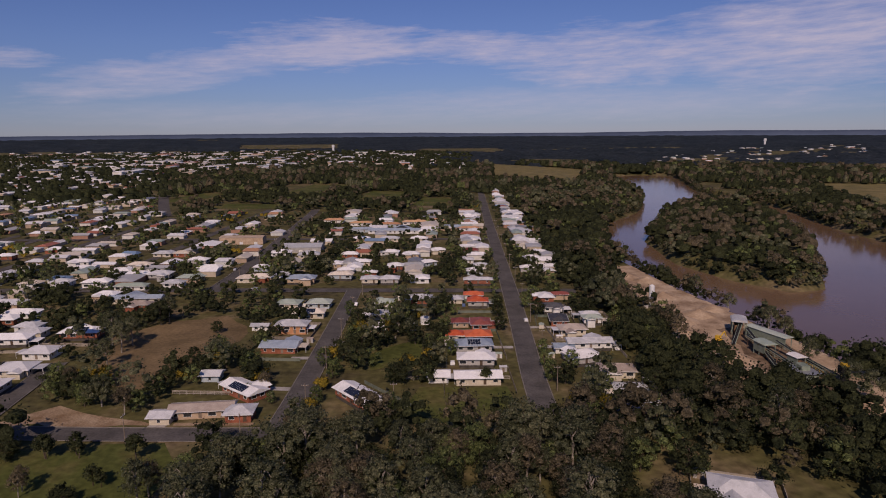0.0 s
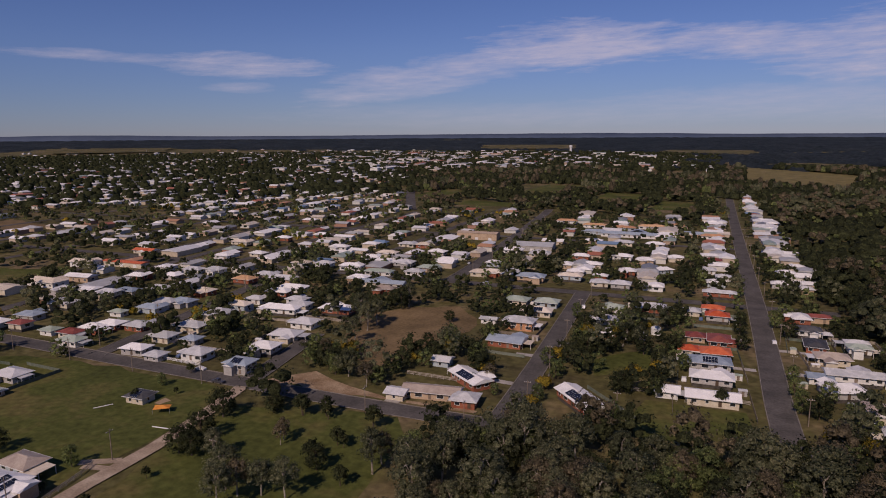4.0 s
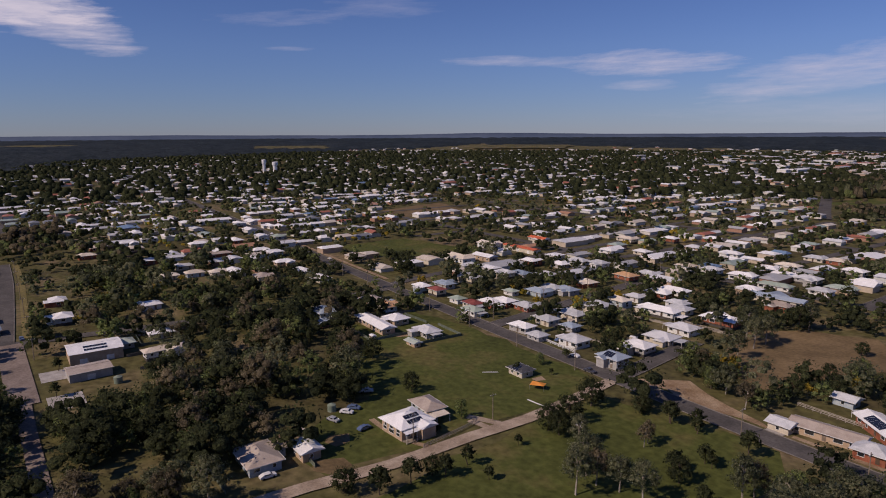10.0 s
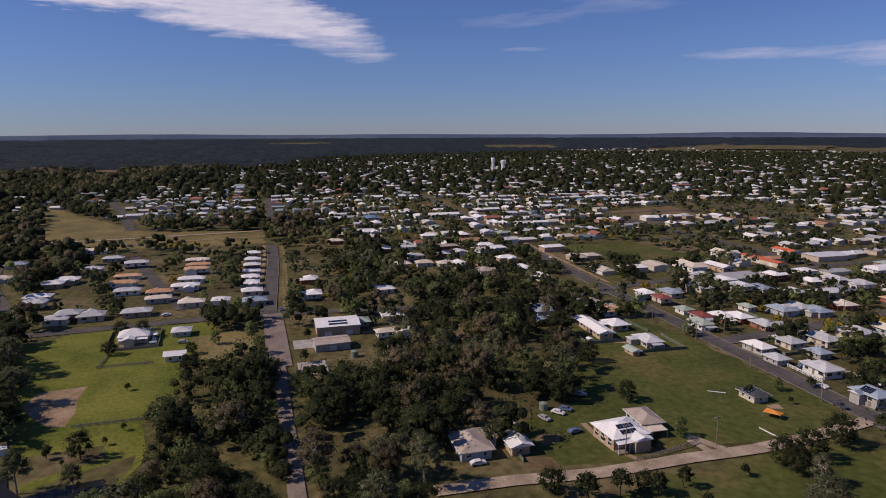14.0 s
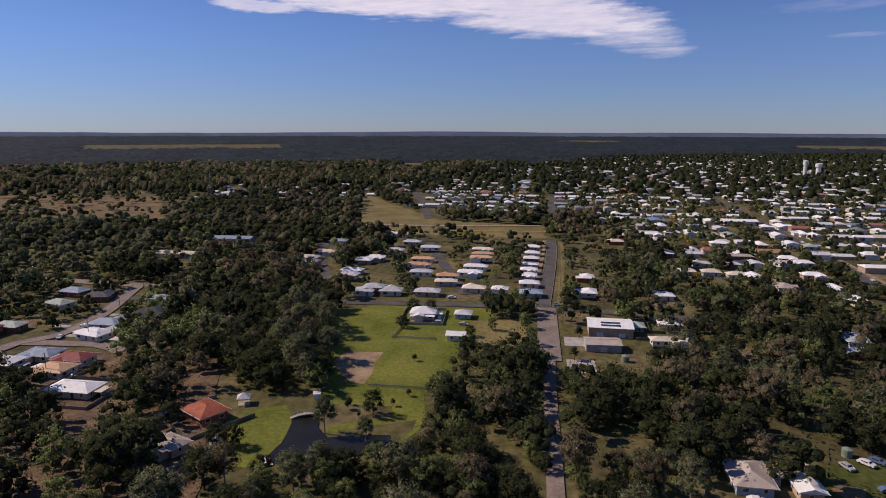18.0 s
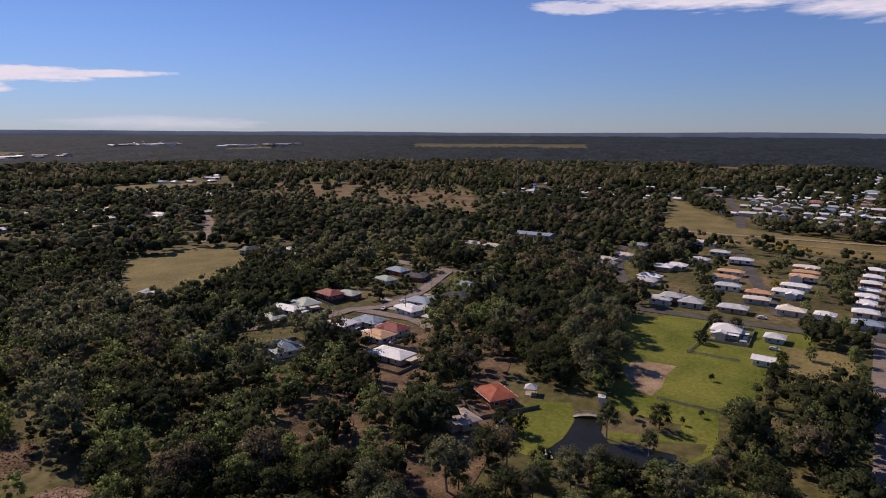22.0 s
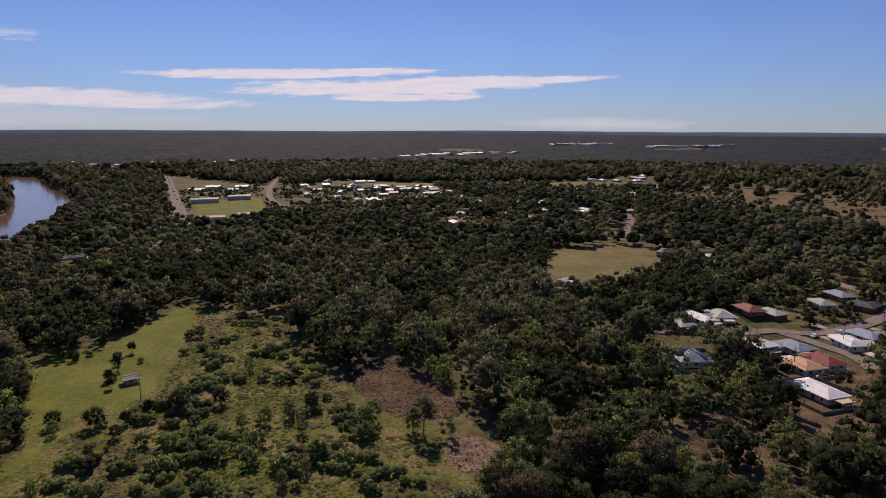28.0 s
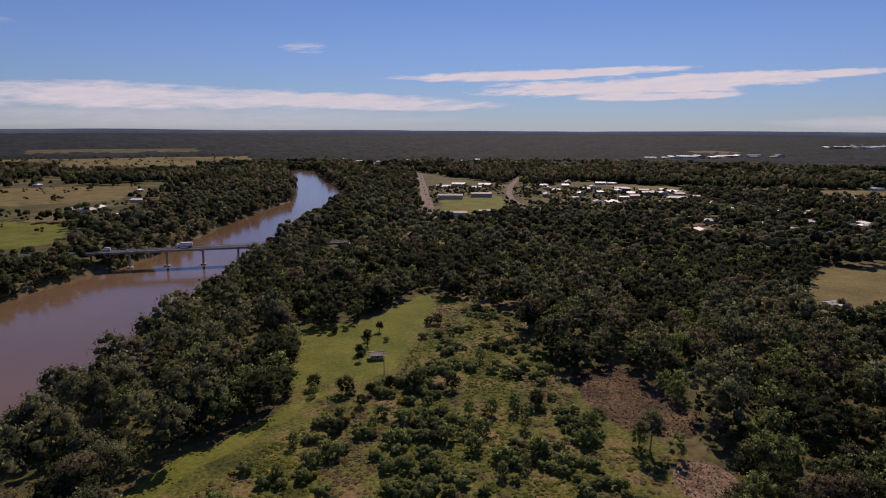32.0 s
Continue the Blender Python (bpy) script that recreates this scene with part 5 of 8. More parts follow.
    # triangles at the gable ends, so corners are written as faces of their own length
    me = bpy.data.meshes.new("distant_houses")
    me.from_pydata(V, [], [tuple(dict.fromkeys(f)) for f in Fq])
    me.materials.append(M["far_roof"])
    me.materials.append(M["far_wall"])
    me.polygons.foreach_set("material_index", Fm)
    me.update()
    tagged(new("distant_houses", me), "hundreds of small houses with white, grey and red roofs", "houses", kind="stuff")
    for x, y, u in P[np.hypot(P[:, 0], P[:, 1]) < 1400]:
        block_poly(((x - 7, y - 7), (x + 7, y - 7), (x + 7, y + 7), (x - 7, y + 7)))
    for x, y, u in street:
        for q in (0.985, 0.97):
            block_poly(((x * q - 8, y * q - 9), (x * q + 8, y * q - 9), (x * q + 8, y * q + 9), (x * q - 8, y * q + 9)))
    return P


def ramp_mat(name, stops, rough=0.5, island=True, spec=0.3):
    """Stepped colours drawn by lot for each piece or object, with a little wear over them."""
    m = bpy.data.materials.new(name)
    m.use_nodes = True
    t = m.node_tree
    b = t.nodes["Principled BSDF"]
    b.inputs["Roughness"].default_value = rough
    b.inputs["Specular IOR Level"].default_value = spec
    src = t.nodes.new("ShaderNodeNewGeometry").outputs["Random Per Island"] if island else t.nodes.new("ShaderNodeObjectInfo").outputs["Random"]
    r = t.nodes.new("ShaderNodeValToRGB")
    r.color_ramp.interpolation = "CONSTANT"
    for i, (p, c) in enumerate(stops):
        e = r.color_ramp.elements[i] if i < 2 else r.color_ramp.elements.new(p)
        e.position, e.color = p, (*c, 1)
    t.links.new(src, r.inputs[0])
    geo = t.nodes.new("ShaderNodeNewGeometry")
    n = t.nodes.new("ShaderNodeTexNoise")
    n.inputs["Scale"].default_value, n.inputs["Detail"].default_value = 0.5, 5
    t.links.new(geo.outputs["Position"], n.inputs["Vector"])
    mr = t.nodes.new("ShaderNodeMapRange")
    mr.inputs["To Min"].default_value, mr.inputs["To Max"].default_value = 0.7, 1.25
    t.links.new(n.outputs[0], mr.inputs[0])
    mx = t.nodes.new("ShaderNodeVectorMath")
    mx.operation = "SCALE"
    t.links.new(r.outputs[0], mx.inputs[0])
    t.links.new(mr.outputs[0], mx.inputs["Scale"])
    t.links.new(mx.outputs[0], b.inputs["Base Color"])
    return m


M["far_roof"] = ramp_mat("far_roofs", ((0, (0.80, 0.79, 0.78)), (0.36, (0.60, 0.60, 0.61)), (0.56, (0.40, 0.40, 0.40)), (0.66, (0.56, 0.50, 0.42)), (0.78, (0.30, 0.36, 0.32)),
                                       (0.84, (0.20, 0.21, 0.23)), (0.91, (0.34, 0.13, 0.08)), (0.95, (0.40, 0.22, 0.13)), (0.98, (0.16, 0.24, 0.36))))
M["far_wall"] = ramp_mat("far_walls", ((0, (0.62, 0.60, 0.55)), (0.4, (0.50, 0.42, 0.32)), (0.6, (0.40, 0.30, 0.22)), (0.75, (0.55, 0.55, 0.52)), (0.9, (0.35, 0.20, 0.14))))
far_houses()


# ---- trees ----
def lump(rng, c, r, flat):
    """The leafy mass of one clump: an uneven dome of fourteen quads, open below."""
    ring = []
    turn = rng.uniform(0, 6.28)
    for e in (-0.45, 0.42, 1.02):
        row = []
        for k in range(6):
            w = turn + k * math.pi / 3 + e * 0.3
            q = r * rng.uniform(0.78, 1.12)
            row.append((math.cos(w) * math.cos(e) * q, math.sin(w) * math.cos(e) * q, math.sin(e) * q * flat))
        ring.append(row)
    out = []
    for i in range(2):
        for k in range(6):
            j = (k + 1) % 6
            out.append((ring[i][k], ring[i][j], ring[i + 1][j], ring[i + 1][k]))
    t = ring[2]
    out += [(t[0], t[1], t[2], t[3]), (t[3], t[4], t[5], t[0])]
    return np.array(out)


def crown(rng, height, spread, clumps, leaves, size, base=0.45, flat=0.85):
    """A crown of clumps that grow into one another, with sprays of leaves all over them that break the outline.
    Rows are leaf quads: four corners, then four soft normals."""
    quads, core = [], np.array((0, 0, height * (base * 0.6 + 0.4)))
    half = height * (1 - base) / 2
    mid = np.array((0, 0, height - half))
    turn = rng.uniform(0, 6.28)
    for i in range(clumps):
        # spread evenly over the upper part of an egg
        u = 1 - (1.85 if base < 0.12 else 1.45) * (i + 0.5) / clumps + rng.uniform(-0.12, 0.12)
        u = min(0.98, max(-0.9, u))
        a = turn + i * 2.39996 + rng.uniform(-0.35, 0.35)
        w = math.sqrt(1 - u * u)
        k = rng.uniform(0.50, 0.78)
        cr = spread * rng.uniform(0.30, 0.46) * (0.86 if clumps > 20 else 1.0 if clumps > 14 else 1.22 if clumps > 6 else 1.38)
        c = mid + np.array((math.cos(a) * w * spread * k, math.sin(a) * w * spread * k, u * max(half - cr * flat * 0.8, half * 0.35)))
        m = lump(rng, c, cr * (0.56 if clumps > 20 else 0.70 if leaves > 30 else 0.58 if leaves > 25 else 0.66 if leaves > 8 else 0.80 if leaves > 5 else 0.92), flat)
        d = m / (np.linalg.norm(m, axis=2)[..., None] + 1e-6)
        p = m + c
        soft = d * 0.35 + (p - core) / spread * 0.5 + np.array((0, 0, 0.45))
        soft /= np.linalg.norm(soft, axis=2)[..., None]
        quads.append(np.concatenate([p, soft], 1))
        if not leaves:
            continue
        d = rng.normal(size=(leaves, 3)) + (c - core) / spread * 0.9
        d /= np.linalg.norm(d, axis=1)[:, None]
        p = c + d * cr * rng.uniform(0.66, 1.24, (leaves, 1)) * np.array((1, 1, flat))
        n = d * 0.7 + rng.normal(size=(leaves, 3)) * 0.5
        n /= np.linalg.norm(n, axis=1)[:, None]
        t1 = np.cross(n, rng.normal(size=(leaves, 3)))
        t1 /= np.linalg.norm(t1, axis=1)[:, None]
        t2 = np.cross(n, t1)
        s = size * rng.uniform(0.5, 1.3, (leaves, 1))
        soft = d * 0.35 + (p - core) / spread * 0.5 + n * 0.55 + np.array((0, 0, 0.45))
        soft /= np.linalg.norm(soft, axis=1)[:, None]
        quads.append(np.stack([p - t1 * s, p - t2 * s * 0.62, p + t1 * s, p + t2 * s * 0.62, soft, soft, soft, soft], 1))
    return np.concatenate(quads)


def dome(rng, height, spread, clumps):
    """A far-off crown: one or two uneven domes of six quads each."""
    out = []
    for i in range(clumps):
        c = np.array((*(rng.normal(0, spread * 0.35, 2) if clumps > 1 else (0, 0)), 0))
        top, r = height * (1.0 if i == 0 else rng.uniform(0.65, 0.9)), spread * (1.0 if clumps == 1 else 0.72)
        turn = rng.uniform(0, 6.28)
        low, high = [], []
        for k in range(5):
            a = turn + k * math.tau / 5
            q = rng.uniform(0.8, 1.2)
            low.append(c + np.array((math.cos(a) * r * q, math.sin(a) * r * q, height * 0.2)))
            q = rng.uniform(0.4, 0.75)
            high.append(c + np.array((math.cos(a + 0.3) * r * q, math.sin(a + 0.3) * r * q, top * rng.uniform(0.8, 1.0))))
        faces = [(low[k], low[(k + 1) % 5], high[(k + 1) % 5], high[k]) for k in range(5)] + [(high[0], high[1], high[2], (high[3] + high[4]) / 2)]
        for f in faces:
            f = np.array(f)
            n = f - c - np.array((0, 0, height * 0.35))
            n = n / np.linalg.norm(n, axis=1)[:, None] + np.array((0, 0, 0.25))
            out.append(np.concatenate([f, n / np.linalg.norm(n, axis=1)[:, None]]))
    return np.array(out)


def limbs(rng, height, spread, mat_, n=7, r=0.3, lean=0.4):
    s = Shape()
    fork = height * rng.uniform(0.28, 0.42)
    bx, by = rng.normal(0, 0.25), rng.normal(0, 0.25)
    s.tube((0, 0, -0.4), (bx, by, fork), r, r * 0.75, 7)
    s.tube((bx, by, fork), (bx * 1.8, by * 1.8, height * 0.74), r * 0.72, r * 0.2, 6)
    for i in range(n):
        a = 2 * math.pi * i / n + rng.uniform(-0.4, 0.4)
        z0 = fork + (height * 0.35) * rng.random()
        rr = spread * rng.uniform(0.3, 0.5)
        mid = (bx + math.cos(a) * rr * 0.5, by + math.sin(a) * rr * 0.5, z0 + height * 0.16)
        tip = (bx + math.cos(a) * rr, by + math.sin(a) * rr, min(height * 0.72, z0 + height * rng.uniform(0.16, 0.28)))
        s.tube((bx, by, z0), mid, r * 0.42, r * 0.28, 5)
        s.tube(mid, tip, r * 0.28, r * 0.08, 5)
    return s.mesh("trunk", mat_)


def quads_mesh(name, q, material):
    n = len(q)
    return mesh_np(name, q[:, :4].reshape(-1, 3), np.arange(n * 4).reshape(n, 4), [material], normals=q[:, 4:].reshape(-1, 3))


KINDS = {   # height, spread, clumps, leaves a clump, leaf size, crown base, leaf, bark, label
    "gum_tree": (13.5, 4.8, 26, 58, 0.25, 0.20, "leaf", "bark", "tall gum tree with an open grey-green crown and pale trunk"),
    "shade_tree": (9.5, 4.8, 24, 58, 0.24, 0.06, "leaf_dark", "bark_dark", "broad dark-green shade tree"),
    "leafy_tree": (8.8, 3.9, 24, 54, 0.22, 0.06, "leaf_green", "bark_dark", "bright green leafy tree"),
    "bronze_tree": (12, 4.3, 24, 54, 0.24, 0.22, "leaf_brown", "bark", "gum tree with thin brownish foliage"),
    "wattle": (6, 3.4, 18, 18, 0.36, 0.15, "leaf_yellow", "bark_dark", "wattle in golden-yellow blossom"),
    "shrub": (2.6, 1.7, 10, 16, 0.26, 0.05, "leaf_green", "bark_dark", "rounded green shrub in rough grass"),
    "young_tree": (5.2, 1.9, 14, 18, 0.30, 0.18, "leaf_dark", "bark_dark", "small young planted tree"),
}
PROTO, LOW, MID, TINY, DOT, SPOT = {}, {}, {}, {}, {}, {}
for ki, (kname, (th, ts, tc_, tl, tz, tb, lf, bk, lab)) in enumerate(KINDS.items()):
    PROTO[kname], LOW[kname], MID[kname], TINY[kname], DOT[kname], SPOT[kname] = [], [], [], [], [], []
    for v in range(4):
        rng = np.random.default_rng(100 + ki * 10 + v)
        hh, ss = th * rng.uniform(0.9, 1.1), ts * rng.uniform(0.88, 1.12)
        PROTO[kname].append((limbs(rng, hh, ss, M[bk], r=0.02 * hh + 0.04), quads_mesh("crown", crown(rng, hh, ss, tc_, tl, tz, tb), M[lf])))
        LOW[kname].append(crown(rng, hh, ss * 1.08, 9, 30, tz * 1.45, tb * 0.7))
        MID[kname].append(crown(rng, hh, ss * 1.15, 7, 13, tz * 2.1, tb * 0.7))
        TINY[kname].append(crown(rng, hh, ss * 1.15, 3, 0, tz, tb))
        DOT[kname].append(dome(rng, hh, ss * 1.2, 2))
        SPOT[kname].append(dome(rng, hh * 1.05, ss * 1.5, 1))
tree_rng = random.Random(11)
placed = {}


def tree(kind, x, y, scale=1.0, wide=1.0):
    """One standing tree, an object of its own with trunk and crown."""
    tm, cm = PROTO[kind][tree_rng.randrange(4)]
    z = max(float(terrain(np.array([x]), np.array([y]))[0]), -5.5)
    e = tagged(new(kind), KINDS[kind][8], "tree", group=kind.replace("_", " ") + "s")
    e.matrix_basis = Matrix.LocRotScale((x, y, z), Euler((0, 0, tree_rng.uniform(0, 6.28))), (scale * wide, scale * wide, scale))
    part("trunk", tm, e)
    part("crown", cm, e)
    placed[kind] = placed.get(kind, 0) + 1
    return e


def scatter(rng, n_try, r0, r1, density_of):
    """Points by density (trees a square metre) in a ring round the plan's centre."""
    a = rng.uniform(0, 2 * math.pi, n_try)
    r = np.sqrt(rng.uniform(r0 * r0, r1 * r1, n_try))
    x, y = r * np.cos(a), r * np.sin(a)
    dens = n_try / (math.pi * (r1 * r1 - r0 * r0))
    keep = rng.uniform(0, 1, n_try) < density_of(x, y) / dens
    return x[keep], y[keep]


def wood_density(x, y):
    r = np.hypot(x, y)
    d = np.where(r < 240, 1 / 42.0, np.where(r < 420, 1 / 44.0, 1 / 55.0))
    town = inside(x, y, TOWN)
    for s in SUBURBS:
        town |= inside(x, y, s)
    west = inside(x, y, SUBURBS[1])
    d[town] = np.where(r[town] < 480, 1 / 58.0, np.where(r[town] < 700, 1 / 80.0, 1 / 115.0))
    fw = inside(x, y, FARWOOD)
    d[fw] = 1 / 62.0
    d[west] = 1 / 120.0
    belt = town & (r > 300) & (r < 520) & (view_az(x, y) > 66) & (view_az(x, y) < 84)
    d[belt] = 1 / 44.0
    for poly, dd in THIN:
        d[inside(x, y, poly)] = dd
    d[is_blocked(x, y)] = 0
    return d


THIN = (
    (((74, -280), (47, -292), (18, -352), (-24, -312), (-36, -258), (-36, -221), (-60, -176), (-60, -140), (-30, -100), (70, -100), (76, -144), (64, -180), (58, -200)), 0.0),
    (((-100, -70), (-160, -92), (-200, -110), (-262, -130), (-250, -165), (-190, -190), (-150, -180), (-110, -120)), 1 / 68.0),
    (((900, -1000), (420, -1100), (330, -640), (500, -560), (900, -700)), 1 / 500.0),
    (((-880, -920), (-900, -480), (-560, -340), (-560, -760)), 1 / 420.0),
)
NEAR = 172.0
tree("shade_tree", -135.8, 159.0, 1.15)
tree("shade_tree", -131.5, 144.0, 1.1)
tree("shade_tree", -131.5, 134.9, 1.0)
tree("gum_tree", -120.1, 135.9, 0.7)
tree("shade_tree", -127.2, 135.1, 0.9)
tree("shade_tree", -122.4, 167.3, 0.7)
tree("young_tree", -111.9, 168.7, 1.2)
tree("young_tree", -103.0, 168.9, 1.0)
tree("bronze_tree", -107.3, 149.3, 0.55)
tree("shade_tree", -89.6, 140.2, 0.75)
tree("young_tree", -93.9, 144.4, 1.2)
tree("young_tree", -86.2, 167.8, 1.5)
tree("young_tree", -88.9, 153.9, 0.9)
tree("gum_tree", -74.3, 143.4, 0.9)
tree("bronze_tree", -74.3, 149.0, 0.9)
tree("young_tree", -79.5, 135.2, 1.1)
tree("young_tree", -129.9, 121.0, 0.7)
tree("gum_tree", -89.2, 124.9, 0.8)
tree("gum_tree", -106.5, 123.7, 1.0)
tree("bronze_tree", -101.6, 122.2, 0.9)
tree("gum_tree", -101.7, 114.6, 0.9)
tree("gum_tree", -96.0, 124.4, 0.8)
tree("young_tree", -130.7, 84.2, 1.4)
tree("shade_tree", -130.7, 90.9, 0.6)
tree("young_tree", -128.4, 93.6, 1.2)
tree("young_tree", -129.5, 102.1, 1.1)
tree("young_tree", -131.1, 75.0, 1.5)
tree("shade_tree", -137.1, 68.2, 0.8)
tree("young_tree", -120.3, 101.9, 0.8)
tree("shade_tree", -182.0, 117.8, 0.85)
tree("leafy_tree", -153.9, 118.7, 0.7)
tree("young_tree", -149.1, 106.3, 0.6)
tree("shade_tree", -219.4, 123.6, 1.05)
tree("shade_tree", -222.5, 121.0, 0.6)
tree("leafy_tree", -174.3, 173.3, 0.55)
tree("young_tree", -172.2, 159.1, 0.9)
tree("young_tree", -173.1, 186.6, 0.8)
tree("young_tree", -163.6, 168.7, 0.5)
tree("shade_tree", -187.0, 95.7, 0.8)
tree("shade_tree", -190.7, -50.6, 0.85)
tree("young_tree", -193.2, -59.7, 0.7)
tree("young_tree", -196.8, -60.1, 0.5)
tree("young_tree", -197.9, -45.7, 0.5)
tree("young_tree", -206.6, -42.1, 0.5)
tree("young_tree", -189.1, -66.4, 0.7)
tree("young_tree", -187.8, -54.5, 0.4)
tree("shade_tree", -283.9, -60.4, 0.7)
tree("shade_tree", -308.5, -59.9, 0.9)
tree("shade_tree", -305.8, -50.9, 0.8)
tree("leafy_tree", -290.2, -4.4, 0.9)
tree("leafy_tree", -267.2, -1.4, 0.9)
tree("leafy_tree", -313.9, -2.4, 0.9)
tree("leafy_tree", -253.6, -0.0, 0.9)
tree("leafy_tree", -286.2, -19.2, 0.7)
tree("shade_tree", -275.4, -28.1, 0.6)
tree("shade_tree", -321.1, -13.5, 0.8)
tree("shade_tree", -328.8, -25.3, 0.8)
tree("shade_tree", -246.3, -27.1, 0.5)
tree("gum_tree", -175.5, -61.7, 0.8)
tree("gum_tree", -171.6, -48.1, 0.7)
tree("gum_tree", -148.6, -54.0, 0.8)
tree("leafy_tree", -145.8, -48.4, 0.8)
tree("young_tree", -241.0, -46.6, 0.6)
tree("shade_tree", -214.6, -97.8, 1.4)
tree("shade_tree", -228.2, -94.1, 1.3)
tree("shade_tree", -221.2, -84.4, 1.2)
tree("shade_tree", -223.5, -111.4, 1.3)
tree("shade_tree", -205.4, -89.3, 1.2)
tree("shade_tree", -214.8, -75.3, 1.0)
tree("shade_tree", -163.5, -85.1, 0.8)
tree("shade_tree", -163.8, -90.8, 0.7)
tree("gum_tree", -274.3, -112.7, 1.2)
tree("gum_tree", -289.0, -112.7, 1.2)
tree("gum_tree", -291.2, -104.6, 1.0)
tree("gum_tree", -266.9, -90.6, 1.1)
tree("shade_tree", -215.7, -103.0, 1.21)
tree("shade_tree", -229.6, -102.2, 1.13)
tree("gum_tree", -236.2, -97.6, 1.17)
tree("gum_tree", -237.5, -90.7, 1.02)
tree("shade_tree", -249.5, -88.4, 1.32)
tree("shade_tree", -242.9, -112.8, 1.09)
tree("shade_tree", -258.0, -109.6, 1.07)
tree("gum_tree", -267.0, -103.3, 1.16)
tree("gum_tree", -276.1, -97.0, 1.17)
tree("gum_tree", -217.3, -85.6, 1.30)
tree("shade_tree", -222.5, -79.4, 1.22)
tree("gum_tree", -236.7, -80.0, 1.14)
tree("young_tree", -251.4, 15.9, 1.0)
tree("young_tree", -280.3, 19.5, 1.0)
tree("shade_tree", -359.4, 22.1, 0.7)
tree("young_tree", -112.5, 169.0, 1.4)
tree("young_tree", -104.3, 170.9, 1.3)
tree("shade_tree", -122.1, 169.2, 0.6)
tree("young_tree", -91.3, 154.6, 1.1)
tree("bronze_tree", -108.1, 152.1, 0.6)
tree("gum_tree", -134.3, 257.8, 1.05)
tree("gum_tree", -134.0, 267.2, 1.0)
tree("gum_tree", -131.8, 241.3, 0.9)
tree("shade_tree", -135.0, 297.8, 1.2)
tree("gum_tree", -132.8, 302.4, 0.9)
tree("shade_tree", -139.9, 358.0, 1.1)
tree("gum_tree", -141.5, 265.1, 1.1)
tree("leafy_tree", -137.5, 218.9, 1.1)
tree("bronze_tree", -129.6, 213.7, 0.8)
tree("gum_tree", -114.7, 204.1, 0.8)
tree("bronze_tree", -103.9, 197.4, 0.8)
tree("leafy_tree", -120.4, 204.2, 0.9)
tree("shade_tree", -98.9, 218.3, 0.9)
tree("shade_tree", -99.3, 231.9, 0.8)
tree("shade_tree", -99.7, 247.1, 0.7)
tree("shade_tree", -94.1, 253.6, 0.7)
tree("leafy_tree", -85.1, 240.6, 0.7)
tree("shade_tree", -80.4, 246.8, 0.6)
tree("shade_tree", -103.3, 284.0, 0.7)
tree("bronze_tree", -63.6, 217.8, 0.6)
tree("leafy_tree", -68.1, 212.8, 0.5)
tree("leafy_tree", -58.4, 205.6, 0.5)
tree("leafy_tree", -46.5, 239.9, 0.9)
tree("wattle", -44.2, 246.2, 1.0)
tree("shade_tree", -38.6, 246.1, 1.0)
tree("shade_tree", -34.6, 259.6, 1.0)
tree("wattle", -37.5, 282.8, 1.0)
tree("wattle", -43.4, 217.5, 0.8)
tree("wattle", -44.1, 198.7, 0.8)
tree("leafy_tree", -43.1, 205.4, 0.7)
tree("leafy_tree", -41.2, 228.1, 0.8)
tree("wattle", -24.6, 282.5, 1.1)
tree("shade_tree", -25.8, 266.7, 1.0)
tree("shade_tree", -16.9, 282.4, 0.9)
tree("shade_tree", -12.4, 266.5, 0.9)
tree("shade_tree", -17.7, 222.3, 1.0)
tree("wattle", -14.6, 239.4, 0.8)
tree("wattle", -5.9, 245.6, 0.9)
tree("shade_tree", -1.5, 274.0, 0.9)
tree("leafy_tree", -17.8, 198.3, 0.8)
tree("leafy_tree", -46.5, 310.4, 0.9)
tree("shade_tree", -40.4, 295.9, 0.8)
tree("shade_tree", -4.5, 309.5, 1.0)
tree("shade_tree", 1.2, 319.6, 0.9)
tree("shade_tree", 26.2, 308.8, 0.8)
tree("shade_tree", 25.6, 285.8, 0.8)
tree("shade_tree", 27.5, 324.4, 0.8)
tree("leafy_tree", 42.0, 324.1, 1.0)
tree("shade_tree", 45.7, 308.4, 0.9)
tree("leafy_tree", 47.2, 341.1, 0.9)
tree("leafy_tree", 40.3, 254.8, 0.7)
tree("leafy_tree", 39.0, 238.6, 0.8)
tree("leafy_tree", 38.8, 224.2, 0.9)
tree("shade_tree", 43.5, 221.4, 0.9)
tree("leafy_tree", 48.2, 235.4, 0.9)
tree("leafy_tree", 51.4, 216.1, 1.0)
tree("wattle", 51.8, 197.4, 1.0)
tree("wattle", 44.0, 204.2, 0.9)
tree("shade_tree", 70.6, 307.9, 0.8)
tree("young_tree", 15.0, 221.8, 1.2)
tree("leafy_tree", 3.1, 252.0, 0.8)
tree("leafy_tree", -6.2, 259.1, 0.8)
tree("shade_tree", 72.6, 210.8, 1.1)
tree("shade_tree", 77.3, 232.0, 1.2)
tree("shade_tree", 85.0, 272.4, 1.3)
tree("shade_tree", 89.9, 307.5, 1.2)
tree("leafy_tree", 85.3, 257.5, 1.2)
tree("leafy_tree", 95.9, 340.0, 1.2)
tree("shade_tree", 86.4, 380.2, 1.2)
tree("shade_tree", 76.3, 380.4, 1.2)
tree("bronze_tree", 92.1, 220.7, 1.0)
tree("bronze_tree", 99.5, 264.5, 1.0)
tree("bronze_tree", 98.8, 280.2, 0.9)
tree("bronze_tree", 94.4, 243.9, 0.8)
tree("gum_tree", 141.2, 214.8, 0.9)
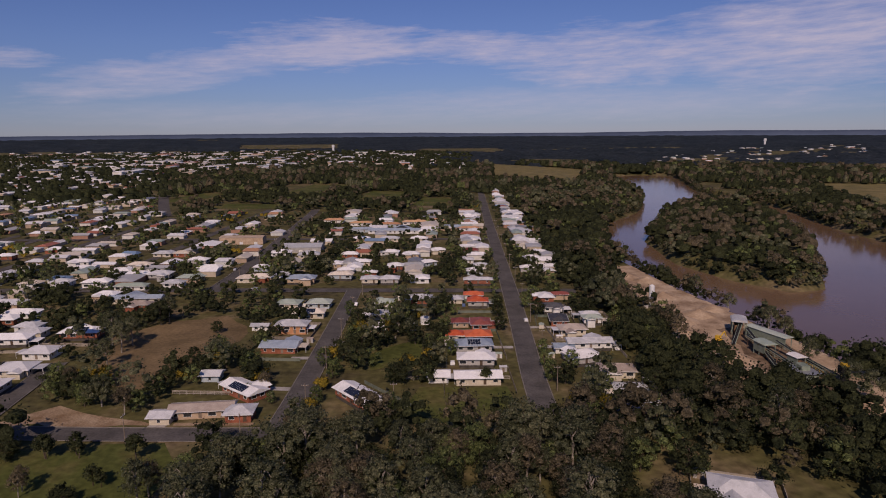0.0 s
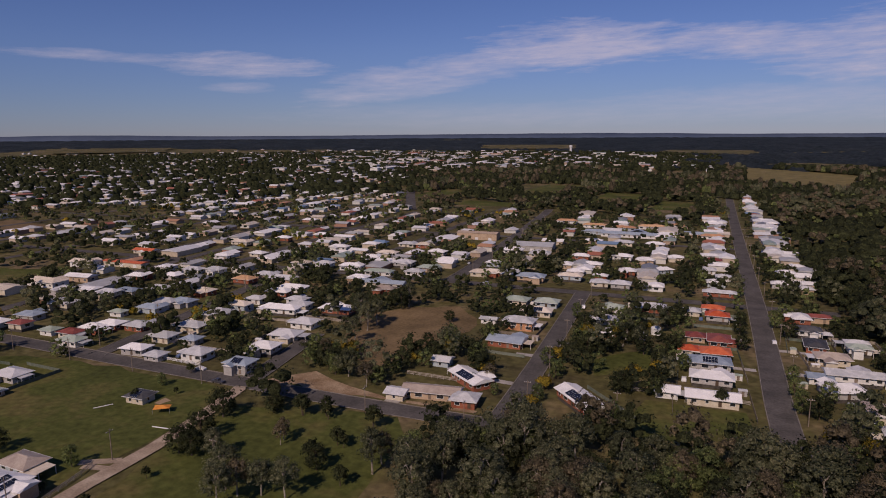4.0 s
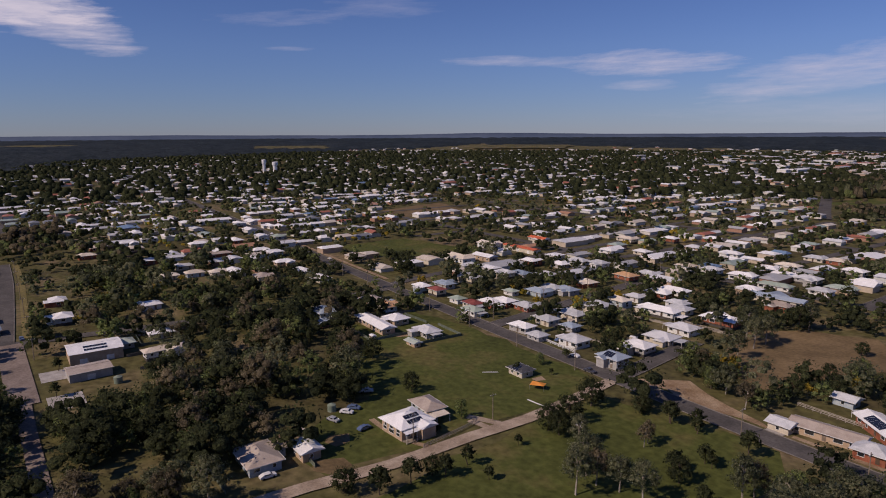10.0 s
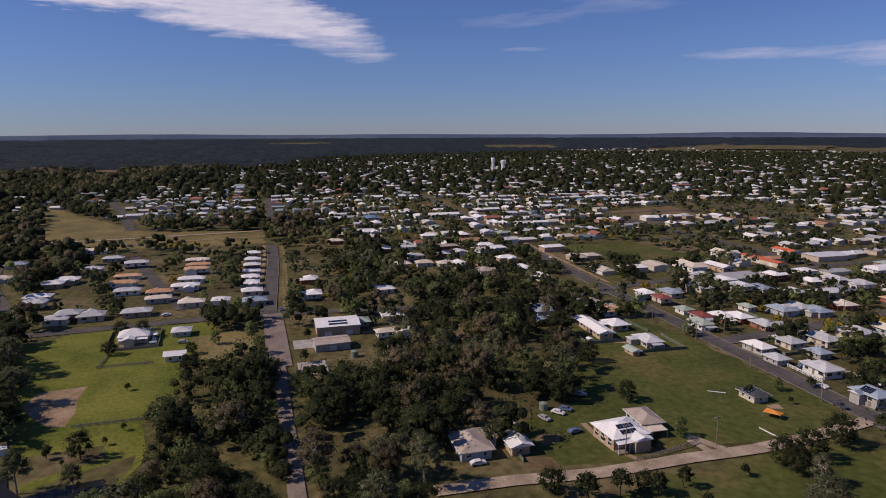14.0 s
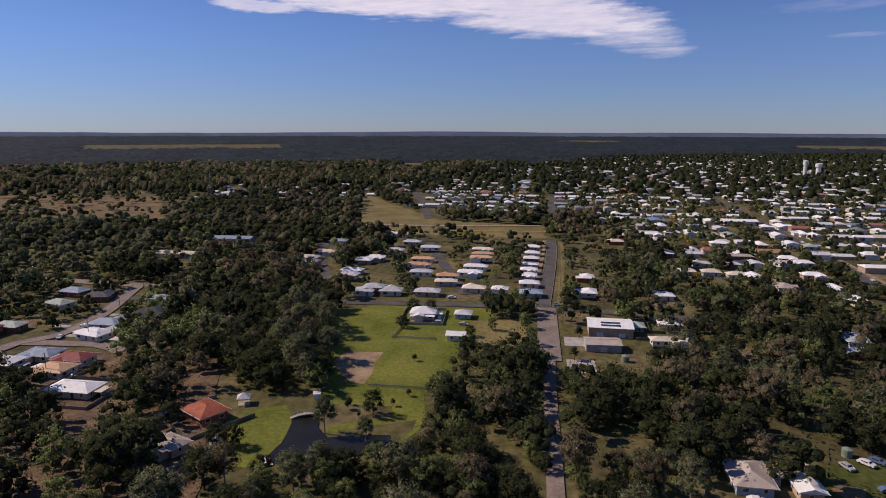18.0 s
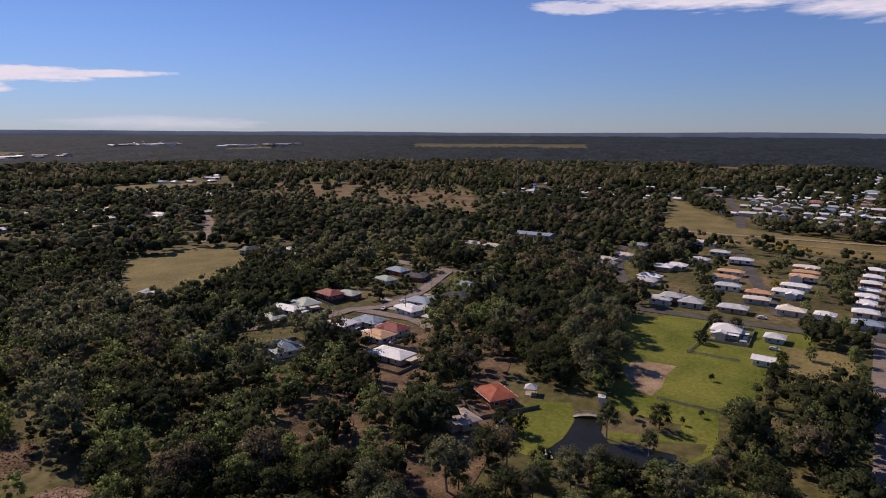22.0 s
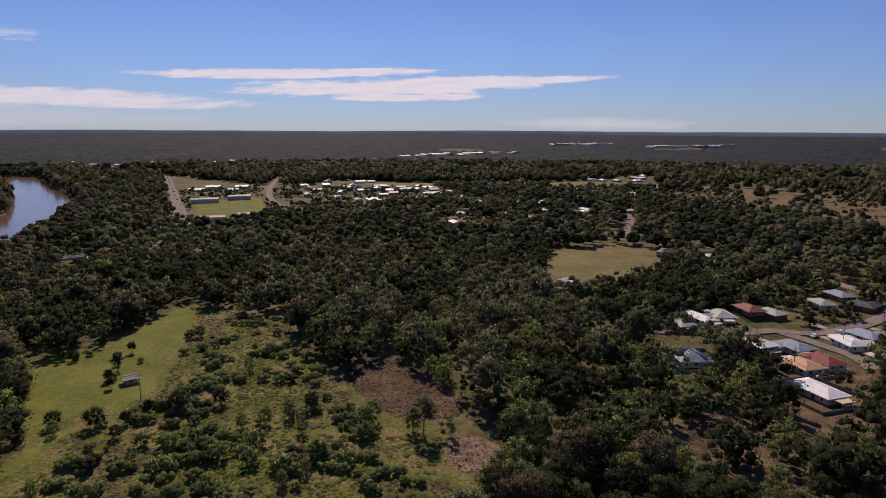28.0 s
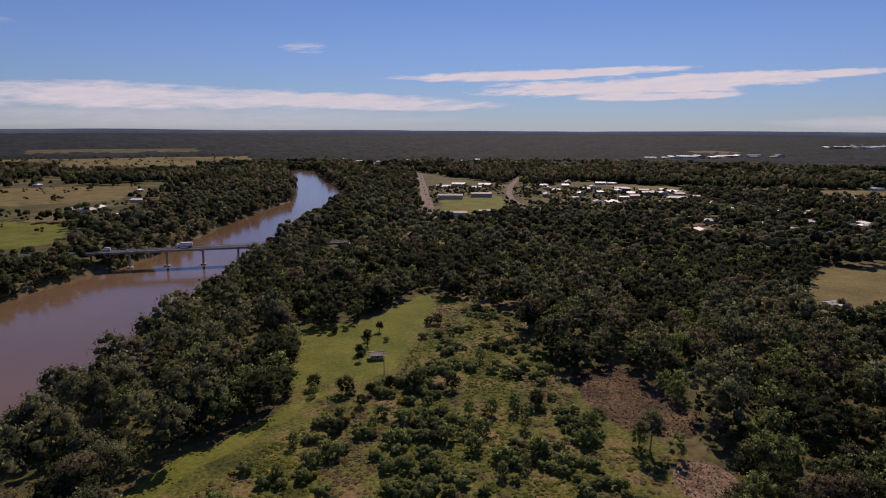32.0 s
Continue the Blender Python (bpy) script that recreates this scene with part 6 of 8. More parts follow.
tree("gum_tree", 139.6, 236.9, 0.8)
tree("gum_tree", 139.9, 200.6, 0.9)
tree("gum_tree", 148.7, 271.2, 0.8)
tree("gum_tree", 147.4, 283.4, 0.8)
tree("gum_tree", 148.6, 296.7, 0.7)
tree("gum_tree", 148.4, 327.3, 0.8)
tree("gum_tree", 139.9, 351.3, 0.9)
tree("gum_tree", 138.7, 394.2, 0.9)
tree("shade_tree", 84.2, 256.0, 1.25)
tree("shade_tree", 87.5, 236.0, 1.3)
tree("shade_tree", 97.0, 281.0, 1.1)
tree("bronze_tree", 87.4, 201.0, 1.15)
tree("bronze_tree", 90.5, 191.5, 1.1)
tree("shade_tree", 95.0, 186.0, 1.2)
tree("gum_tree", 101.0, 184.0, 1.0)
tree("bronze_tree", 108.5, 186.5, 1.0)
tree("shade_tree", 114.0, 184.5, 1.05)
tree("shade_tree", 15.6, -214.3, 0.85)
tree("shade_tree", 39.3, -209.9, 0.75)
tree("young_tree", 39.2, -260.4, 1.3)
tree("young_tree", 39.3, -241.4, 0.8)
tree("young_tree", 36.3, -279.1, 1.0)
tree("shade_tree", 10.6, -292.2, 0.6)
tree("shade_tree", 14.5, -291.1, 0.5)
tree("shade_tree", 56.7, -276.6, 0.5)
tree("young_tree", 24.5, -213.9, 1.0)
tree("young_tree", 30.8, -208.8, 0.9)
tree("leafy_tree", 50.1, -208.0, 0.5)
tree("shade_tree", 74.1, -240.0, 1.4)
tree("shade_tree", 65.8, -234.2, 1.2)
tree("shade_tree", 2.7, -214.8, 0.7)
tree("leafy_tree", -3.0, -194.5, 0.6)
tree("leafy_tree", -10.2, -194.7, 0.7)
tree("leafy_tree", -7.9, -243.4, 0.6)
tree("leafy_tree", -17.6, -197.1, 0.7)
tree("leafy_tree", -20.1, -185.2, 0.6)
tree("shade_tree", -25.4, -201.8, 0.7)
tree("leafy_tree", -38.4, -182.2, 0.8)
tree("leafy_tree", -41.7, -186.0, 0.8)
tree("leafy_tree", -30.0, -171.5, 0.5)
tree("leafy_tree", -17.9, -161.7, 0.5)
tree("leafy_tree", -11.5, -157.1, 0.5)
tree("leafy_tree", 26.3, -183.4, 0.5)
tree("leafy_tree", 47.3, -153.6, 0.5)
tree("shade_tree", 32.3, -199.5, 0.5)
tree("leafy_tree", -7.3, -326.7, 0.6)
tree("leafy_tree", -19.6, -338.7, 0.5)
tree("leafy_tree", -75.2, -212.9, 1.0)
tree("gum_tree", -54.1, -172.4, 0.9)
tree("leafy_tree", -51.8, -175.6, 0.8)
tree("gum_tree", 115.2, -180.0, 1.35)
tree("gum_tree", 125.0, -187.5, 1.2)
tree("gum_tree", 110.5, -184.1, 1.2)
tree("gum_tree", 124.2, -172.5, 1.0)
tree("gum_tree", 111.7, -196.5, 1.1)
tree("bronze_tree", 124.6, -165.7, 1.0)
tree("leafy_tree", -72.4, -206.5, 0.9)
tree("shade_tree", 51.5, -214.4, 0.6)
tree("shade_tree", 59.5, -206.2, 0.6)
tree("young_tree", 40.7, -248.9, 0.9)
tree("young_tree", 59.4, -291.1, 0.9)
tree("leafy_tree", 47.5, -171.7, 0.5)
tree("shrub", 61.5, -282.2, 0.9)
tree("shrub", 56.1, -278.4, 1.0)
tree("shrub", 51.9, -280.8, 1.0)
tree("shrub", 62.0, -273.3, 0.7)
tree("shrub", 40.0, -249.7, 1.3)
tree("shrub", 40.0, -264.3, 1.0)
tree("shrub", 31.8, -265.9, 0.8)
tree("wattle", 34.7, -187.7, 0.35)
tree("wattle", 33.8, -192.0, 0.30)
tree("wattle", -22.0, -294.3, 0.40)
tree("wattle", -33.7, -276.1, 0.35)
tree("wattle", 10.3, -241.6, 0.30)
tree("wattle", -8.0, -195.7, 0.30)
tree("wattle", -36.7, -187.2, 0.30)
tree("shrub", 17.9, -175.1, 1.8)
tree("shrub", 3.5, -177.0, 1.9)
tree("shrub", -4.5, -171.1, 1.7)
tree("shrub", -12.1, -165.4, 1.8)
tree("shrub", -22.0, -169.2, 2.0)
tree("shrub", -29.2, -163.6, 1.5)
tree("shrub", 10.6, -190.7, 1.8)
tree("shrub", 17.5, -189.4, 1.7)
tree("shrub", 35.1, -165.8, 1.9)
tree("shrub", 40.1, -162.0, 1.7)
tree("shrub", -6.5, -181.3, 1.8)
tree("shrub", 6.4, -162.8, 1.5)
tree("shrub", -37.3, -176.2, 2.0)
tree("shrub", 24.6, -192.1, 1.5)
tree("shrub", 2.1, -258.3, 1.4)
tree("shrub", 9.4, -273.9, 1.3)
tree("shrub", -17.8, -228.0, 1.4)
tree("shrub", -29.7, -248.3, 1.4)

rng = np.random.default_rng(21)
tx, ty = scatter(rng, 30000, 105, NEAR, wood_density)
ok = seen(tx, ty, 6)
tx, ty = tx[ok], ty[ok]
pick = rng.random(len(tx))
nz = np.array([noise.noise((x * 0.012, y * 0.012, 3.0)) for x, y in zip(tx, ty)])
order = np.argsort(np.hypot(tx, ty))
for i in order:
    s = rng.uniform(0.62, 1.2) * (1 + 0.25 * nz[i])
    u = pick[i] + nz[i] * 0.5 + (0.3 if 112 < view_az(tx[i], ty[i]) < 156 else 0.0)
    if view_az(tx[i], ty[i]) < 110 and view_az(tx[i], ty[i]) > 48:
        u += 0.42
    elif 322 < view_az(tx[i], ty[i]) < 346:
        u += 0.3
    k = "gum_tree" if u < 0.46 else "bronze_tree" if u < 0.60 else "leafy_tree" if u < 0.86 else "shade_tree"
    if placed.get(k, 0) >= (340 if k == "shade_tree" else 290):
        k = min(("gum_tree", "bronze_tree", "leafy_tree", "shade_tree"), key=lambda q: placed.get(q, 0))
    tree(k, tx[i], ty[i], s, 1.1)


def stuff_trees(name, x, y, lib, mix, seed, label, grow=1.0):
    """A wood of many trees in one mesh, for what nobody could count."""
    rng = np.random.default_rng(seed)
    kinds, probs = list(mix), np.array(list(mix.values()))
    z = np.maximum(terrain(x, y), -5.5)
    drift = np.array([noise.noise((p * 0.011, q * 0.011, 7.0)) for p, q in zip(x, y)])
    leafier = np.where((np.hypot(x, y) < 260) & (view_az(x, y) > 112) & (view_az(x, y) < 156), 0.25, 0.0)
    sel = np.searchsorted(np.cumsum(probs / probs.sum()), np.clip(rng.random(len(x)) * 0.7 + 0.15 + drift * 0.55 + leafier, 0, 0.999))
    vs, ns, ms, mats = [], [], [], []
    for ki, k in enumerate(kinds):
        mats.append(M[KINDS[k][6]])
        for v in range(4):
            idx = np.where((sel == ki) & (np.arange(len(x)) % 4 == v))[0]
            if not len(idx):
                continue
            q = lib[k][v][:, :4].reshape(-1, 3)
            nn = lib[k][v][:, 4:].reshape(-1, 3)
            a, s = rng.uniform(0, 6.28, len(idx)), rng.uniform(0.6, 1.3, len(idx)) * (1 + 0.3 * drift[idx]) * grow
            c, sn = np.cos(a), np.sin(a)
            X = (q[None, :, 0] * c[:, None] - q[None, :, 1] * sn[:, None]) * s[:, None] + x[idx, None]
            Y = (q[None, :, 0] * sn[:, None] + q[None, :, 1] * c[:, None]) * s[:, None] + y[idx, None]
            Z = q[None, :, 2] * s[:, None] + z[idx, None]
            vs.append(np.stack([X, Y, Z], -1).reshape(-1, 3))
            ns.append(np.stack([nn[None, :, 0] * c[:, None] - nn[None, :, 1] * sn[:, None], nn[None, :, 0] * sn[:, None] + nn[None, :, 1] * c[:, None], nn[None, :, 2] + 0 * c[:, None]], -1).reshape(-1, 3))
            ms.append(np.full(len(idx) * len(q) // 4, ki))
    v = np.concatenate(vs)
    me = mesh_np(name, v, np.arange(len(v)).reshape(-1, 4), mats, np.concatenate(ms), normals=np.concatenate(ns))
    return tagged(new(name, me), label, "woodland", kind="stuff")


def bank_trees():
    """The close row of trees that leans over both banks and rings the island."""
    rng = np.random.default_rng(37)
    xs, ys = [], []
    for poly, out in ((RIVER, 1), (ISLAND, -1)):
        for (x0, y0), (x1, y1) in zip(poly, poly[1:] + poly[:1]):
            d = math.hypot(x1 - x0, y1 - y0)
            for k in range(int(d / 3.2)):
                f = (k + rng.random()) / (d / 3.2)
                xs.append(x0 + (x1 - x0) * f + rng.normal(0, 3.0))
                ys.append(y0 + (y1 - y0) * f + rng.normal(0, 3.0))
    x, y = np.array(xs), np.array(ys)
    hz = terrain(x, y)
    ok = (hz > -5.6) & (np.hypot(x, y) < 1350) & seen(x, y, 3)
    for nm, pts, mt, lb in PATCHES:
        if nm == "sand_bank":
            ok &= ~inside(x, y, pts)
    stuff_trees("river_bank_trees", x[ok], y[ok], MID, {"gum_tree": 0.2, "bronze_tree": 0.3, "shade_tree": 0.42, "leafy_tree": 0.08}, 19, "close row of dark trees along the river bank", 0.75)


bank_trees()
WOOD = {"gum_tree": 0.36, "bronze_tree": 0.05, "leafy_tree": 0.20, "shade_tree": 0.39}
rng = np.random.default_rng(31)
# more dark kinds past 300 m tone down brightly lit crowns
DEEP_WOOD = {"gum_tree": 0.24, "bronze_tree": 0.05, "leafy_tree": 0.13, "shade_tree": 0.58}
# darker kinds stand in for crown shade that front-lit and far woods lack
DARKENED_WOOD = {"gum_tree": 0.10, "bronze_tree": 0.16, "leafy_tree": 0.06, "shade_tree": 0.68}
town_mix = {"shade_tree": 0.58, "leafy_tree": 0.22, "gum_tree": 0.14, "wattle": 0.06}


def wood(name, r0, r1, tries, lib, seed, label, thin=1.0, grow=1.0):
    x, y = scatter(rng, tries, r0, r1, lambda p, q: wood_density(p, q) * thin)
    ok = seen(x, y, 3)
    x, y = x[ok], y[ok]
    t = inside(x, y, TOWN)
    for s in SUBURBS:
        t |= inside(x, y, s)
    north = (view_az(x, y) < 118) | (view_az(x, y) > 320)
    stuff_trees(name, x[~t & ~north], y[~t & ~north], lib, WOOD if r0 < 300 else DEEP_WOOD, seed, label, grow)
    stuff_trees(name, x[~t & north], y[~t & north], lib, DARKENED_WOOD, seed + 20, "wood of darker tree kinds standing in for crown shade", grow)
    stuff_trees("garden_trees", x[t], y[t], lib, town_mix, seed + 50, "dark-green garden and street trees between houses", grow * (0.74 if r0 < 480 else 0.66))


wood("woodland", NEAR, 300, 20000, LOW, 1, "dense dull-green gum woodland", 0.84, 1.12)
wood("woodland", 300, 480, 60000, MID, 2, "dense dull-green gum woodland", 0.92, 1.1)
wood("far_woodland", 480, 1000, 130000, TINY, 3, "distant dull-green gum woodland", 0.75, 1.12)


def outer_wood(r0, r1, tries, lib, seed, thin, grow):
    """Trees beyond a kilometre, kept off the farms, the fields and the built-up ground."""
    x, y = scatter(rng, tries, r0, r1, lambda p, q: wood_density(p, q) * thin)
    patchy = np.array([noise.noise((p * 0.006, q * 0.006, 15.0)) for p, q in zip(x, y)])
    ok = seen(x, y, 3) & ~inside(x, y, TOWN) & (patchy > -0.42)
    for nm, pts, mt, lb in PATCHES:
        if nm in ("farmland", "grassland", "far_field", "park_lawn", "clearing", "school_lawn"):
            ok &= ~inside(x, y, pts)
    for sub_ in SUBURBS:
        ok &= ~inside(x, y, sub_)
    for poly, count in HAMLETS:
        ok &= ~inside(x, y, poly) | (patchy > 0.12)
    stuff_trees("far_woodland", x[ok], y[ok], lib, DARKENED_WOOD, seed, "distant woodland, crown shade given by darker tree kinds", grow)


outer_wood(1000, 1350, 90000, DOT, 5, 0.62, 1.15)
outer_wood(1350, 1750, 90000, SPOT, 6, 0.45, 1.15)


def paddock_trees():
    """Scattered shade trees over the farms by the river."""
    rng = np.random.default_rng(53)
    xs, ys = [], []
    for nm, pts, mt, lb in PATCHES:
        if nm == "farmland" and pts[0][1] < 0:
            px, py = [p[0] for p in pts], [p[1] for p in pts]
            n = int((max(px) - min(px)) * (max(py) - min(py)) / 1500)
            x, y = rng.uniform(min(px), max(px), n), rng.uniform(min(py), max(py), n)
            clump = np.array([noise.noise((p * 0.012, q * 0.012, 31.0)) for p, q in zip(x, y)])
            ok = inside(x, y, pts) & (clump > -0.05)
            xs.append(x[ok])
            ys.append(y[ok])
    stuff_trees("paddock_trees", np.concatenate(xs), np.concatenate(ys), TINY, DARKENED_WOOD, 61, "dark shade trees scattered over paddocks", 0.9)


paddock_trees()


def canopy_sheet():
    """Closed woodland past a kilometre: one uneven roof of leaves, open over fields and town."""
    na, radii = 1080, [1660.0]
    while radii[-1] < 4900:
        radii.append(radii[-1] * 1.013)
    radii = np.array(radii)
    a = np.arange(na) * 2 * math.pi / na
    X, Y = (radii[:, None] * np.cos(a)), (radii[:, None] * np.sin(a))
    x, y = X.ravel(), Y.ravel()
    field = np.array([noise.noise((p * 0.0016, q * 0.0016, 9.0)) for p, q in zip(x, y)])
    wx = x + 90 * np.sin(x * 0.021 + y * 0.013) + 60 * np.sin(y * 0.047)
    wy = y + 90 * np.sin(x * 0.017 - y * 0.023) + 60 * np.sin(x * 0.041)
    open_ = (field > 0.56) | inside(wx, wy, TOWN) | ~seen(x, y, 3) | is_blocked(x, y)
    for nm, pts, mt, lb in PATCHES:
        if nm in ("farmland", "cemetery_ground", "grassland", "far_field", "park_lawn", "clearing"):
            open_ |= inside(x, y, pts)
    for sub_ in SUBURBS:
        open_ |= inside(x, y, sub_)
    spots = np.array([noise.noise((p * 0.009, q * 0.009, 21.0)) for p, q in zip(x, y)])
    for poly, count in HAMLETS:
        open_ |= inside(x, y, poly) & (spots < 0.1)
    rng = np.random.default_rng(47)
    z = terrain(x, y) + 6.5 + rng.uniform(-5.5, 5.5, len(x)) * np.clip(1.5 - np.hypot(x, y) / 5000, 0.4, 1)
    z = np.where(open_, terrain(x, y) - 0.5, z)
    keep = ~open_.reshape(X.shape)
    n, k = len(radii), np.arange(na)
    k2 = (k + 1) % na
    f = np.vstack([np.column_stack([i * na + k, (i + 1) * na + k, (i + 1) * na + k2, i * na + k2])[keep[i] | keep[i + 1] | keep[i][k2] | keep[i + 1][k2]] for i in range(n - 1)])
    tagged(new("far_canopy", mesh_np("far_canopy", np.column_stack([x, y, z]), f, [M["canopy"]])), "closed woodland canopy towards the horizon, haze painted into its colour", "woodland", kind="stuff")


canopy_sheet()


def town_tufts():
    """Street and garden trees of the far town."""
    rng = np.random.default_rng(43)
    r = np.sqrt(rng.uniform(950 ** 2, 2750 ** 2, 80000))
    a = rng.uniform(0, 2 * math.pi, 80000)
    x, y = r * np.cos(a), r * np.sin(a)
    ok = inside(x, y, TOWN) & (rng.random(80000) < 0.54) & seen(x, y, 3)
    x, y, r = x[ok], y[ok], r[ok]
    z = terrain(x, y)
    vs, nrm = [], []
    for k in range(6):
        q = dome(np.random.default_rng(80 + k), 1.0, 1.0, 1)
        i = np.arange(k, len(x), 6)
        nrm.append(np.tile(q[:, 4:].reshape(-1, 3), (len(i), 1)))
        q = q[:, :4].reshape(-1, 3)
        w, h = rng.uniform(5, 10, len(i)), rng.uniform(6, 12, len(i))
        vs.append(np.stack([q[None, :, 0] * w[:, None] + x[i, None], q[None, :, 1] * w[:, None] + y[i, None], q[None, :, 2] * h[:, None] + z[i, None]], -1).reshape(-1, 3))
    v = np.concatenate(vs)
    tagged(new("far_town_trees", mesh_np("far_town_trees", v, np.arange(len(v)).reshape(-1, 4), [M["leaf_dark"]], normals=np.concatenate(nrm))), "dark trees between the far houses", "woodland", kind="stuff")


town_tufts()


def hills():
    """Low ridges sized to the view's horizon line; their blue is painted haze."""
    n = 900
    a = np.arange(n + 1) * 2 * math.pi / n
    h = []
    for w in a:
        c, s = math.cos(w) * 3, math.sin(w) * 3
        h.append(73 + 13.0 * max(0.0, noise.noise((c * 1.3, s * 1.3, 1.0)) + 0.35) + 2.0 * noise.noise((c * 7, s * 7, 5.0)))
    h[-1] = h[0]
    v, f = [], []
    for i, w in enumerate(a):
        for rr, hh in ((4860, 38.0), (4935, h[i]), (4975, 35.0)):
            v.append((math.cos(w) * rr, math.sin(w) * rr, hh))
    for i in range(n):
        for k in range(2):
            f.append((i * 3 + k, i * 3 + 3 + k, i * 3 + 4 + k, i * 3 + 1 + k))
    tagged(new("backdrop", mesh_np("backdrop", v, f, [M["hill"]], smooth=True)), "low wooded ridges on the horizon, blue with painted haze", "hills", kind="structure")


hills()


# ---- the bridge and what drives on it ----
M["white_paint"] = mat("white_paint", (0.62, 0.62, 0.61), (0.78, 0.78, 0.77), 0.4, rough=0.35, spec=0.5)
M["car_paint"] = ramp_mat("car_paint", ((0, (0.70, 0.70, 0.70)), (0.35, (0.35, 0.36, 0.38)), (0.55, (0.06, 0.06, 0.07)), (0.7, (0.10, 0.14, 0.24)), (0.82, (0.35, 0.05, 0.04)), (0.9, (0.55, 0.53, 0.48))), rough=0.25, island=False, spec=0.6)
M["rubber"] = mat("tyre_rubber", (0.012, 0.012, 0.012), (0.025, 0.025, 0.025), 2.0, rough=0.9)
M["steel"] = mat("galvanised_steel", (0.30, 0.31, 0.32), (0.45, 0.46, 0.47), 0.7, rough=0.45, metal=0.6)
M["plant_green"] = mat("grey_green_paint", (0.16, 0.20, 0.16), (0.26, 0.30, 0.24), 0.4, rough=0.6, fine=0.2)
M["rust"] = mat("rusty_steel", (0.10, 0.06, 0.04), (0.22, 0.14, 0.09), 0.8, rough=0.85)
M["yellow"] = mat("yellow_paint", (0.50, 0.30, 0.03), (0.65, 0.42, 0.05), 0.6, rough=0.5)
M["black"] = mat("black_steel", (0.012, 0.012, 0.013), (0.03, 0.03, 0.032), 0.8, rough=0.6)
M["pole"] = mat("timber_pole", (0.16, 0.13, 0.10), (0.28, 0.23, 0.19), 0.9)
M["timber"] = mat("weathered_timber", (0.28, 0.24, 0.20), (0.42, 0.38, 0.33), 0.6)
M["canvas"] = mat("orange_canvas", (0.60, 0.22, 0.04), (0.72, 0.30, 0.07), 0.6)
M["blue_tarp"] = mat("blue_tarpaulin", (0.03, 0.16, 0.42), (0.06, 0.24, 0.55), 0.8, rough=0.5)


def group(name, label, cat, m, grp=""):
    e = tagged(new(name), label, cat, group=grp)
    e.matrix_basis = m
    return e


def bar(name, parent, a, b, r, material, n=6, label=""):
    s = Shape()
    s.tube(a, b, r, r, n)
    return part(name, s.mesh(name, material), parent, label)


def block(name, parent, x0, y0, z0, x1, y1, z1, material, label=""):
    s = Shape()
    s.box(x0, y0, z0, x1, y1, z1)
    return part(name, s.mesh(name, material), parent, label)


# bridge: local x runs along the deck
BR = pose(199.7, -444.0, 0, 0, 0, 17.8)
bridge = group("road_bridge", "long concrete road bridge on slender piers over the river", "bridge", BR)
block("deck", bridge, -120, -4.6, 5.7, 140, 4.6, 6.3, M["concrete"], "flat concrete deck")
for sg in (-1, 1):
    block("girder", bridge, -120, sg * 3.0 - 0.5, 4.6, 140, sg * 3.0 + 0.5, 5.7, M["concrete"])
    block("guard_rail", bridge, -120, sg * 4.4 - 0.06, 6.9, 140, sg * 4.4 + 0.06, 7.15, M["steel"], "steel guard rail")
    for i in range(44):
        block("rail_post", bridge, -118 + i * 6, sg * 4.4 - 0.07, 6.3, -117.85 + i * 6, sg * 4.4 + 0.07, 6.9, M["steel"])
road_top = block("road_surface", bridge, -120, -4.1, 6.304, 140, 4.1, 6.33, M["asphalt"], "grey asphalt surface")
for px in (-88, -64, -40.5, -16.5, 7.5, 31.5, 55.5, 80):
    s = Shape()
    s.tube((px, 0, -9), (px, 0, 3.6), 0.85, 0.75, 12)
    part("pier", s.mesh("pier", M["concrete"]), bridge, "round concrete pier")
    block("crosshead", bridge, px - 0.8, -4.2, 3.6, px + 0.8, 4.2, 4.6, M["concrete"])
    block("pile_cap", bridge, px - 1.8, -2.6, -6.8, px + 1.8, 2.6, -5.2, M["concrete"])
for sg, px in ((-1, -118), (1, 138)):
    block("abutment", bridge, px - 4, -5, -2, px + 4, 5, 4.6, M["concrete"])


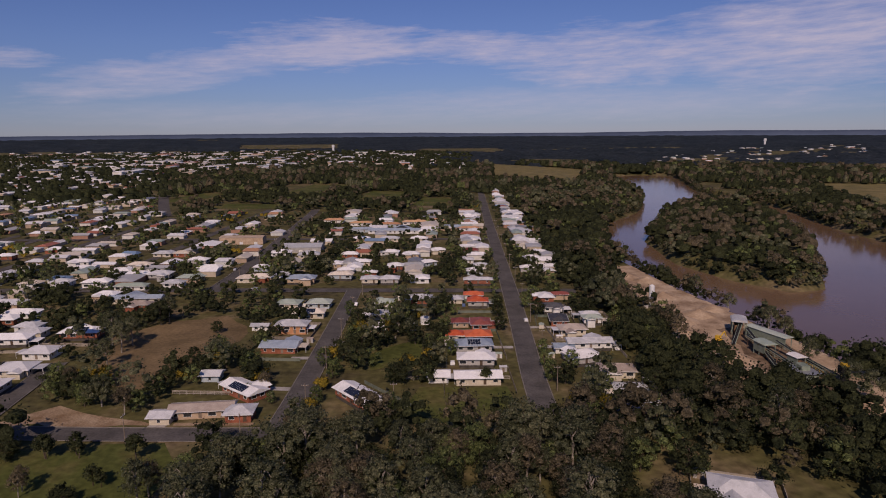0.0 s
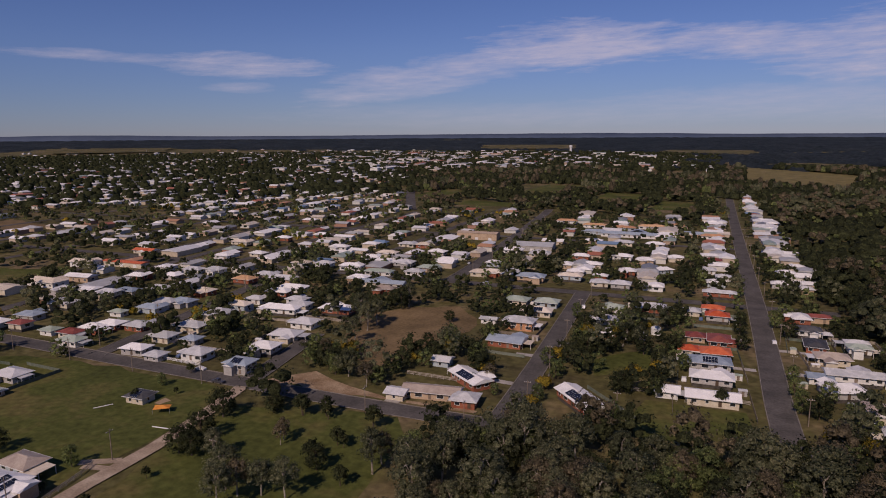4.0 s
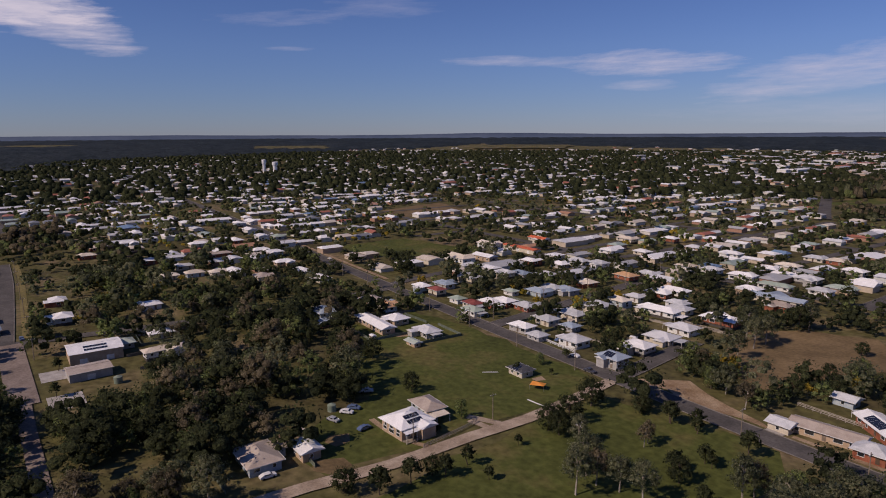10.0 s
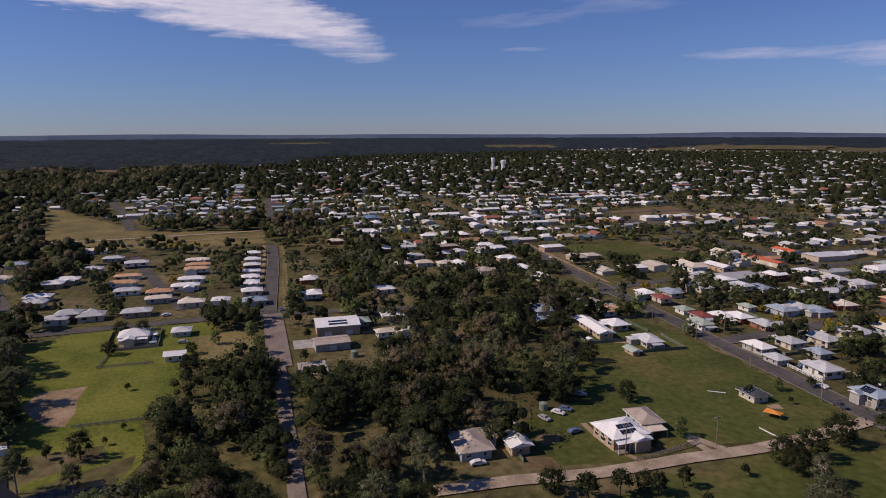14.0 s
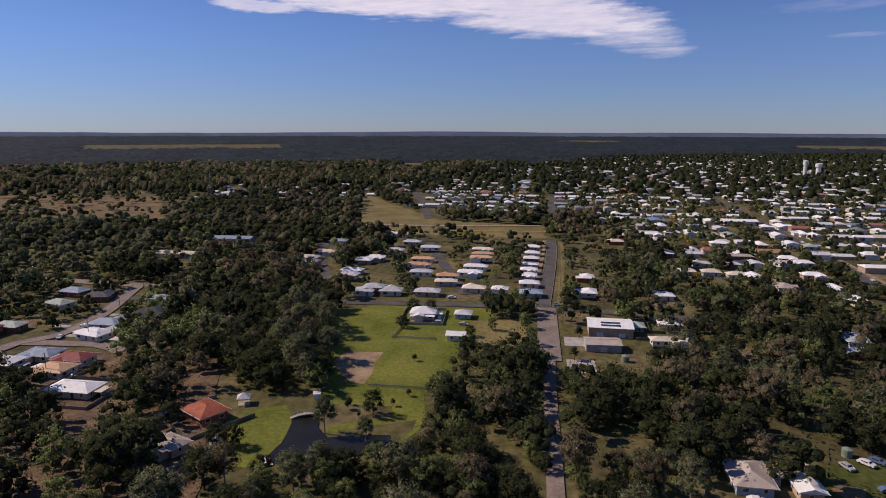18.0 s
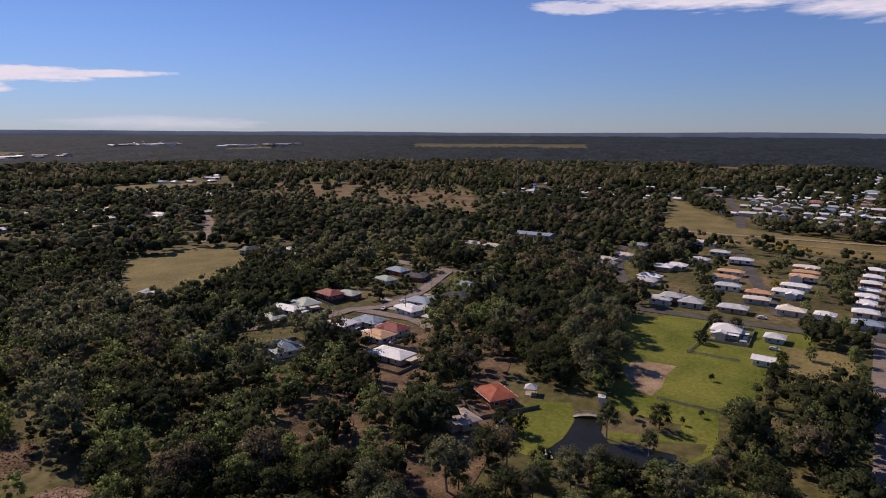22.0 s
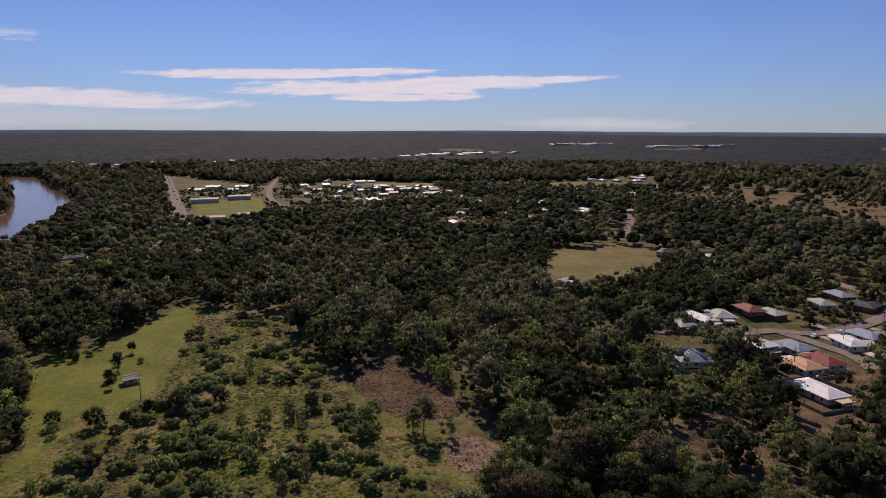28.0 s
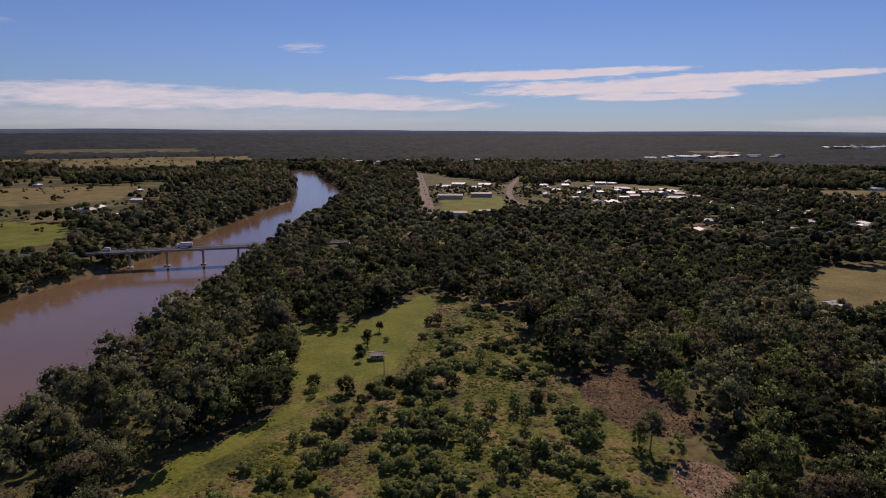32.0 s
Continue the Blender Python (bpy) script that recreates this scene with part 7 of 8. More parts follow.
def vehicle(m, kind="car", label="parked car"):
    """A car, ute or van: body, cabin glass, four wheels, lights."""
    ln, wd, ht = {"car": (4.5, 1.8, 1.45), "van": (5.2, 2.0, 2.3), "ute": (5.2, 1.85, 1.75)}[kind]
    e = group("van" if kind == "van" else "car", label, "vehicle", m, "vehicles")
    b = bmesh.new()
    prof = {"car": ((-0.5, 0.25), (-0.5, 0.62), (-0.42, 0.7), (-0.26, 1.0), (0.14, 1.0), (0.28, 0.68), (0.48, 0.6), (0.5, 0.25)),
            "ute": ((-0.5, 0.25), (-0.5, 0.62), (-0.10, 0.62), (-0.07, 1.0), (0.17, 1.0), (0.28, 0.66), (0.48, 0.58), (0.5, 0.25)),
            "van": ((-0.5, 0.18), (-0.5, 0.95), (-0.46, 1.0), (0.22, 1.0), (0.36, 0.62), (0.49, 0.5), (0.5, 0.18))}[kind]
    lo = [b.verts.new((p * ln, -wd / 2 + (0.12 if q > 0.75 else 0), q * ht)) for p, q in prof]
    hi = [b.verts.new((p * ln, wd / 2 - (0.12 if q > 0.75 else 0), q * ht)) for p, q in prof]
    b.faces.new(lo)
    b.faces.new(hi[::-1])
    for i in range(len(prof)):
        j = (i + 1) % len(prof)
        b.faces.new((lo[j], lo[i], hi[i], hi[j]))
    bmesh.ops.bevel(b, geom=b.edges[:], offset=0.05, segments=1, affect="EDGES")
    me = bpy.data.meshes.new("body")
    b.to_mesh(me)
    b.free()
    me.materials.append(M["car_paint"] if kind != "van" else M["white_paint"])
    part("body", me, e)
    x0, x1 = (-0.24, 0.13) if kind == "car" else (-0.05, 0.16) if kind == "ute" else (0.02, 0.24)
    for sg in (-1, 1):
        block("side_window", e, x0 * ln, sg * (wd / 2 - 0.1) - 0.06, ht * 0.74, x1 * ln, sg * (wd / 2 - 0.1) + 0.06, ht * 0.92, M["glass"], "dark side window")
    s = Shape()
    k = 0.31 if kind == "van" else 0.22
    s.face([(k * ln + 0.18, -wd * 0.4, ht * 0.73), (k * ln + 0.18, wd * 0.4, ht * 0.73), (k * ln - 0.22, wd * 0.38, ht * 0.95), (k * ln - 0.22, -wd * 0.38, ht * 0.95)])
    part("windscreen", s.mesh("windscreen", M["glass"]), e, "dark windscreen")
    for px in (-0.31, 0.31):
        for sg in (-1, 1):
            bar("wheel", e, (px * ln, sg * (wd / 2 - 0.2), 0.32), (px * ln, sg * (wd / 2 + 0.01), 0.32), 0.32, M["rubber"], 12)
    return e


# lorry and van crossing
lorry = group("lorry", "white box lorry standing on the bridge deck", "lorry", BR @ pose(-5, -1.9, 6.33))
block("cargo_box", lorry, -4.8, -1.2, 1.15, 3.2, 1.2, 3.7, M["white_paint"], "white cargo box")
block("cab", lorry, 3.4, -1.15, 0.6, 5.5, 1.15, 2.9, M["white_paint"], "white cab")
block("windscreen", lorry, 5.42, -1.0, 1.7, 5.53, 1.0, 2.7, M["glass"], "dark windscreen")
block("chassis", lorry, -4.8, -0.5, 0.75, 5.2, 0.5, 1.15, M["black"])
for px in (-3.6, -2.4, 4.3):
    for sg in (-1, 1):
        bar("wheel", lorry, (px, sg * 0.85, 0.5), (px, sg * 1.2, 0.5), 0.5, M["rubber"], 14)
vehicle(BR @ pose(46, -1.9, 6.33, 0, 0, 0), "van", "white van standing on the bridge deck")

for cx, cy, cr, ck, cl in ((-180.9, 94.5, 40, "car", "white car parked on the yard grass"), (-179.2, 91.0, 40, "car", "dark car parked on the yard grass"), (-165.5, 89.8, 100, "car", "blue car on the yard grass"),
                           (-176.5, 84.8, 20, "car", "grey car at the yard edge"), (-156.6, 182.2, 178, "ute", "white car beside the kerb"), (-190.5, 104.5, 60, "ute", "old car in the yard"),
                           (-291.5, 30.7, 90, "van", "white van outside the large shed"), (-292.0, -32.9, 80, "car", "car beside the white house"), (-340.1, -45.0, 95, "car", "car parked by the street"),
                           (-334.0, 10.8, 2, "car", "dark car at the junction"), (-46.2, 330.0, 90, "ute", "white car parked by the street"), (39.2, 300.0, 90, "car", "car parked by the kerb"),
                           (-172.0, 190.6, 178, "car", "dark car by the garden fence"), (-246.0, -206.0, 20, "car", "white car on a driveway"), (-262, -206, 80, "ute", "car on a driveway"),
                           (-230, 240, 95, "car", "car parked in the side street"), (-236, 285, 95, "ute", "car parked in the side street"), (-138, 420, 92, "car", "car parked in the street"), (-129, 520, 92, "van", "white van in the street"),
                           (-110, 366.5, 178, "car", "car on the cross street"), (-210, 370, 178, "ute", "car on the cross street"), (-420, 203.5, 175, "car", "car on the long road"), (-560, 215, 176, "car", "white car on the long road")):
    vehicle(pose(cx, cy, 0.1, 0, 0, cr), ck, cl)
for k in range(11):
    vehicle(pose(88 - k * 5.0 - (k % 3) * 0.4 - 3.8, -1290 + k * 57, 0.2, 0, 0, 82), "car", "car parked along the wide street")

# ---- gravel works on the sand ----
silo = group("silo", "tall white cement silo on steel legs", "silo", pose(106.5, 323, 0) @ Matrix.Scale(0.72, 4))
s = Shape()
s.tube((0, 0, 4), (0, 0, 16), 1.9, 1.9, 16)
part("barrel", s.mesh("barrel", M["white_paint"]), silo)
s = Shape()
s.tube((0, 0, 1.8), (0, 0, 4), 0.5, 1.9, 16)
part("hopper", s.mesh("hopper", M["white_paint"]), silo)
s = Shape()
s.tube((0, 0, 16), (0, 0, 16.9), 1.9, 0.6, 16)
part("cap", s.mesh("cap", M["white_paint"]), silo)
for q in range(4):
    w = q * math.pi / 2 + 0.78
    bar("leg", silo, (math.cos(w) * 1.7, math.sin(w) * 1.7, 0), (math.cos(w) * 1.7, math.sin(w) * 1.7, 5), 0.13, M["steel"])
bar("ladder", silo, (1.95, 0.2, 0), (1.95, 0.2, 16.8), 0.08, M["steel"])
block("batch_bin", silo, -5.5, -2, 0, -2.6, 2, 4, M["concrete"], "low concrete bin")


def conveyor(a, b, w=1.1):
    a, b = Vector(a), Vector(b)
    e = group("conveyor", "long steel belt conveyor on trestle legs over sand", "conveyor", pose(a.x, a.y, 0), "conveyors")
    d = b - a
    n = d.normalized()
    side = Vector((-n.y, n.x, 0)).normalized() * (w / 2)
    z = Vector((0, 0, 1))
    s = Shape()
    p = [Vector((0, 0, a.z)) - side, Vector((d.x, d.y, b.z)) - side, Vector((d.x, d.y, b.z)) + side, Vector((0, 0, a.z)) + side]
    s.face(p)
    s.face([q - z * 0.12 for q in p[::-1]])
    for i in range(4):
        j = (i + 1) % 4
        s.face([p[i] - z * 0.12, p[j] - z * 0.12, p[j], p[i]])
    part("belt", s.mesh("belt", M["black"]), e, "dark rubber belt")
    for sg in (-1, 1):
        bar("rail", e, Vector((0, 0, a.z - 0.1)) + side * sg * 1.1, Vector((d.x, d.y, b.z - 0.1)) + side * sg * 1.1, 0.14, M["plant_green"])
        bar("lower_rail", e, Vector((0, 0, a.z - 0.9)) + side * sg * 1.1, Vector((d.x, d.y, b.z - 0.9)) + side * sg * 1.1, 0.10, M["plant_green"])
        m = max(3, int(d.length / 5))
        for i in range(m):
            f = (i + 0.5) / m
            q = Vector((d.x * f, d.y * f, a.z + (b.z - a.z) * f))
            if q.z > 1.3:
                bar("leg", e, (q.x + side.x * sg, q.y + side.y * sg, 0), q + side * sg - z * 0.1, 0.12, M["rust"])
    return e


def plant_shed(x, y, rot, L, S, h, roof, label):
    e = group("works_shed", label, "shed", pose(x, y, 0, 0, 0, rot), "works sheds")
    for sx in (-1, 0, 1):
        for sy in (-1, 1):
            block("post", e, sx * (L / 2 - 0.2) - 0.12, sy * (S / 2 - 0.2) - 0.12, 0, sx * (L / 2 - 0.2) + 0.12, sy * (S / 2 - 0.2) + 0.12, h, M["plant_green"])
    s = Shape()
    a, b, t = L / 2 + 0.4, S / 2 + 0.4, 0.12
    n = 6
    top, low = [], []
    for i in range(n + 1):
        w = math.pi * i / n
        top.append((-math.cos(w) * b, h + 0.1 + math.sin(w) * S * 0.16))
    for i in range(n):
        (y0, z0), (y1, z1) = top[i], top[i + 1]
        s.face([(-a, y0, z0), (a, y0, z0), (a, y1, z1), (-a, y1, z1)])
    s.face([(-a, p, q) for p, q in top])
    s.face([(a, p, q) for p, q in top[::-1]])
    part("roof", s.mesh("roof", roof), e)
    block("cladding", e, -L / 2, S / 2 - 0.1, h * 0.35, L / 2, S / 2, h, M["plant_green"], "grey-green cladding")
    block("screen_box", e, -L * 0.3, -S * 0.3, 0.6, L * 0.3, S * 0.3, h * 0.7, M["rust"])
    return e


plant_shed(131.5, 279, 70, 9, 6, 6.5, M["roof_g"], "grey-green screening shed with a curved ribbed roof")
plant_shed(138.5, 266, 112, 20, 4, 5.0, M["roof_n"], "long narrow works shed with a pale green roof")
plant_shed(129, 250, 100, 7, 5, 5.5, M["roof_n"], "open screening plant with a pale roof")
plant_shed(135, 237, 105, 5, 4, 4.5, M["roof_w"], "small works hut with a white roof")
conveyor((131, 270, 5.5), (126, 232, 1.2))
conveyor((128, 264, 4.5), (131, 228, 3.2))
conveyor((136, 255, 4.8), (142, 222, 1.0))
conveyor((122, 262, 1.2), (131, 276, 6.0))
conveyor((138, 240, 4.0), (146, 212, 0.9))
wash = group("washing_plant", "grey-green washing plant with walkways on sand", "machine", pose(130, 224, 0, 0, 0, 95))
block("tank", wash, -5, -3, 1.0, 5, 3, 4.2, M["plant_green"])
block("skirt", wash, -4.4, -2.6, 0, 4.4, 2.6, 1.0, M["rust"])
block("deck", wash, -6, -3.8, 4.2, 4, 3.8, 4.35, M["steel"])
block("hopper", wash, -2, -1.6, 4.35, 2, 1.6, 6.0, M["plant_green"])
block("sign_plate", wash, 5.0, -1.0, 2.2, 5.06, 1.0, 3.0, M["yellow"], "yellow plate")
for i in range(6):
    bar("handrail_post", wash, (-6 + i * 2, -3.7, 4.35), (-6 + i * 2, -3.7, 5.4), 0.05, M["yellow"])
bar("handrail", wash, (-6, -3.7, 5.4), (4, -3.7, 5.4), 0.05, M["yellow"])
digger = group("excavator", "yellow excavator on the sand", "excavator", pose(118.2, 268.5, 0, 0, 0, 30))
block("cab", digger, -1, -0.9, 1.0, 0.9, 0.9, 2.7, M["yellow"])
for sg in (-1, 1):
    block("track", digger, -1.7, sg * 1.1 - 0.3, 0, 1.7, sg * 1.1 + 0.3, 0.8, M["black"])
block("platform", digger, -1.6, -1.2, 0.8, 1.4, 1.2, 1.1, M["yellow"])
bar("boom", digger, (0.9, 0, 1.6), (4.0, 0, 3.8), 0.25, M["yellow"])
bar("arm", digger, (4.0, 0, 3.8), (5.4, 0, 1.2), 0.2, M["yellow"])
grab = group("loading_tower", "dark loading tower with an orange top", "machine", pose(139.5, 215, 0))
s = Shape()
s.tube((0, 0, 0), (0, 0, 6), 0.9, 1.4, 8)
part("chute", s.mesh("chute", M["black"]), grab)
block("head", grab, -1.6, -1.4, 6, 1.6, 1.4, 8.6, M["black"])
block("cap", grab, -1.1, -1.0, 8.6, 1.1, 1.0, 9.6, M["yellow"], "orange cap")


def sand_pile(x, y, r, h, seed):
    n, k = 22, 7
    rg = random.Random(seed)
    v, f = [], []
    for i in range(k + 1):
        q = i / k
        for j in range(n):
            a = 2 * math.pi * j / n
            w = 1 + 0.25 * noise.noise((math.cos(a) * 1.2 + seed, math.sin(a) * 1.2, q))
            v.append((x + math.cos(a) * r * w * (1 - q), y + math.sin(a) * r * w * (1 - q), h * (q ** 1.15) * (1 + 0.1 * noise.noise((a, q * 3, seed))) - 0.1))
    for i in range(k):
        for j in range(n):
            m = (j + 1) % n
            f.append((i * n + j, i * n + m, (i + 1) * n + m, (i + 1) * n + j))
    tagged(new("sand_heap", mesh_np("sand_heap", v, f, [M["sand"]], smooth=True)), "heap of pale river sand", "sand", group="sand heaps")


patch("wet_sand", ((124, 284), (136, 290), (145, 262), (146, 226), (138, 206), (126, 214), (120, 246), (125, 262)), M["wet_sand"], "dark churned wet sand round the works", z=0.34, wob=1.5)
for i, (px, py, pr, ph) in enumerate(((112, 395, 12, 4), (122, 380, 10, 3.5), (120, 345, 11, 3), (113, 300, 11, 3), (125, 308, 10, 3.5), (136, 318, 9, 3), (108, 275, 12, 2.6), (116, 245, 10, 3), (110, 232, 8, 2.6), (140, 200, 9, 2.5), (130, 205, 8, 2))):
    sand_pile(px, py, pr, ph, i)


# ---- poles, towers, mast ----
def power_pole(x, y, turn, h=9.5, label="timber power pole with a crossarm"):
    e = group("power_pole", label, "pole", pose(x, y, max(0.0, float(terrain(np.array([x]), np.array([y]))[0])), 0, 0, turn), "power poles")
    s = Shape()
    s.tube((0, 0, -0.3), (0, 0, h), 0.17, 0.11, 8)
    part("shaft", s.mesh("shaft", M["pole"]), e)
    block("crossarm", e, -1.2, -0.06, h - 0.9, 1.2, 0.06, h - 0.75, M["pole"])
    for q in (-1.05, -0.45, 0.45, 1.05):
        bar("insulator", e, (q, 0, h - 0.75), (q, 0, h - 0.5), 0.06, M["white_paint"])
    return e


for x, y, t in ((-146.4, 125.3, 90), (-115.5, 130.6, 0), (28.1, -227.1, 0), (-16.7, 200.5, 0), (-149, 97, 90)):
    power_pole(x, y, t)
for i in range(16):
    power_pole(-60 - i * 34, 177.5 + max(0, i - 1) * 1.1, 90)
for i in range(10):
    power_pole(39.5 + i * 0.9, 215 + i * 42, 0)
for i in range(5):
    power_pole(-45.5, 200 + i * 38, 0)
for i in range(6):
    power_pole(-300 - i * 40, 13 + i * 0.8, 90)
for i in range(6):
    power_pole(-129, 400 + i * 46, 0)
for i in range(5):
    power_pole(-234 - i * 2, 200 + i * 36, 0)
for i in range(7):
    power_pole(-120 - i * 42, -150 - i * 14, 60)


def water_tower(x, y, h, r, label):
    z = float(terrain(np.array([x]), np.array([y]))[0])
    e = group("water_tower", label, "tower", pose(x, y, z), "water towers")
    for nm, z0, z1, r0, r1 in (("shaft", 0, h * 0.72, r * 0.72, r * 0.72), ("tank", h * 0.72, h, r, r), ("cap", h, h + 1.2, r, r * 0.3)):
        s = Shape()
        s.tube((0, 0, z0), (0, 0, z1), r0, r1, 20)
        part(nm, s.mesh(nm, M["white_paint"]), e)


water_tower(-440, 2630, 30, 6, "white concrete water tower above the town")
water_tower(1420, 2900, 34, 6, "white concrete water tower above the trees")
water_tower(-1465, 553, 29, 5.0, "slim white water tower among houses")
water_tower(-1447, 572, 24, 6.5, "white water tower among houses")
mast = group("radio_mast", "thin lattice radio mast", "mast", pose(-735, -392, 0))
for q in range(3):
    w = q * 2.1
    bar("leg", mast, (math.cos(w) * 1.2, math.sin(w) * 1.2, 0), (math.cos(w) * 0.3, math.sin(w) * 0.3, 42), 0.14, M["steel"])
for i in range(10):
    bar("brace", mast, (1.1 - i * 0.09, 0, i * 4.2), (-0.6 + i * 0.05, 1.0 - i * 0.08, i * 4.2 + 3.5), 0.09, M["steel"])

# ---- railway ----
ribbon("rail_bed", ((-590, -420), (-612, -275), (-606, -152), (-616, -45), (-626, 32), (-640, 130)), 6.0, M["gravel"], "pale ballast bed of the railway", z=0.5, cat="railway")
for o in (-0.75, 0.75):
    ribbon("rail", ((-590 + o, -420), (-612 + o, -275), (-606 + o, -152), (-616 + o, -45), (-626 + o, 32), (-640 + o, 130)), 0.14, M["rust"], "rusty steel rail", z=0.62, cat="railway")
ribbon("track_road", ((-575, -170), (-582, -60), (-590, 20)), 4.0, M["dirt"], "brown dirt track beside the railway", z=0.3, cat="road")

# ---- pond garden ----
jetty = group("jetty", "small pale timber jetty at the pond edge", "jetty", pose(-156.4, -72.0, 0, 0, 0, 35))
block("deck", jetty, -2.6, -1.3, 0.25, 2.6, 1.3, 0.4, M["white_paint"], "pale deck boards")
for sx in (-1, 1):
    for sy in (-1, 1):
        bar("post", jetty, (sx * 2.2, sy * 1.1, -1.2), (sx * 2.2, sy * 1.1, 0.3), 0.12, M["timber"])
fb = group("footbridge", "arched timber footbridge over the pond", "footbridge", pose(-186.1, -71.5, 0, 0, 0, 117))
s = Shape()
for i in range(8):
    x0, x1 = -5 + i * 1.25, -3.75 + i * 1.25
    z0, z1 = 0.9 - 0.9 * (x0 / 5) ** 2 + 0.2, 0.9 - 0.9 * (x1 / 5) ** 2 + 0.2
    s.face([(x0, -0.8, z0), (x1, -0.8, z1), (x1, 0.8, z1), (x0, 0.8, z0)])
    s.face([(x0, 0.8, z0 - 0.15), (x1, 0.8, z1 - 0.15), (x1, -0.8, z1 - 0.15), (x0, -0.8, z0 - 0.15)])
    for sg in (-1, 1):
        s.face([(x0, sg * 0.8, z0 - 0.15), (x1, sg * 0.8, z1 - 0.15), (x1, sg * 0.8, z1), (x0, sg * 0.8, z0)])
part("deck", s.mesh("deck", M["timber"]), fb)
for sg in (-1, 1):
    for i in range(8):
        x0, x1 = -5 + i * 1.25, -3.75 + i * 1.25
        z0, z1 = 2.0 - 0.9 * (x0 / 5) ** 2, 2.0 - 0.9 * (x1 / 5) ** 2
        bar("handrail", fb, (x0, sg * 0.8, z0), (x1, sg * 0.8, z1), 0.06, M["timber"])
        bar("baluster", fb, (x0, sg * 0.8, z0 - 0.95), (x0, sg * 0.8, z0), 0.05, M["timber"])
gz = group("gazebo", "small garden gazebo with a grey pyramid roof", "gazebo", pose(-192.6, -95.4, 0, 0, 0, 20))
s = Shape()
for a in range(4):
    w0, w1 = a * math.pi / 2 + 0.785, (a + 1) * math.pi / 2 + 0.785
    s.face([(math.cos(w0) * 3.1, math.sin(w0) * 3.1, 2.5), (math.cos(w1) * 3.1, math.sin(w1) * 3.1, 2.5), (0, 0, 4.0)])
s.face([(math.cos(a * math.pi / 2 + 0.785) * 3.1, math.sin(a * math.pi / 2 + 0.785) * 3.1, 2.48) for a in range(3, -1, -1)])
part("roof", s.mesh("roof", M["roof_g"]), gz)
for a in range(4):
    w = a * math.pi / 2 + 0.785
    bar("post", gz, (math.cos(w) * 2.6, math.sin(w) * 2.6, 0), (math.cos(w) * 2.6, math.sin(w) * 2.6, 2.6), 0.09, M["timber"])
block("floor", gz, -2, -2, 0, 2, 2, 0.2, M["timber"])
hut = group("pump_hut", "tiny white hut near the pond", "hut", pose(-200.5, -72.8, 0, 0, 0, 20))
block("wall", hut, -1.2, -1.0, 0, 1.2, 1.0, 1.9, M["white_paint"])
block("roof", hut, -1.5, -1.3, 1.9, 1.5, 1.3, 2.05, M["roof_w"])
block("door", hut, -0.4, -1.06, 0, 0.4, -1.0, 1.7, M["shade"])


# ---- fences, tanks, yard things ----
def fence(pts, h=1.3, material=None, label="low weathered timber fence", step=2.4):
    e = group("fence", label, "fence", pose(pts[0][0], pts[0][1], 0), "fences")
    x0, y0 = pts[0]
    material = material or M["timber"]
    for (ax, ay), (bx, by) in zip(pts, pts[1:]):
        d = math.hypot(bx - ax, by - ay)
        n = max(1, int(d / step))
        for i in range(n + 1):
            px, py = ax + (bx - ax) * i / n - x0, ay + (by - ay) * i / n - y0
            block("post", e, px - 0.07, py - 0.07, 0, px + 0.07, py + 0.07, h, material)
        ux, uy = -(by - ay) / d * 0.03, (bx - ax) / d * 0.03
        for z in (h * 0.35, h * 0.7, h * 0.97):
            s = Shape()
            q = [(ax - x0 - ux, ay - y0 - uy), (bx - x0 - ux, by - y0 - uy), (bx - x0 + ux, by - y0 + uy), (ax - x0 + ux, ay - y0 + uy)]
            s.face([(p[0], p[1], z - 0.1) for p in q[::-1]])
            s.face([(p[0], p[1], z + 0.1) for p in q])
            for i in range(4):
                j = (i + 1) % 4
                s.face([(*q[i], z - 0.1), (*q[j], z - 0.1), (*q[j], z + 0.1), (*q[i], z + 0.1)])
            part("rail", s.mesh("rail", material), e)


fence(((-268, -62), (-286, -61), (-300, -60)), 1.2)
fence(((-268, -62), (-268, -42)), 1.2)
fence(((-144.5, 97.6), (-147.5, 116.2), (-149, 121)), 1.4)
fence(((-213, -58), (-213, -34)), 1.1)
fence(((-175, 194), (-195, 195.5), (-215, 196.5)), 1.3, M["white_paint"], "white garden fence along the verge")
fence(((-14, 226), (24, 226)), 1.5, M["timber"], "timber back fence behind a lawn")
fence(((-60, 212), (-95, 214)), 1.5, M["timber"], "timber back fence beside sheds")
fence(((-262, 30), (-286, 30)), 1.6, M["steel"], "grey sheet fence beside the works yard", 3.0)
fence(((-44, 208), (-44, 236)), 1.2, M["timber"])


def tank(x, y, r, h, material, label):
    e = group("water_tank", label, "tank", pose(x, y, 0), "water tanks")
    s = Shape()
    s.tube((0, 0, 0), (0, 0, h), r, r, 18)
    part("barrel", s.mesh("barrel", material), e)
    s = Shape()
    s.tube((0, 0, h), (0, 0, h + r * 0.35), r, r * 0.25, 18)
    part("lid", s.mesh("lid", material), e)


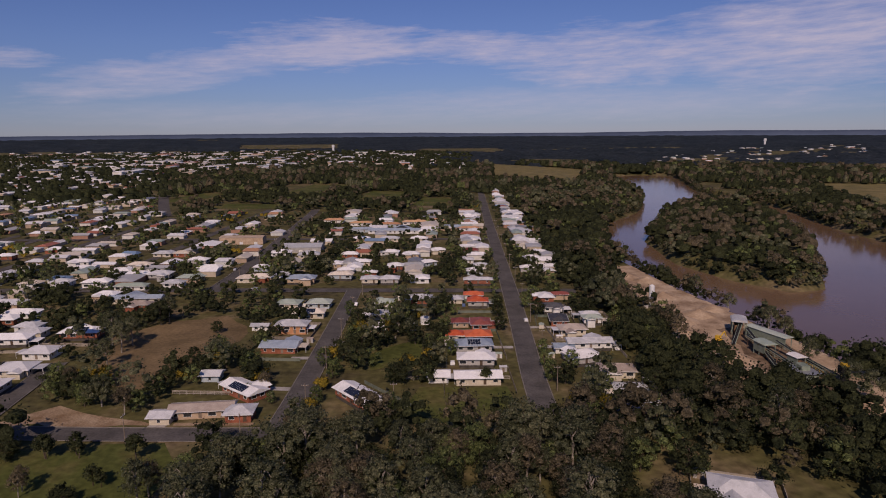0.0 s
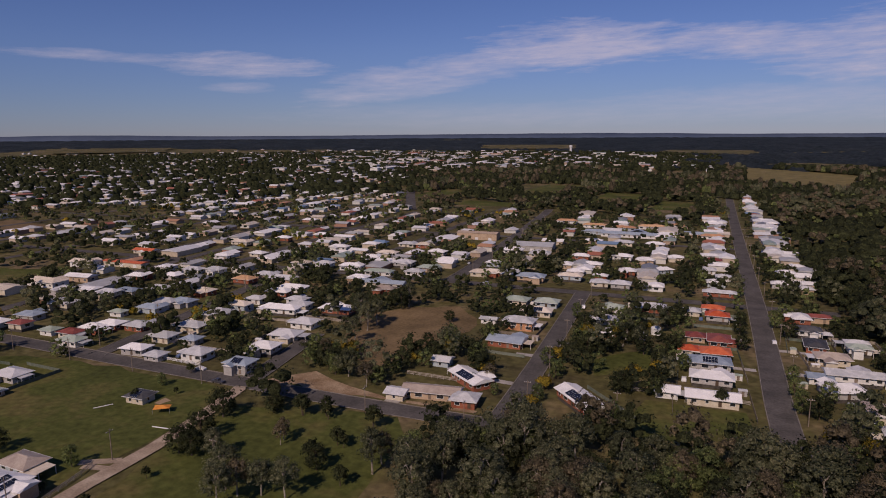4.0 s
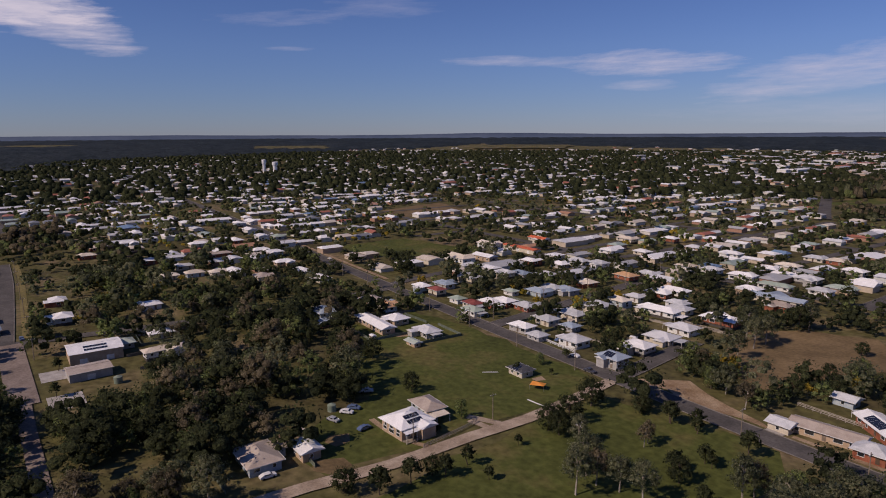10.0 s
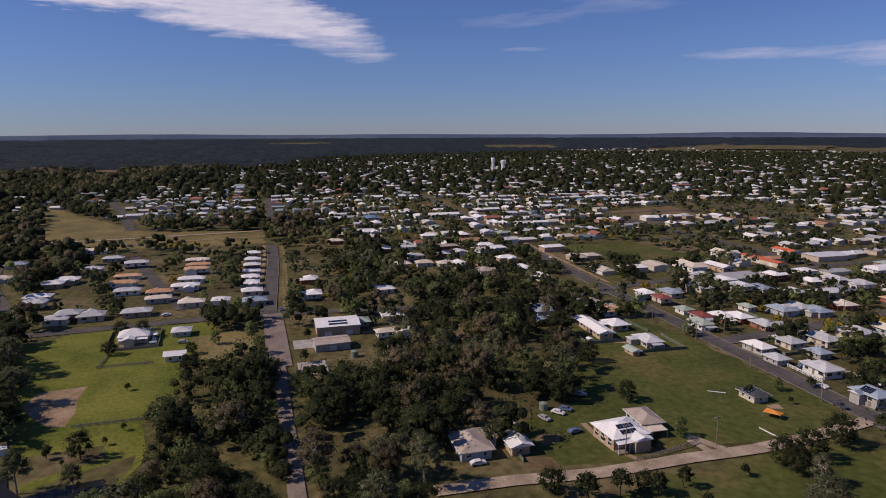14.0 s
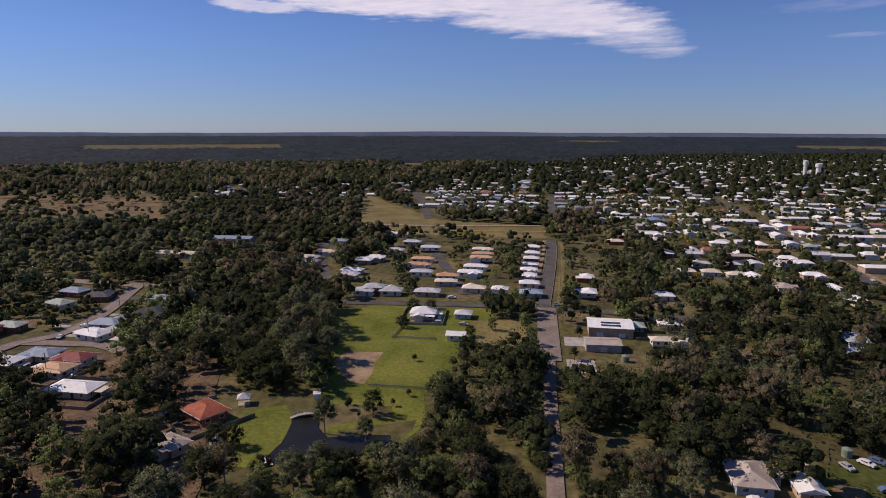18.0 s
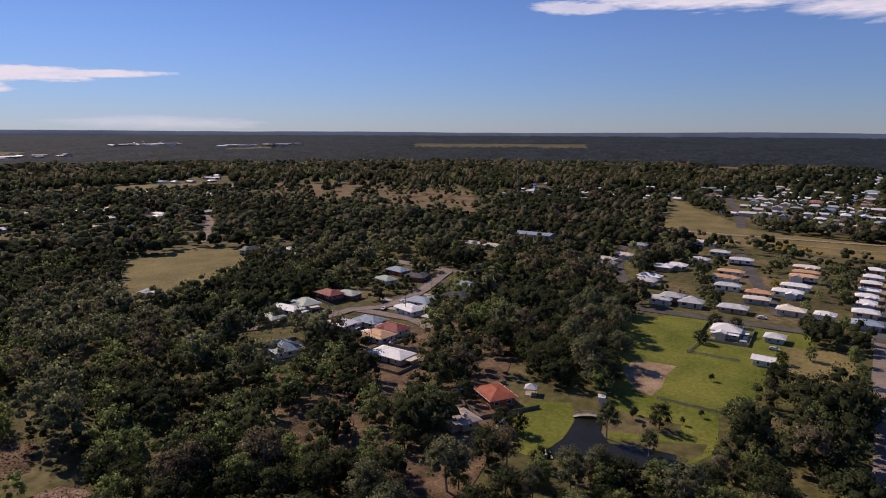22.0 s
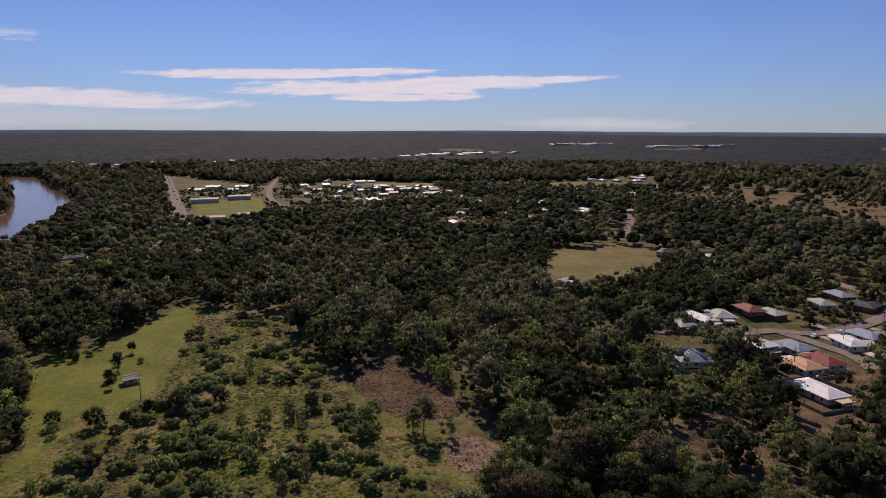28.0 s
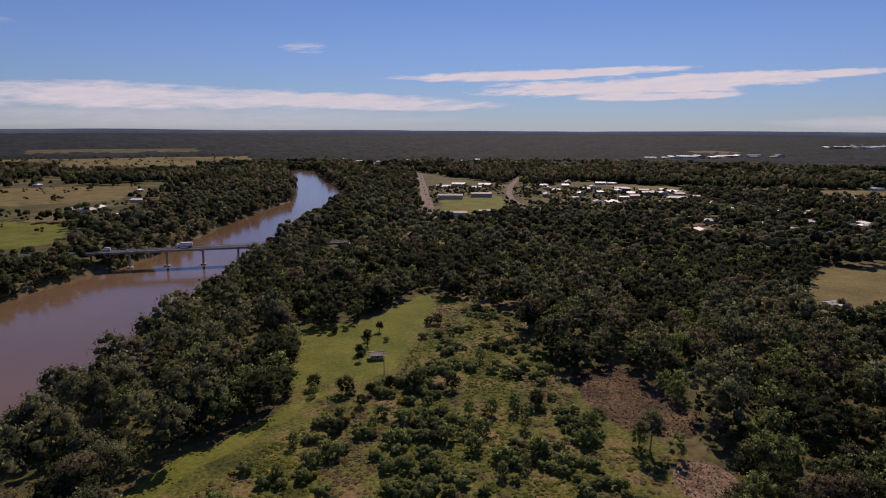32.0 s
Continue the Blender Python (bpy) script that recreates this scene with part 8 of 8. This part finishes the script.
tank(-9.1, 297, 2.2, 3.2, M["white_paint"], "round white water tank beside a house")
tank(-14.0, 288, 1.8, 2.6, M["white_paint"], "round white water tank beside a house")
tank(-184, 88, 1.4, 2.2, M["plant_green"], "green water tank in the yard")
tank(-253, 36, 1.5, 2.4, M["plant_green"], "green water tank by the shed")
tent = group("shade_sail", "orange canvas shelter on poles in the garden", "shelter", pose(-157.2, 155.5, 0, 0, 0, 30))
s = Shape()
s.face([(-2.6, -1.8, 1.7), (2.6, -1.8, 1.9), (2.6, 1.8, 1.7), (0, 0, 2.5)])
s.face([(-2.6, -1.8, 1.7), (0, 0, 2.5), (2.6, 1.8, 1.7), (-2.6, 1.8, 1.9)])
part("canvas", s.mesh("canvas", M["canvas"]), tent)
for sx, sy in ((-2.6, -1.8), (2.6, -1.8), (2.6, 1.8), (-2.6, 1.8)):
    bar("pole", tent, (sx, sy, 0), (sx, sy, 1.8), 0.05, M["steel"])
for x, y, t, l in ((-179.3, 152, 55, 6), (-147.5, 146.0, 5, 9)):
    lg = group("fallen_rail", "white painted log lying on the paddock grass", "log", pose(x, y, 0, 0, 0, t), "fallen rails")
    bar("log", lg, (-l / 2, 0, 0.18), (l / 2, 0, 0.18), 0.17, M["white_paint"], 8)
junk = group("junk_heap", "heap of timber and metal with a blue tarpaulin", "junk", pose(-174.5, 74.5, 0, 0, 0, 20))
for i, (x0, y0, w, d, h, mm) in enumerate(((-2.6, -0.8, 2.4, 1.4, 0.9, "timber"), (0.0, -1.0, 1.6, 1.3, 0.8, "blue_tarp"), (1.9, 0.2, 1.8, 0.9, 0.6, "white_paint"), (-0.8, 1.0, 2.8, 0.7, 0.5, "rust"))):
    block("bundle", junk, x0, y0, 0, x0 + w, y0 + d, h, M[mm])

# driveways and paths
for nm, pts, wd, mt in (("driveway", ((-90, 187.5), (-89, 192)), 5.5, "concrete"), ("driveway", ((-55, 218), (-66, 219)), 3.2, "concrete"), ("driveway", ((-55, 250), (-62, 250)), 3.2, "concrete"), ("driveway", ((-55, 262), (-64, 262)), 3.2, "brown"),
                        ("driveway", ((-245, 13), (-245, 24)), 14, "concrete"), ("driveway", ((-275, 13), (-275, 22)), 12, "concrete"), ("driveway", ((29, 262), (18, 262)), 3.2, "concrete"), ("driveway", ((40, 290), (52, 290)), 3.2, "concrete"),
                        ("driveway", ((40, 262), (55, 263)), 3.5, "concrete"), ("driveway", ((29, 300), (20, 300)), 3.0, "concrete"), ("driveway", ((-47, 270), (-40, 270)), 3.0, "concrete"),
                        ("driveway", ((-144, 126), (-148, 124), (-154, 121)), 3.0, "gravel"), ("driveway", ((-144.3, 99.7), (-152.2, 96.3), (-163.3, 95.1), (-170.7, 95.3)), 2.0, "dirt"), ("driveway", ((-151.4, 119.8), (-146.9, 120.8), (-143.1, 121.2)), 2.6, "gravel"), ("driveway", ((-216, -217), (-214, -206)), 3.5, "concrete"), ("driveway", ((-262, -213), (-262, -222)), 3.5, "concrete"),
                        ("driveway", ((-250, -206), (-250, -198)), 3.5, "concrete"), ("driveway", ((-228, -222), (-228, -230)), 3.5, "concrete"), ("driveway", ((-283, -214), (-283, -204)), 3.5, "concrete"), ("driveway", ((-176, -112), (-166, -104), (-158, -98)), 3.0, "pale_asphalt"),
                        ("verge", ((-560, 218.5), (-440, 210), (-340, 203.5)), 3.0, "dirt"), ("verge", ((-336, -2), (-470, 4.5), (-540, 6)), 2.5, "dirt"), ("verge", ((-335, 13), (-470, 18.5), (-540, 19)), 3.5, "dry"), ("verge", ((-60, 190), (-85, 190.2)), 2.0, "dirt")):
    ribbon(nm, pts, wd, M[mt], "pale concrete driveway" if nm == "driveway" else "bare roadside verge", z=0.13, cat="ground")


# ---- scrub of the southern clearing ----
def scrub():
    rng = np.random.default_rng(91)
    poly = THIN[0][0]
    x, y = rng.uniform(-62, 80, 7000), rng.uniform(-352, -100, 7000)
    nz = np.array([noise.noise((p * 0.045, q * 0.045, 2.0)) for p, q in zip(x, y)])
    ok = inside(x, y, poly) & ~is_blocked(x, y) & (rng.random(7000) < 0.10 + nz * 0.80)
    x, y = x[ok], y[ok]
    stuff_trees("scrub_bushes", x, y, SHRUBS, {"bronze_tree": 0.24, "shrub": 0.62, "young_tree": 0.07, "wattle": 0.07}, 9, "low green and yellow scrub bushes in rough grass", 1.0)


SHRUBS = {}
for si, (sn, hh, ss) in enumerate((("shrub", 2.3, 2.1), ("young_tree", 2.8, 2.1), ("wattle", 1.1, 1.5), ("bronze_tree", 1.0, 1.4))):
    SHRUBS[sn] = [crown(np.random.default_rng(300 + si * 10 + v), hh, ss, 6, 6, 0.17, 0.05) for v in range(4)]
scrub()


M["weeds"] = mat("yellow_green_weeds", (0.060, 0.075, 0.018), (0.21, 0.20, 0.040), 0.10, c3=(0.105, 0.122, 0.026), fine=0.3, speck=0.4, trans=0.3)
M["straw"] = mat("straw_grass", (0.085, 0.072, 0.035), (0.20, 0.155, 0.085), 0.12, fine=0.3, speck=0.4, trans=0.3)


def weeds():
    """Low mounds of weeds and straw-coloured grass over the clearing."""
    rng = np.random.default_rng(97)
    n = 26000
    x, y = rng.uniform(-62, 80, n), rng.uniform(-352, -100, n)
    nz = np.array([noise.noise((p * 0.05, q * 0.05, 12.0)) + 0.6 * noise.noise((p * 0.2, q * 0.2, 5.0)) for p, q in zip(x, y)])
    ok = inside(x, y, THIN[0][0]) & ~is_blocked(x, y) & (np.abs(nz) > 0.10)
    x, y, nz = x[ok], y[ok], nz[ok]
    lib = [dome(np.random.default_rng(400 + k), 1.0, 1.0, 1) for k in range(4)]
    for name, sel, lab in (("weeds", nz > 0, "yellow-green weeds in rough grass"), ("straw", nz < 0, "straw-coloured dry grass tufts")):
        p, q = x[sel], y[sel]
        vs, ns = [], []
        for k in range(4):
            i = np.arange(k, len(p), 4)
            w, h = rng.uniform(0.5, 1.3, len(i)), rng.uniform(0.18, 0.55, len(i))
            m, nn = lib[k][:, :4].reshape(-1, 3), lib[k][:, 4:].reshape(-1, 3)
            vs.append(np.stack([m[None, :, 0] * w[:, None] + p[i, None], m[None, :, 1] * w[:, None] + q[i, None], (m[None, :, 2] - 0.2) * h[:, None]], -1).reshape(-1, 3))
            ns.append(np.tile(nn + np.array((0, 0, 0.6)), (len(i), 1)))
        v, up = np.concatenate(vs), np.concatenate(ns)
        up /= np.linalg.norm(up, axis=1)[:, None]
        tagged(new(name, mesh_np(name, v, np.arange(len(v)).reshape(-1, 4), [M[name]], normals=up)), lab, "grass", kind="stuff")


weeds()


def reeds():
    """Upright dry stalks of the reed beds."""
    rng = np.random.default_rng(95)
    vs = []
    for nm, pts, mt, lb in PATCHES:
        if nm != "reed_bed":
            continue
        xs, ys = [p[0] for p in pts], [p[1] for p in pts]
        n = int((max(xs) - min(xs)) * (max(ys) - min(ys)) * 5.0)
        x, y = rng.uniform(min(xs), max(xs), n), rng.uniform(min(ys), max(ys), n)
        ok = inside(x, y, pts)
        x, y = x[ok], y[ok]
        a, h, w = rng.uniform(0, 3.14, len(x)), rng.uniform(0.10, 0.42, len(x)), rng.uniform(0.08, 0.22, len(x))
        lx, ly = rng.normal(0, 0.4, len(x)), rng.normal(0, 0.4, len(x))
        c, s = np.cos(a) * w, np.sin(a) * w
        vs.append(np.stack([np.stack([x - c, y - s, 0 * x], -1), np.stack([x + c, y + s, 0 * x], -1), np.stack([x + c * 1.3 + lx, y + s * 1.3 + ly, h], -1), np.stack([x - c * 1.3 + lx, y - s * 1.3 + ly, h], -1)], 1).reshape(-1, 3))
    for q, key, lab in ((vs[0], "reeds_brown", "brown dead reeds and fallen stalks"), (vs[1], "reeds", "dry pinkish reeds")):
        up = np.tile(np.array((0.0, -0.3, 0.95)), (len(q), 1))
        tagged(new("reeds", mesh_np("reeds", q, np.arange(len(q)).reshape(-1, 4), [M[key]], normals=up)), lab, "reeds", kind="stuff")


reeds()


# ---- back yards: fences, garden sheds, parked cars ----
def off_road(x, y, gap):
    for nm, pts, wd, mt, kb in ROADS:
        for (x0, y0), (x1, y1) in zip(pts, pts[1:]):
            ex, ey = x1 - x0, y1 - y0
            k = min(1, max(0, ((x - x0) * ex + (y - y0) * ey) / (ex * ex + ey * ey)))
            if math.hypot(x - x0 - k * ex, y - y0 - k * ey) < wd / 2 + gap:
                return False
    return True


def clear_of_homes(x, y, own, gap):
    return all(h is own or math.hypot(x - h[0], y - h[1]) > max(h[2], h[3]) / 2 + gap for h in HOMES)


def panel(L, h):
    """One run of sheet or paling fence: a thin ribbed wall with a capping rail."""
    s = Shape()
    n = max(4, int(L / 0.8))
    for i in range(n):
        o = 0.03 if i % 2 else 0.0
        s.box(-L / 2 + L * i / n, -0.02 + o, 0, -L / 2 + L * (i + 1) / n, 0.02 + o, h)
    s.box(-L / 2, -0.05, h, L / 2, 0.08, h + 0.06)
    return s


M["sheet_fence"] = mat("weathered_fence", (0.17, 0.145, 0.115), (0.34, 0.30, 0.25), 0.4, rnd=0.5, fine=0.2)
M["sheet_green"] = mat("green_sheet_fence", (0.09, 0.11, 0.085), (0.17, 0.19, 0.155), 0.4, rnd=0.4, fine=0.15)
yr = random.Random(123)
for hm in HOMES:
    x, y, L, S, rot = hm
    if -205 < x < -135 and 60 < y < 140:
        continue
    ca, sn = math.cos(radians(rot)), math.sin(radians(rot))
    spot = lambda u, v: (x + u * ca - v * sn, y + u * sn + v * ca)
    bx, by = L / 2 + yr.uniform(3.5, 5.5), S / 2 + yr.uniform(6, 9)
    runs = [(0, sg * by, 2 * bx, 0) for sg in (-1, 1)] + [(sg * bx, 0, 2 * by, 90) for sg in (-1, 1)]
    runs = [r for r in runs if yr.random() < 0.8 and all(off_road(*spot(r[0] + k * r[2] / 2 * (r[3] == 0), r[1] + k * r[2] / 2 * (r[3] == 90)), 1.5) and
                                                       clear_of_homes(*spot(r[0] + k * r[2] / 2 * (r[3] == 0), r[1] + k * r[2] / 2 * (r[3] == 90)), hm, 0.5) for k in (-1, -0.5, 0, 0.5, 1))]
    if runs:
        fe = group("garden_fence", yr.choice(("weathered paling fence round a back yard", "grey garden fence beside a house")), "fence", pose(x, y, 0, 0, 0, rot), "garden fences")
        fm = M[yr.choice(("sheet_fence", "sheet_fence", "sheet_green"))]
        for u, v, ln, tn in runs:
            part("fence_panel", panel(ln, 1.25).mesh("fence_panel", fm), fe, "", pose(u, v, 0, 0, 0, tn))
    u, v = yr.choice((-1, 1)) * (bx - 2.2), yr.choice((-1, 1)) * (by - 2.0)
    px, py = spot(u, v)
    if yr.random() < 0.6 and off_road(px, py, 3) and clear_of_homes(px, py, hm, 3):
        gs = group("garden_shed", "small metal garden shed in a back yard", "shed", pose(px, py, 0, 0, 0, rot), "garden sheds")
        col = M["roof_" + yr.choice("wgbnct")]
        block("wall", gs, -1.4, -1.1, 0, 1.4, 1.1, 1.95, M["wall_" + yr.choice(("cream", "grey", "white", "blue"))])
        s = Shape()
        s.face([(-1.5, -1.25, 1.95), (1.5, -1.25, 1.95), (1.5, 0, 2.3), (-1.5, 0, 2.3)])
        s.face([(1.5, 1.25, 1.95), (-1.5, 1.25, 1.95), (-1.5, 0, 2.3), (1.5, 0, 2.3)])
        s.face([(-1.5, -1.25, 1.95), (-1.5, 0, 2.3), (-1.5, 1.25, 1.95)])
        s.face([(1.5, -1.25, 1.95), (1.5, 1.25, 1.95), (1.5, 0, 2.3)])
        part("roof", s.mesh("roof", col), gs)
        block("door", gs, -0.45, -1.14, 0.05, 0.45, -1.1, 1.8, M["door"])
    px, py = spot(yr.choice((-1, 1)) * (L / 2 + 2.4), yr.uniform(-2, 2))
    if yr.random() < 0.34 and off_road(px, py, 1.5) and clear_of_homes(px, py, hm, 2.5):
        vehicle(pose(px, py, 0.05, 0, 0, rot + 90), yr.choice(("car", "car", "ute")), "car parked beside a house")
